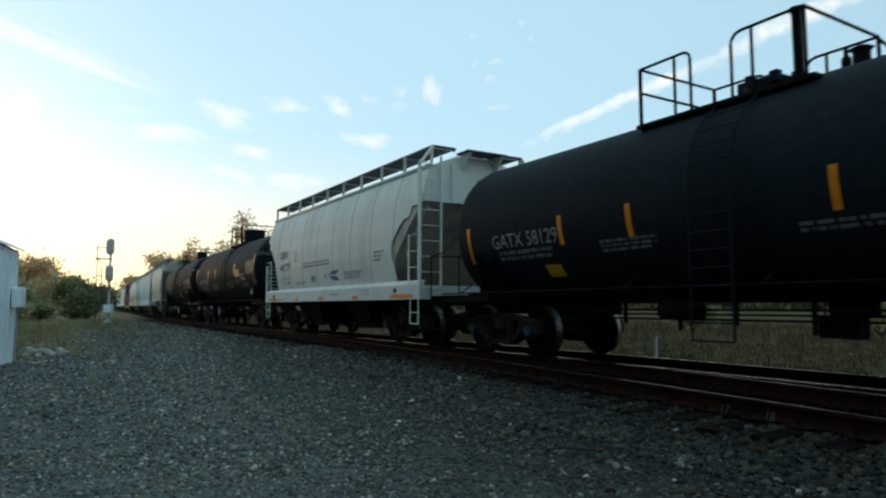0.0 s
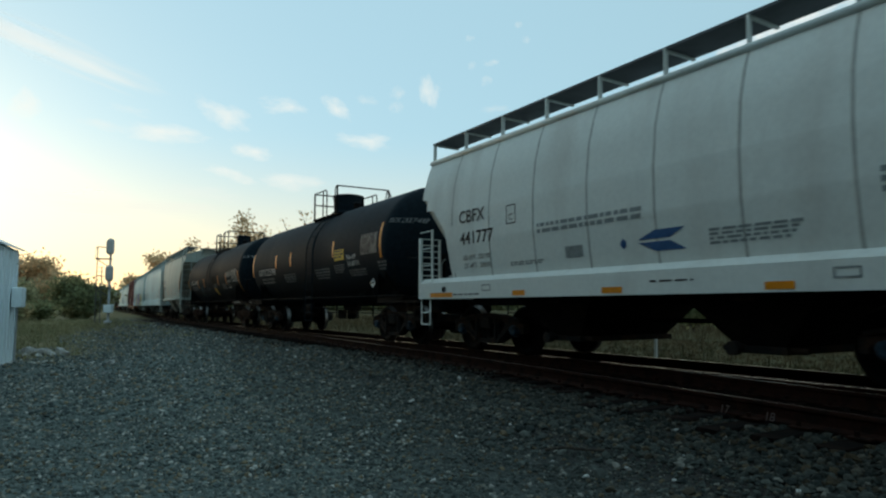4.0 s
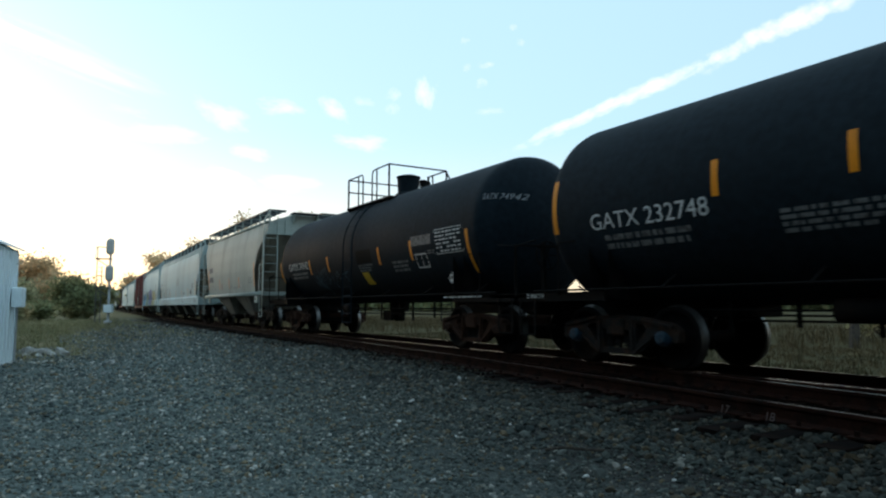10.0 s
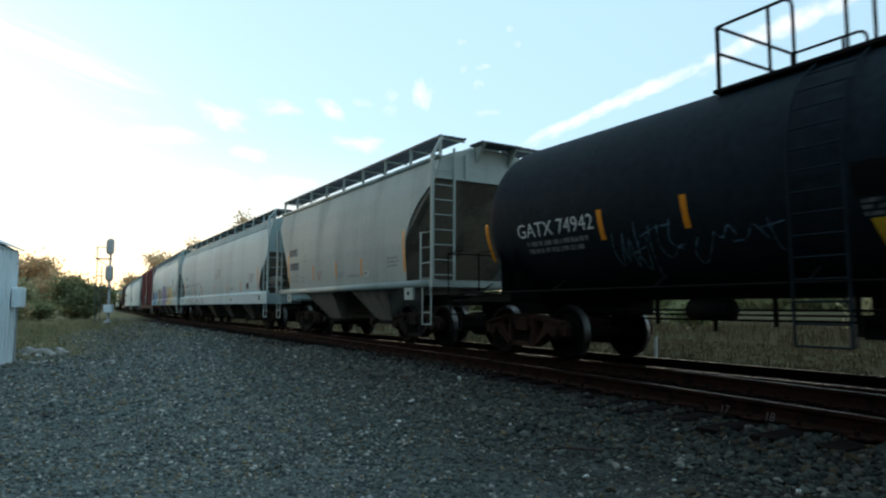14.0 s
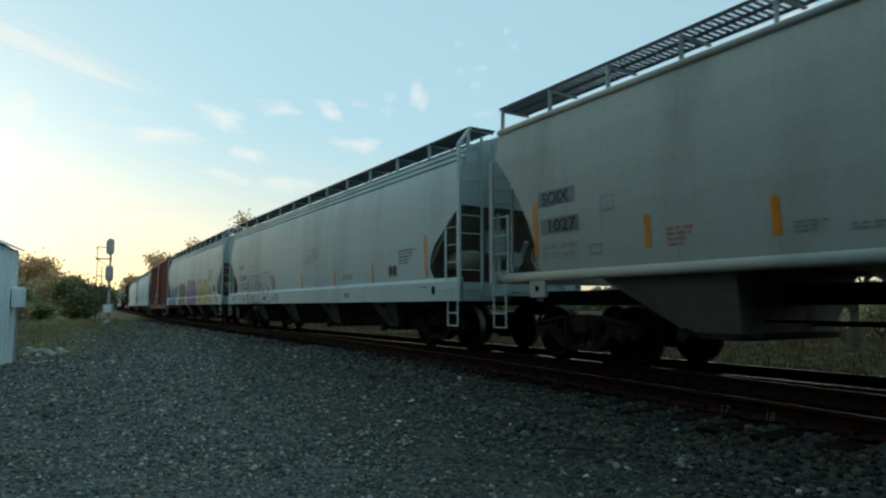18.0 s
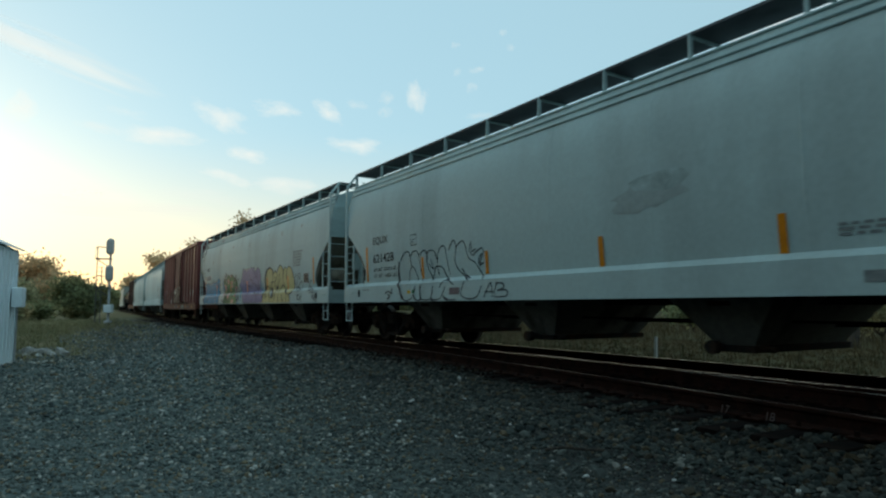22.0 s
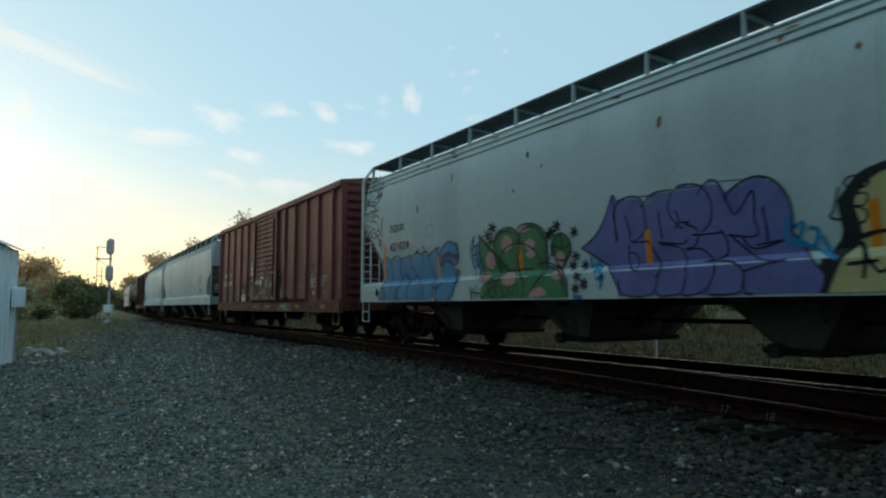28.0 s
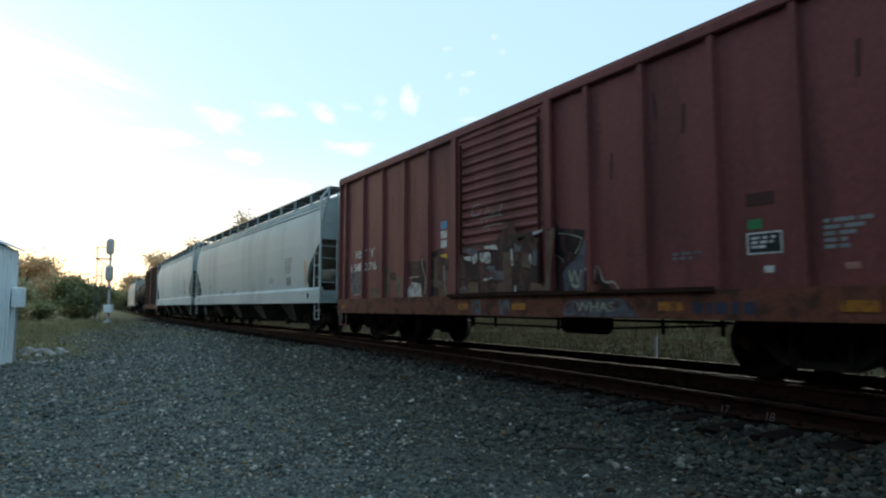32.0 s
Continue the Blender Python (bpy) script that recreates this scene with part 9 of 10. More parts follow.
def tree(x, y, h, crown, leaf, count, seed, label, kind_name="tree", low=0.3, leaf_size=0.2, fork=5, category="tree"):
    """Trunk, branching limbs and a crown of many leaves on their twigs."""
    rnd = random.Random(seed)
    z0 = ground_height(x, y)
    root = hold(kind_name, label, category, at=pose(x, y, z0))
    tips = []

    def grow(bm, p, d, length, r, depth):
        pts = [Vector(p)]
        for i in range(4):
            d = (d + Vector((rnd.uniform(-1, 1), rnd.uniform(-1, 1), rnd.uniform(-0.3, 0.8))) * 0.22).normalized()
            pts.append(pts[-1] + d * length / 4)
        for i in range(4):
            ra, rb = r * (1 - 0.13 * i), r * (1 - 0.13 * (i + 1))
            tapered(bm, pts[i], pts[i + 1], ra, rb)
        if depth == 0:
            tips.append(pts[-1])
            tips.append(pts[2])
            return
        tips.append(pts[-1])
        for k in range(3 if depth > 1 else 2):
            nd = (d + Vector((rnd.uniform(-1, 1), rnd.uniform(-1, 1), rnd.uniform(-0.25, 0.7))) * 0.95).normalized()
            grow(bm, pts[rnd.choice((2, 3, 4))], nd, length * rnd.uniform(0.55, 0.8), r * 0.5, depth - 1)

    def tapered(bm, a, b, ra, rb, n=5):
        d = (b - a).normalized()
        u = Vector((0, 0, 1)) if abs(d.z) < 0.9 else Vector((1, 0, 0))
        s = d.cross(u).normalized()
        t = s.cross(d)
        va = [bm.verts.new(a + ra * (math.cos(k * math.tau / n) * s + math.sin(k * math.tau / n) * t)) for k in range(n)]
        vb = [bm.verts.new(b + rb * (math.cos(k * math.tau / n) * s + math.sin(k * math.tau / n) * t)) for k in range(n)]
        for k in range(n):
            bm.faces.new((va[k], va[(k + 1) % n], vb[(k + 1) % n], vb[k]))
    bm = fresh()
    top = h * low
    tapered(bm, Vector((0, 0, -0.1)), Vector((0.05 * h * rnd.uniform(-1, 1), 0.03 * h, top)), 0.028 * h, 0.02 * h, 8)
    trunk = part("trunk", bm, BARK, root)
    bm = fresh()
    for k in range(fork):
        a = k * math.tau / fork + rnd.uniform(-0.4, 0.4)
        grow(bm, (0, 0, top * rnd.uniform(0.75, 1.0)), Vector((math.cos(a) * crown / h, math.sin(a) * crown / h, rnd.uniform(0.5, 1.0))).normalized(), h * rnd.uniform(0.26, 0.36), 0.013 * h, 2)
    part("branching", bm, BARK, root)
    if count:
        vs, fs = [], []
        for i in range(count):
            c = rnd.choice(tips)
            p = c + Vector((rnd.gauss(0, 1), rnd.gauss(0, 1), rnd.gauss(0, 0.8))) * crown * 0.13
            p.z = max(p.z, 0.1)
            s = leaf_size * rnd.uniform(0.5, 1.2)
            a, b2 = Vector((rnd.gauss(0, 1), rnd.gauss(0, 1), rnd.gauss(0, 1))).normalized(), Vector((rnd.gauss(0, 1), rnd.gauss(0, 1), rnd.gauss(0, 1)))
            b2 = a.cross(b2).normalized()
            n = len(vs)
            vs += [tuple(p - a * s), tuple(p + b2 * s * 0.5), tuple(p + a * s), tuple(p - b2 * s * 0.5)]
            fs.append((n, n + 1, n + 2, n + 3))
        me = bpy.data.meshes.new("crown")
        me.from_pydata(vs, [], fs)
        me.materials.append(leaf)
        ob = new("crown", me)
        ob.parent = root
    return root


tree(-113, -2.6, 10.4, 6.0, LEAF_AUTUMN, 5600, 1, "autumn tree with orange-brown leaves beyond the shed", leaf_size=0.3)
tree(-108, -0.6, 6.5, 4.0, LEAF_AUTUMN, 2400, 2, "smaller autumn tree with thinning leaves", leaf_size=0.28)
tree(-95, -3.0, 5.0, 4.5, LEAF_OLIVE, 2600, 3, "olive-green bush tree below the autumn trees", low=0.12, leaf_size=0.26)
tree(-86, 3.2, 6.6, 4.6, LEAF_GREEN, 6500, 4, "dense dark green rounded tree by the signal", low=0.08, leaf_size=0.24, fork=8)
tree(-104, -4.6, 6.4, 6.5, LEAF_OLIVE, 6500, 31, "dense olive thicket below the autumn trees", low=0.05, leaf_size=0.36, fork=9)
tree(-85, 3.1, 3.4, 3.4, LEAF_GREEN, 4200, 33, "broad low green bush at the foot of the tree", "bush", 0.05, 0.3, 9, "bush")
tree(-78, -0.5, 2.6, 3.0, LEAF_GREEN, 1800, 5, "low dark bush in the weeds", "bush", 0.1, 0.2, 6, "bush")
tree(-72, -2.8, 2.4, 3.0, LEAF_OLIVE, 1800, 6, "low olive bush in the weeds", "bush", 0.1, 0.2, 6, "bush")
tree(-104, 16.5, 11.0, 4.4, LEAF_AUTUMN, 4200, 7, "thin autumn tree showing above the train", leaf_size=0.28)
tree(-82, 21.5, 12.6, 4.8, LEAF_AUTUMN, 4200, 8, "half-bare autumn tree behind the train", leaf_size=0.26)
tree(-72, 25.2, 13.0, 2.6, LEAF_AUTUMN, 520, 9, "nearly bare tree top behind the train", leaf_size=0.22)
tree(-118, 17.5, 9.5, 4.8, LEAF_AUTUMN, 3600, 10, "autumn tree at the bend of the track", leaf_size=0.3)
tree(-138, 16.5, 8.5, 5.0, LEAF_AUTUMN, 3000, 17, "autumn trees past the bend", leaf_size=0.32)
tree(-160, 17.0, 8.0, 6.0, LEAF_OLIVE, 2000, 18, "olive trees at the end of the straight", leaf_size=0.35)
tree(-13.6, 27.2, 7.6, 3.2, LEAF_OLIVE, 130, 11, "bare small tree with a few last leaves behind the track", leaf_size=0.09, low=0.22)
tree(-11.2, 28.5, 6.0, 2.6, LEAF_OLIVE, 90, 12, "bare small tree with dry twigs behind the track", leaf_size=0.09, low=0.22)
tree(-15.0, 32.5, 3.2, 2.6, LEAF_OLIVE, 1500, 13, "low olive bush in the field", "bush", 0.1, 0.14, 6, "bush")
tree(-27.0, 35.0, 3.2, 3.0, LEAF_GREEN, 1700, 14, "low dark bush in the field", "bush", 0.1, 0.16, 6, "bush")


def far_woods():
    """A ragged belt of trees closes the horizon all round."""
    rng = np.random.default_rng(21)
    vs, fs = [], []
    for i in range(42000):
        a = rng.random() * 6.283 if i < 12000 else 1.2 + 2.1 * rng.random()
        rad = 260 + 90 * rng.random()
        hi = 9 + 5 * math.sin(a * 7.0) * math.sin(a * 3.1 + 1) + 3 * math.sin(a * 31)
        z = -0.8 + hi * rng.random() ** 0.8
        p = np.array([math.cos(a) * rad - 20, math.sin(a) * rad, z])
        u = rng.normal(size=3)
        u /= np.linalg.norm(u)
        w = np.cross(u, rng.normal(size=3))
        w /= np.linalg.norm(w)
        s = 1.0 + 1.6 * rng.random()
        n = len(vs)
        vs += [tuple(p - u * s), tuple(p + w * s * 0.7), tuple(p + u * s), tuple(p - w * s * 0.7)]
        fs.append((n, n + 1, n + 2, n + 3))
    me = bpy.data.meshes.new("far_woods")
    me.from_pydata(vs, [], fs)
    me.materials.append(LEAF_GREEN)
    tagged(new("far_woods", me), "belt of brown and olive trees on the horizon", "woods", kind="stuff")


far_woods()


def near_belt():
    """Added unseen trees close the yard behind and beside the camera, blocking low sky."""
    rng = np.random.default_rng(22)
    vs, fs = [], []
    for _ in range(20000):
        t = rng.random()
        low = 0.0
        # added low run up the line keeps the sunset glow off the cars
        if t < 0.12:
            x, y, low = -140 + 94 * rng.random(), -11 - 4 * rng.random(), 6.0
        elif t < 0.75:
            x, y = -46 + 92 * rng.random(), -10 - 4 * rng.random()
        else:
            x, y = 40 + 6 * rng.random(), -14 + 19 * rng.random()
        hi = 12.0 - low + 2.0 * math.sin(x * 0.7) + math.sin(y)
        p = np.array([x, y, -0.6 + hi * rng.random()])
        u = rng.normal(size=3)
        u /= np.linalg.norm(u)
        w = np.cross(u, rng.normal(size=3))
        w /= np.linalg.norm(w)
        s = 0.35 + 0.5 * rng.random()
        n = len(vs)
        vs += [tuple(p - u * s), tuple(p + w * s * 0.7), tuple(p + u * s), tuple(p - w * s * 0.7)]
        fs.append((n, n + 1, n + 2, n + 3))
    me = bpy.data.meshes.new("tree_belt")
    me.from_pydata(vs, [], fs)
    me.materials.append(LEAF_DARK)
    tagged(new("tree_belt", me), "unseen belt of dark trees added behind the yard to block low sky", "woods", kind="stuff")


near_belt()

# ---- signal, shed, poles ----
GALV = material("galvanised_steel", (0.36, 0.37, 0.37), 0.5, metal=0.4, spread=0.12, grain=20, stain=3, bump=0.05)
DARK_GALV = material("dull_grey_steel", (0.12, 0.12, 0.115), 0.7, spread=0.15, grain=20, stain=3, bump=0.05)
SIGNAL_GREY = material("weathered_aluminium_paint", (0.5, 0.5, 0.48), 0.6, spread=0.12, grain=20, stain=3, bump=0.05)
SHED_PAINT = material("white_shed_paint", (0.84, 0.92, 0.94), 0.3, spread=0.05, grain=10, stain=1.5, bump=0.05, second=(0.78, 0.86, 0.88), amount=0.4, streak=4, spec=0.55)
POLE_WOOD = material("weathered_pole_timber", (0.12, 0.10, 0.085), 0.9, spread=0.25, grain=20, stain=4, bump=0.3)


def signal():
    z0 = ground_height(-56.2, 4.1)
    root = hold("railway_signal", "two-headed railway signal on a grey mast with a ladder", "signal", at=pose(-56.2, 4.1, z0, 0, 0, -22))
    bm = fresh()
    lathe(bm, [(-0.2, 0.28), (0.25, 0.28), (0.26, 0.09), (6.35, 0.075), (6.4, 0.03)], 14, "z")
    part("mast", bm, GALV, root, smooth=True)
    bm = fresh()
    box(bm, -0.26, 0.26, -0.3, 0.3, 0.85, 1.45, 0.03)
    part("relay_box", bm, SHED_PAINT, root, "white relay box on the mast")
    for z in (5.93, 3.86):
        bm = fresh()
        pts = []
        for k in range(24):
            a = k * math.tau / 24
            pts.append((0.29 * math.cos(a), (0.36 if math.sin(a) > 0 else -0.36) + 0.29 * math.sin(a)))
        back = [[bm.verts.new((x, p * f, z + q * f)) for p, q in pts] for x, f in ((0.10, 1.0), (0.13, 1.0), (0.27, 0.92), (0.34, 0.7))]
        for u, w in zip(back, back[1:]):
            for k in range(24):
                bm.faces.new((u[k], u[(k + 1) % 24], w[(k + 1) % 24], w[k]))
        bm.faces.new(back[0][::-1])
        bm.faces.new(back[-1])
        bmesh.ops.recalc_face_normals(bm, faces=bm.faces[:])
        head = part("signal_head", bm, SIGNAL_GREY, root, "oval light grey signal head seen from behind")
        for dz in (0.3, 0.0, -0.3):
            bm = fresh()
            lathe(bm, [(-0.15, 0.13), (0.09, 0.12), (0.09, 0.1), (-0.14, 0.11)], 14, "x", (0, 0, z + dz))
            part("hood", bm, FRAME_BLACK, head)
    for y in (-0.62, -0.98):
        bm = fresh()
        beam(bm, (-0.1, y, 0.1), (-0.1, y, 6.0 if y < -0.9 else 4.4), 0.06, 0.05)
        stile = part("ladder", bm, DARK_GALV, root)
    for i in range(14):
        bm = fresh()
        tube(bm, [(-0.1, -0.62, 0.3 + 0.31 * i), (-0.1, -0.98, 0.3 + 0.31 * i)], 0.016, 5)
        part("rung", bm, DARK_GALV, stile)
    for z in (2.7, 4.95):
        bm = fresh()
        box(bm, -0.25, 0.25, -1.05, 0.1, z, z + 0.07)
        beam(bm, (0, -0.95, z), (0, -0.05, z - 0.6), 0.06)
        deck = part("platform", bm, DARK_GALV, root)
        for x in (-0.22, 0.22):
            bm = fresh()
            tube(bm, [(x, -1.0, z), (x, -1.0, z + 0.95), (x, -0.35, z + 0.95)], 0.025, 6)
            part("guard_rail", bm, DARK_GALV, deck)


signal()


def shed():
    root = hold("signal_shed", "white metal signal equipment shed with a conduit box", "shed", at=pose(-21.55, -0.72, -0.66, 0, 0, -8.9))
    bm = fresh()
    box(bm, 0, 4.2, -2.2, 0, 0.08, 3.12)
    part("wall", bm, SHED_PAINT, root)
    for i in range(11):
        bm = fresh()
        x = 0.02 + 0.4 * i
        box(bm, x, x + 0.05, 0.0, 0.022, 0.1, 3.1)
        part("wall_seam", bm, SHED_PAINT, root)
    bm = fresh()
    for a, b in (((0.12, 3.10), (-1.1, 3.72)), ((-1.1, 3.72), (-2.32, 3.10))):
        v = [bm.verts.new((x, y, z + d)) for d in (0, 0.05) for x in (-0.12, 4.32) for y, z in (a, b)]
        for f in ((0, 1, 3, 2), (4, 6, 7, 5), (0, 4, 5, 1), (2, 3, 7, 6), (0, 2, 6, 4), (1, 5, 7, 3)):
            bm.faces.new([v[i] for i in f])
    bmesh.ops.recalc_face_normals(bm, faces=bm.faces[:])
    part("roof", bm, SHED_PAINT, root)
    for x in (0.02, 4.18):
        bm = fresh()
        bm.faces.new([bm.verts.new((x, y, z)) for y, z in ((0, 3.1), (-1.1, 3.7), (-2.2, 3.1))])
        part("gable", bm, SHED_PAINT, root)
    bm = fresh()
    box(bm, -0.1, 4.3, -2.3, 0.1, -0.1, 0.08)
    part("foundation", bm, PALE_STONE, root)
    bm = fresh()
    box(bm, 0.2, 0.72, 0.025, 0.27, 1.55, 2.08, 0.02)
    part("conduit_box", bm, SHED_PAINT, root, "white conduit box on the wall")
    bm = fresh()
    tube(bm, [(0.45, 0.12, 1.55), (0.45, 0.12, 0.1)], 0.03, 8)
    part("conduit", bm, GALV, root)
    bm = fresh()
    tube(bm, [(0.1, 0.0, 2.75), (0.1, 0.13, 2.75), (0.1, 0.13, 3.0), (0.1, 0.0, 3.0)], 0.014, 6)
    part("grab_loop", bm, GALV, root)


shed()


def utility_pole(x, y, h, seed):
    z0 = ground_height(x, y)
    root = hold("utility_pole", "weathered timber utility pole with crossarms", "utility pole", "utility poles", at=pose(x, y, z0, 0, 0, 20 * seed))
    bm = fresh()
    lathe(bm, [(-0.3, 0.17), (h, 0.11)], 10, "z")
    part("pole", bm, POLE_WOOD, root, smooth=True)
    for z in (h - 0.5, h - 1.6):
        bm = fresh()
        box(bm, -0.06, 0.06, -1.2, 1.2, z, z + 0.12)
        part("crossarm", bm, POLE_WOOD, root)
        for yy in (-1.1, -0.5, 0.5, 1.1):
            bm = fresh()
            lathe(bm, [(z + 0.12, 0.03), (z + 0.2, 0.05), (z + 0.27, 0.03)], 8, "z", (0, yy, 0))
            part("insulator", bm, GALV, root)


utility_pole(-152.0, -0.4, 9.8, 1)
utility_pole(-196.8, 3.6, 8.8, 2)
utility_pole(-29.5, 65.3, 15.0, 3)

# a fence post and litter in the verge behind the track
bm = fresh()
beam(bm, (0, 0, -0.1), (0.03, 0, 0.75), 0.07, 0.05)
tagged(part("fence_post", bm, PALE_STONE), "short pale stake in the grass behind the track", "post").matrix_basis = pose(-11.8, 13.7, ground_height(-11.8, 13.7))
bm = fresh()
lathe(bm, [(0, 0.1), (0.18, 0.11), (0.22, 0.06), (0.3, 0.05)], 10, "x")
tagged(part("litter_bottle", bm, PALE_STONE), "pale plastic bottle lying in the grass", "litter").matrix_basis = pose(-11.4, 14.0, ground_height(-11.4, 14.0) + 0.1, 0, 0, 40)
bm = fresh()
tube(bm, spline([(-0.9, 0, 0.03), (-0.3, 0.05, 0.06), (0.3, -0.03, 0.05), (0.9, 0.04, 0.03)], 5), 0.022, 6)
tagged(part("stick", bm, BARK), "dark broken stick lying on the gravel", "stick").matrix_basis = pose(-4.25, 3.9, lie(-4.25, 3.9) + 0.04, 0, 0, 55) @ Matrix.Diagonal((0.28, 0.5, 0.6, 1))


# ---- clouds: thin evening clouds drifting over ----
def cloud_material(name, glow, scale, cover, warm, ragged=2.3):
    m = bpy.data.materials.new(name)
    m.use_nodes = True
    n, l = m.node_tree.nodes, m.node_tree.links
    for x in list(n):
        n.remove(x)
    out = n.new("ShaderNodeOutputMaterial")
    mixs = n.new("ShaderNodeMixShader")
    tr = n.new("ShaderNodeBsdfTransparent")
    em = n.new("ShaderNodeEmission")
    em.inputs["Color"].default_value = (*warm, 1)
    em.inputs["Strength"].default_value = glow
    l.new(tr.outputs[0], mixs.inputs[1])
    l.new(em.outputs[0], mixs.inputs[2])
    l.new(mixs.outputs[0], out.inputs[0])
    tc = n.new("ShaderNodeTexCoord")
    info = n.new("ShaderNodeObjectInfo")
    sep = n.new("ShaderNodeSeparateXYZ")
    l.new(tc.outputs["UV"], sep.inputs[0])

    def op(kind, a, b=0.0, clamp=False):
        t = n.new("ShaderNodeMath")
        t.operation, t.use_clamp = kind, clamp
        for i, v in enumerate((a, b)):
            if isinstance(v, (int, float)):
                t.inputs[i].default_value = v
            else:
                l.new(v, t.inputs[i])
        return t.outputs[0]
    mul = n.new("ShaderNodeVectorMath")
    mul.operation = "MULTIPLY"
    mul.inputs[1].default_value = scale
    l.new(tc.outputs["UV"], mul.inputs[0])
    add = n.new("ShaderNodeVectorMath")
    add.operation = "ADD"
    l.new(mul.outputs[0], add.inputs[0])
    off = op("MULTIPLY", info.outputs["Random"], 60.0)
    comb = n.new("ShaderNodeCombineXYZ")
    l.new(off, comb.inputs[0])
    l.new(off, comb.inputs[1])
    l.new(comb.outputs[0], add.inputs[1])
    tex = n.new("ShaderNodeTexNoise")
    tex.inputs["Scale"].default_value, tex.inputs["Detail"].default_value, tex.inputs["Roughness"].default_value = 1.0, 7.0, 0.62
    l.new(add.outputs[0], tex.inputs["Vector"])
    fu = op("SUBTRACT", 1.0, op("POWER", op("ABSOLUTE", op("SUBTRACT", op("MULTIPLY", sep.outputs[0], 2.0), 1.0)), 2.0))
    fv = op("SUBTRACT", 1.0, op("POWER", op("ABSOLUTE", op("SUBTRACT", op("MULTIPLY", sep.outputs[1], 2.0), 1.0)), 1.5))
    edge = op("MULTIPLY", fu, fv)
    dens = op("ADD", op("MULTIPLY", edge, 0.95), op("MULTIPLY", op("SUBTRACT", tex.outputs["Fac"], 0.5), ragged))
    dens = op("MULTIPLY", op("SUBTRACT", dens, 0.42), cover * 0.62, True)
    dens = op("MULTIPLY", dens, op("MULTIPLY", edge, 2.0, True))
    l.new(dens, mixs.inputs[0])
    return m


CLOUD_PUFF = cloud_material("bright_evening_cloud", 1.0, (2.2, 1.7, 1), 1.2, (1.0, 0.96, 0.9), 2.3)
CLOUD_FAINT = cloud_material("faint_evening_cloud", 0.95, (2.2, 1.6, 1), 0.6, (1.0, 0.97, 0.92), 2.4)
CLOUD_WISP = cloud_material("thin_evening_cirrus", 0.95, (1.2, 4.0, 1), 0.95, (1.0, 0.95, 0.88))
CONTRAIL = cloud_material("old_contrail", 1.05, (9.0, 1.2, 1), 1.7, (1.0, 0.97, 0.92), 1.9)
STREAK = cloud_material("bright_cirrus_streak", 1.0, (1.3, 2.2, 1), 1.3, (1.0, 0.97, 0.92), 1.5)
FAR = 2600.0
CLOUDS = []


def sky_pose(az, el, tilt, far=FAR):
    a, e = radians(az), radians(el)
    d = Vector((math.cos(a) * math.cos(e), math.sin(a) * math.cos(e), math.sin(e)))
    return look(Vector(EYE) + d * far, EYE, -tilt)


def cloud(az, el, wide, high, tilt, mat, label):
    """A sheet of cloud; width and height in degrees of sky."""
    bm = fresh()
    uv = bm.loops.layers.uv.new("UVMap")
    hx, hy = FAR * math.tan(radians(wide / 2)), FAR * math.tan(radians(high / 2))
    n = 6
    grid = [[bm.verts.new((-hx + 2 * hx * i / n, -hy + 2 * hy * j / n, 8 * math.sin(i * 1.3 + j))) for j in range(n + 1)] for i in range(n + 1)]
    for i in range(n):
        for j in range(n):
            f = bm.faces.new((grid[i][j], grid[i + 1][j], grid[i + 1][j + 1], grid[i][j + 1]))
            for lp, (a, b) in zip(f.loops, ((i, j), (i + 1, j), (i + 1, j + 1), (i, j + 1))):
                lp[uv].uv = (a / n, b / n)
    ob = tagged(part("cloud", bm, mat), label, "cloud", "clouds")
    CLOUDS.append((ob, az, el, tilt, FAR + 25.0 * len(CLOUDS)))


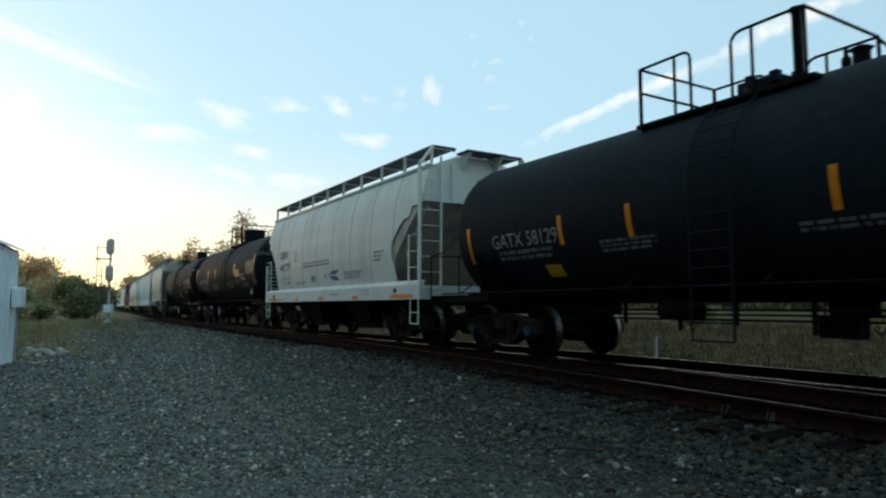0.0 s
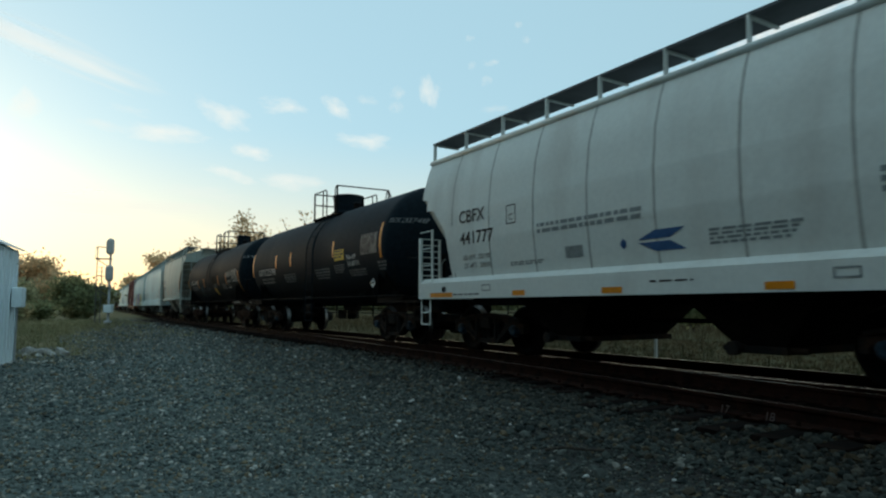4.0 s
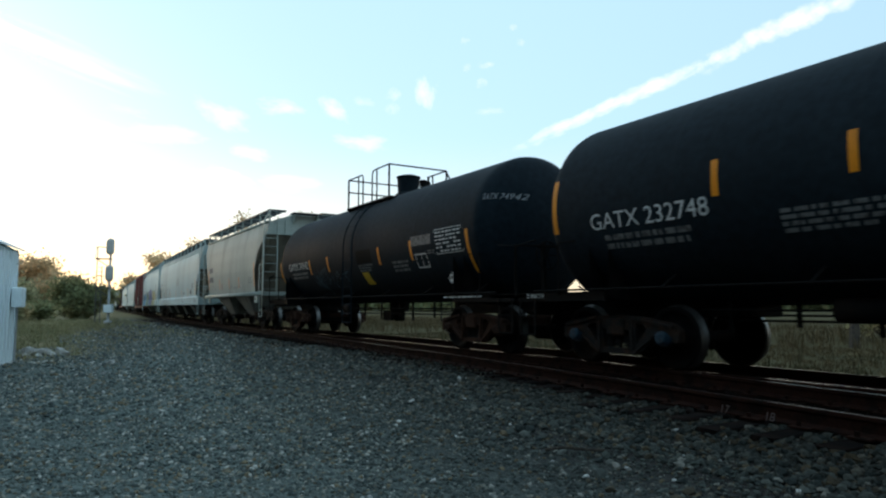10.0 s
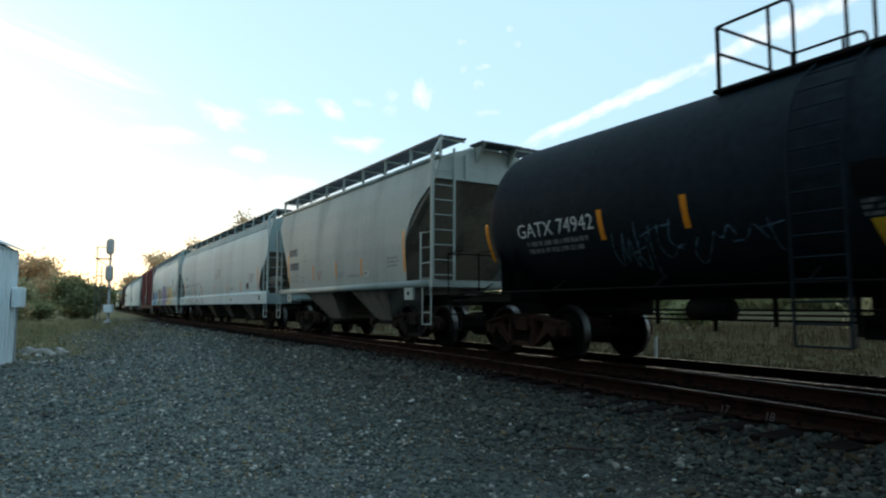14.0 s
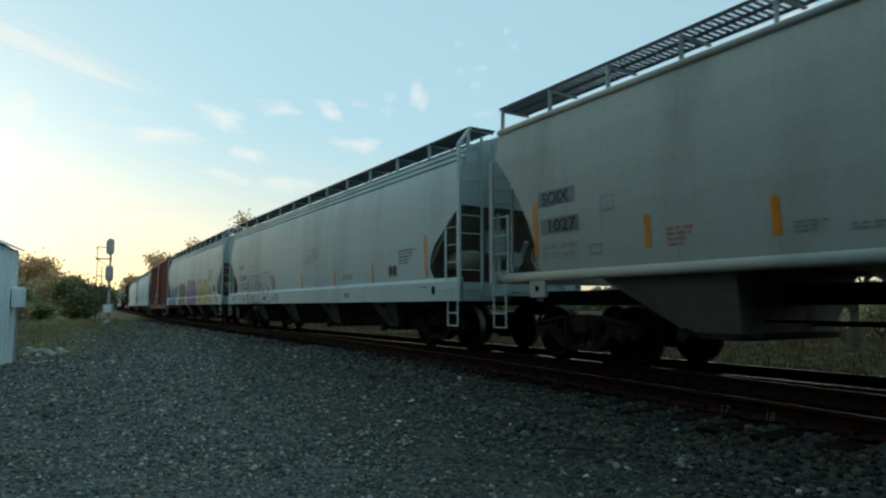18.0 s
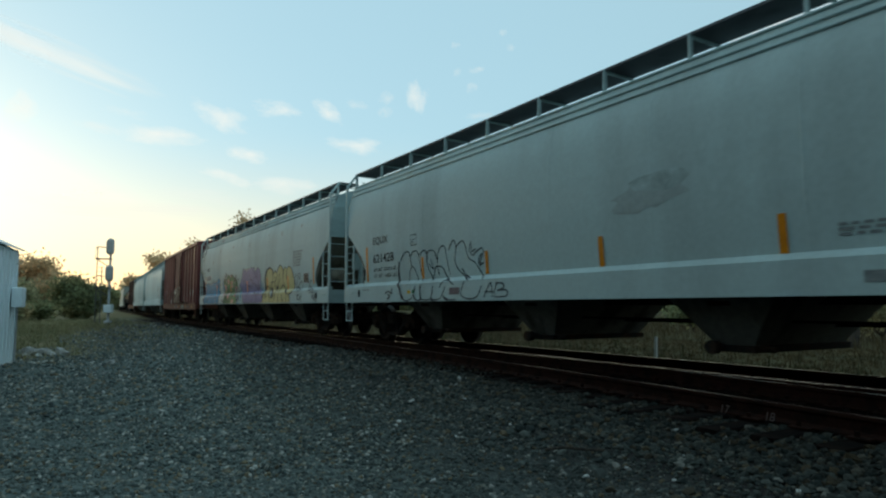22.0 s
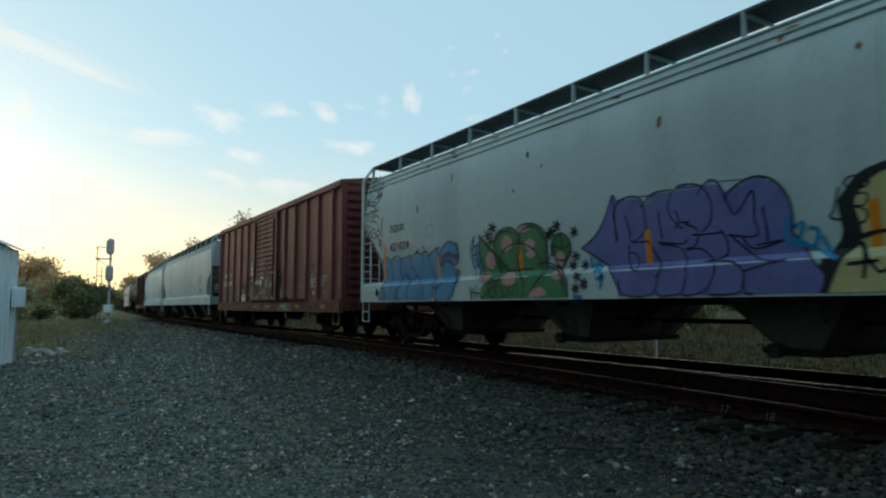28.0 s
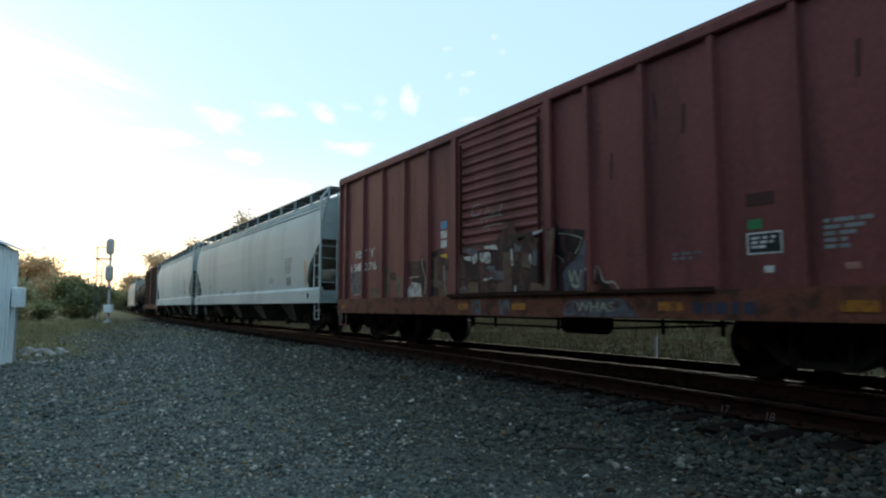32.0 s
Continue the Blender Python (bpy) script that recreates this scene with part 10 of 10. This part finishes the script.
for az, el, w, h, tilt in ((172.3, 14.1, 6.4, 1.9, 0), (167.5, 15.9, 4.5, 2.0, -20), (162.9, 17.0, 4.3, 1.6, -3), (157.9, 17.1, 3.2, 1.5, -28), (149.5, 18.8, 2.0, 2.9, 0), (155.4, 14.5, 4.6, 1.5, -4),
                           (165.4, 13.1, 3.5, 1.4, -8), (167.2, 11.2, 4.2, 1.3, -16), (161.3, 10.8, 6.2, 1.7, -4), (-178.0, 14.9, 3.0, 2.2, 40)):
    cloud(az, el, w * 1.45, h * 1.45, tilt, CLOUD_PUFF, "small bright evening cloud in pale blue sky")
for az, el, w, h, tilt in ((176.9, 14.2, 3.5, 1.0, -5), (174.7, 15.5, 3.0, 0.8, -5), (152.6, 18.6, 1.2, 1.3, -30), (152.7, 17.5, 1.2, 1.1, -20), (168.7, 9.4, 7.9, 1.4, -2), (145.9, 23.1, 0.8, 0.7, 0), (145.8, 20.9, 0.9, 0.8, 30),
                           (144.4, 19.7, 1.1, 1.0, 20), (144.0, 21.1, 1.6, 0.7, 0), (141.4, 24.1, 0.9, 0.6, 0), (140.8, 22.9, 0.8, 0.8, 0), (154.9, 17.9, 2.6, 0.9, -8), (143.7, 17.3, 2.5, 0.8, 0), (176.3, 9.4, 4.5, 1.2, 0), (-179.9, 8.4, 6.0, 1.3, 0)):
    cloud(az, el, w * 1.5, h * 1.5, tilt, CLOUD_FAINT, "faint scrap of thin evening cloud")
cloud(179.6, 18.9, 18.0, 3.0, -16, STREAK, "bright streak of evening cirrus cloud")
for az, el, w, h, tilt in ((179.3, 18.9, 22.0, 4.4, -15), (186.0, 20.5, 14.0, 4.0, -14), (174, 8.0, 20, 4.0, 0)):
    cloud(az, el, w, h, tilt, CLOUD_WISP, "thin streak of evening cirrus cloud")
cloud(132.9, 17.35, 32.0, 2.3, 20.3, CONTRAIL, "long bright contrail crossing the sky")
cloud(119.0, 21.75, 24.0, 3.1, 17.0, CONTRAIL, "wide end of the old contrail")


# ---- what moves ----
def car_pose(left, right, t):
    """Both trucks of a car lie on the track."""
    s = run(t)
    if left > 37.0:     # the first coupling runs out its slack
        s += float(np.interp(t, [0.0, 1.0, 2.0, 32.0], [0.0, 0.22, 0.3, 0.3]))
    reach = max((right - left) / 2 - 2.2, 2.0)
    mid = (left + right) / 2 + s
    x0, y0, a = track_point(mid - reach)
    x1, y1, a = track_point(mid + reach)
    return pose((x0 + x1) / 2, (y0 + y1) / 2, 0, 0, 0, math.degrees(math.atan2(y1 - y0, x1 - x0)))


def motions():
    for root, left, right in CARS:
        walk(root, [(i * 0.5, car_pose(left, right, i * 0.5)) for i in range(65)])
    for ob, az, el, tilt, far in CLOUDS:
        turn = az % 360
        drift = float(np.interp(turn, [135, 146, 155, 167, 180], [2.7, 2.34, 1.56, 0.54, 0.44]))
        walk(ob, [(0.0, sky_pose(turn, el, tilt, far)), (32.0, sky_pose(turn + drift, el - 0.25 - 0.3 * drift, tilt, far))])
    for ws, x in WHEELSETS:
        walk(ws, [(i * 0.2, pose(x, 0, 0.457, 0, math.degrees(run(i * 0.2) / 0.457), 0)) for i in range(161)])


motions()
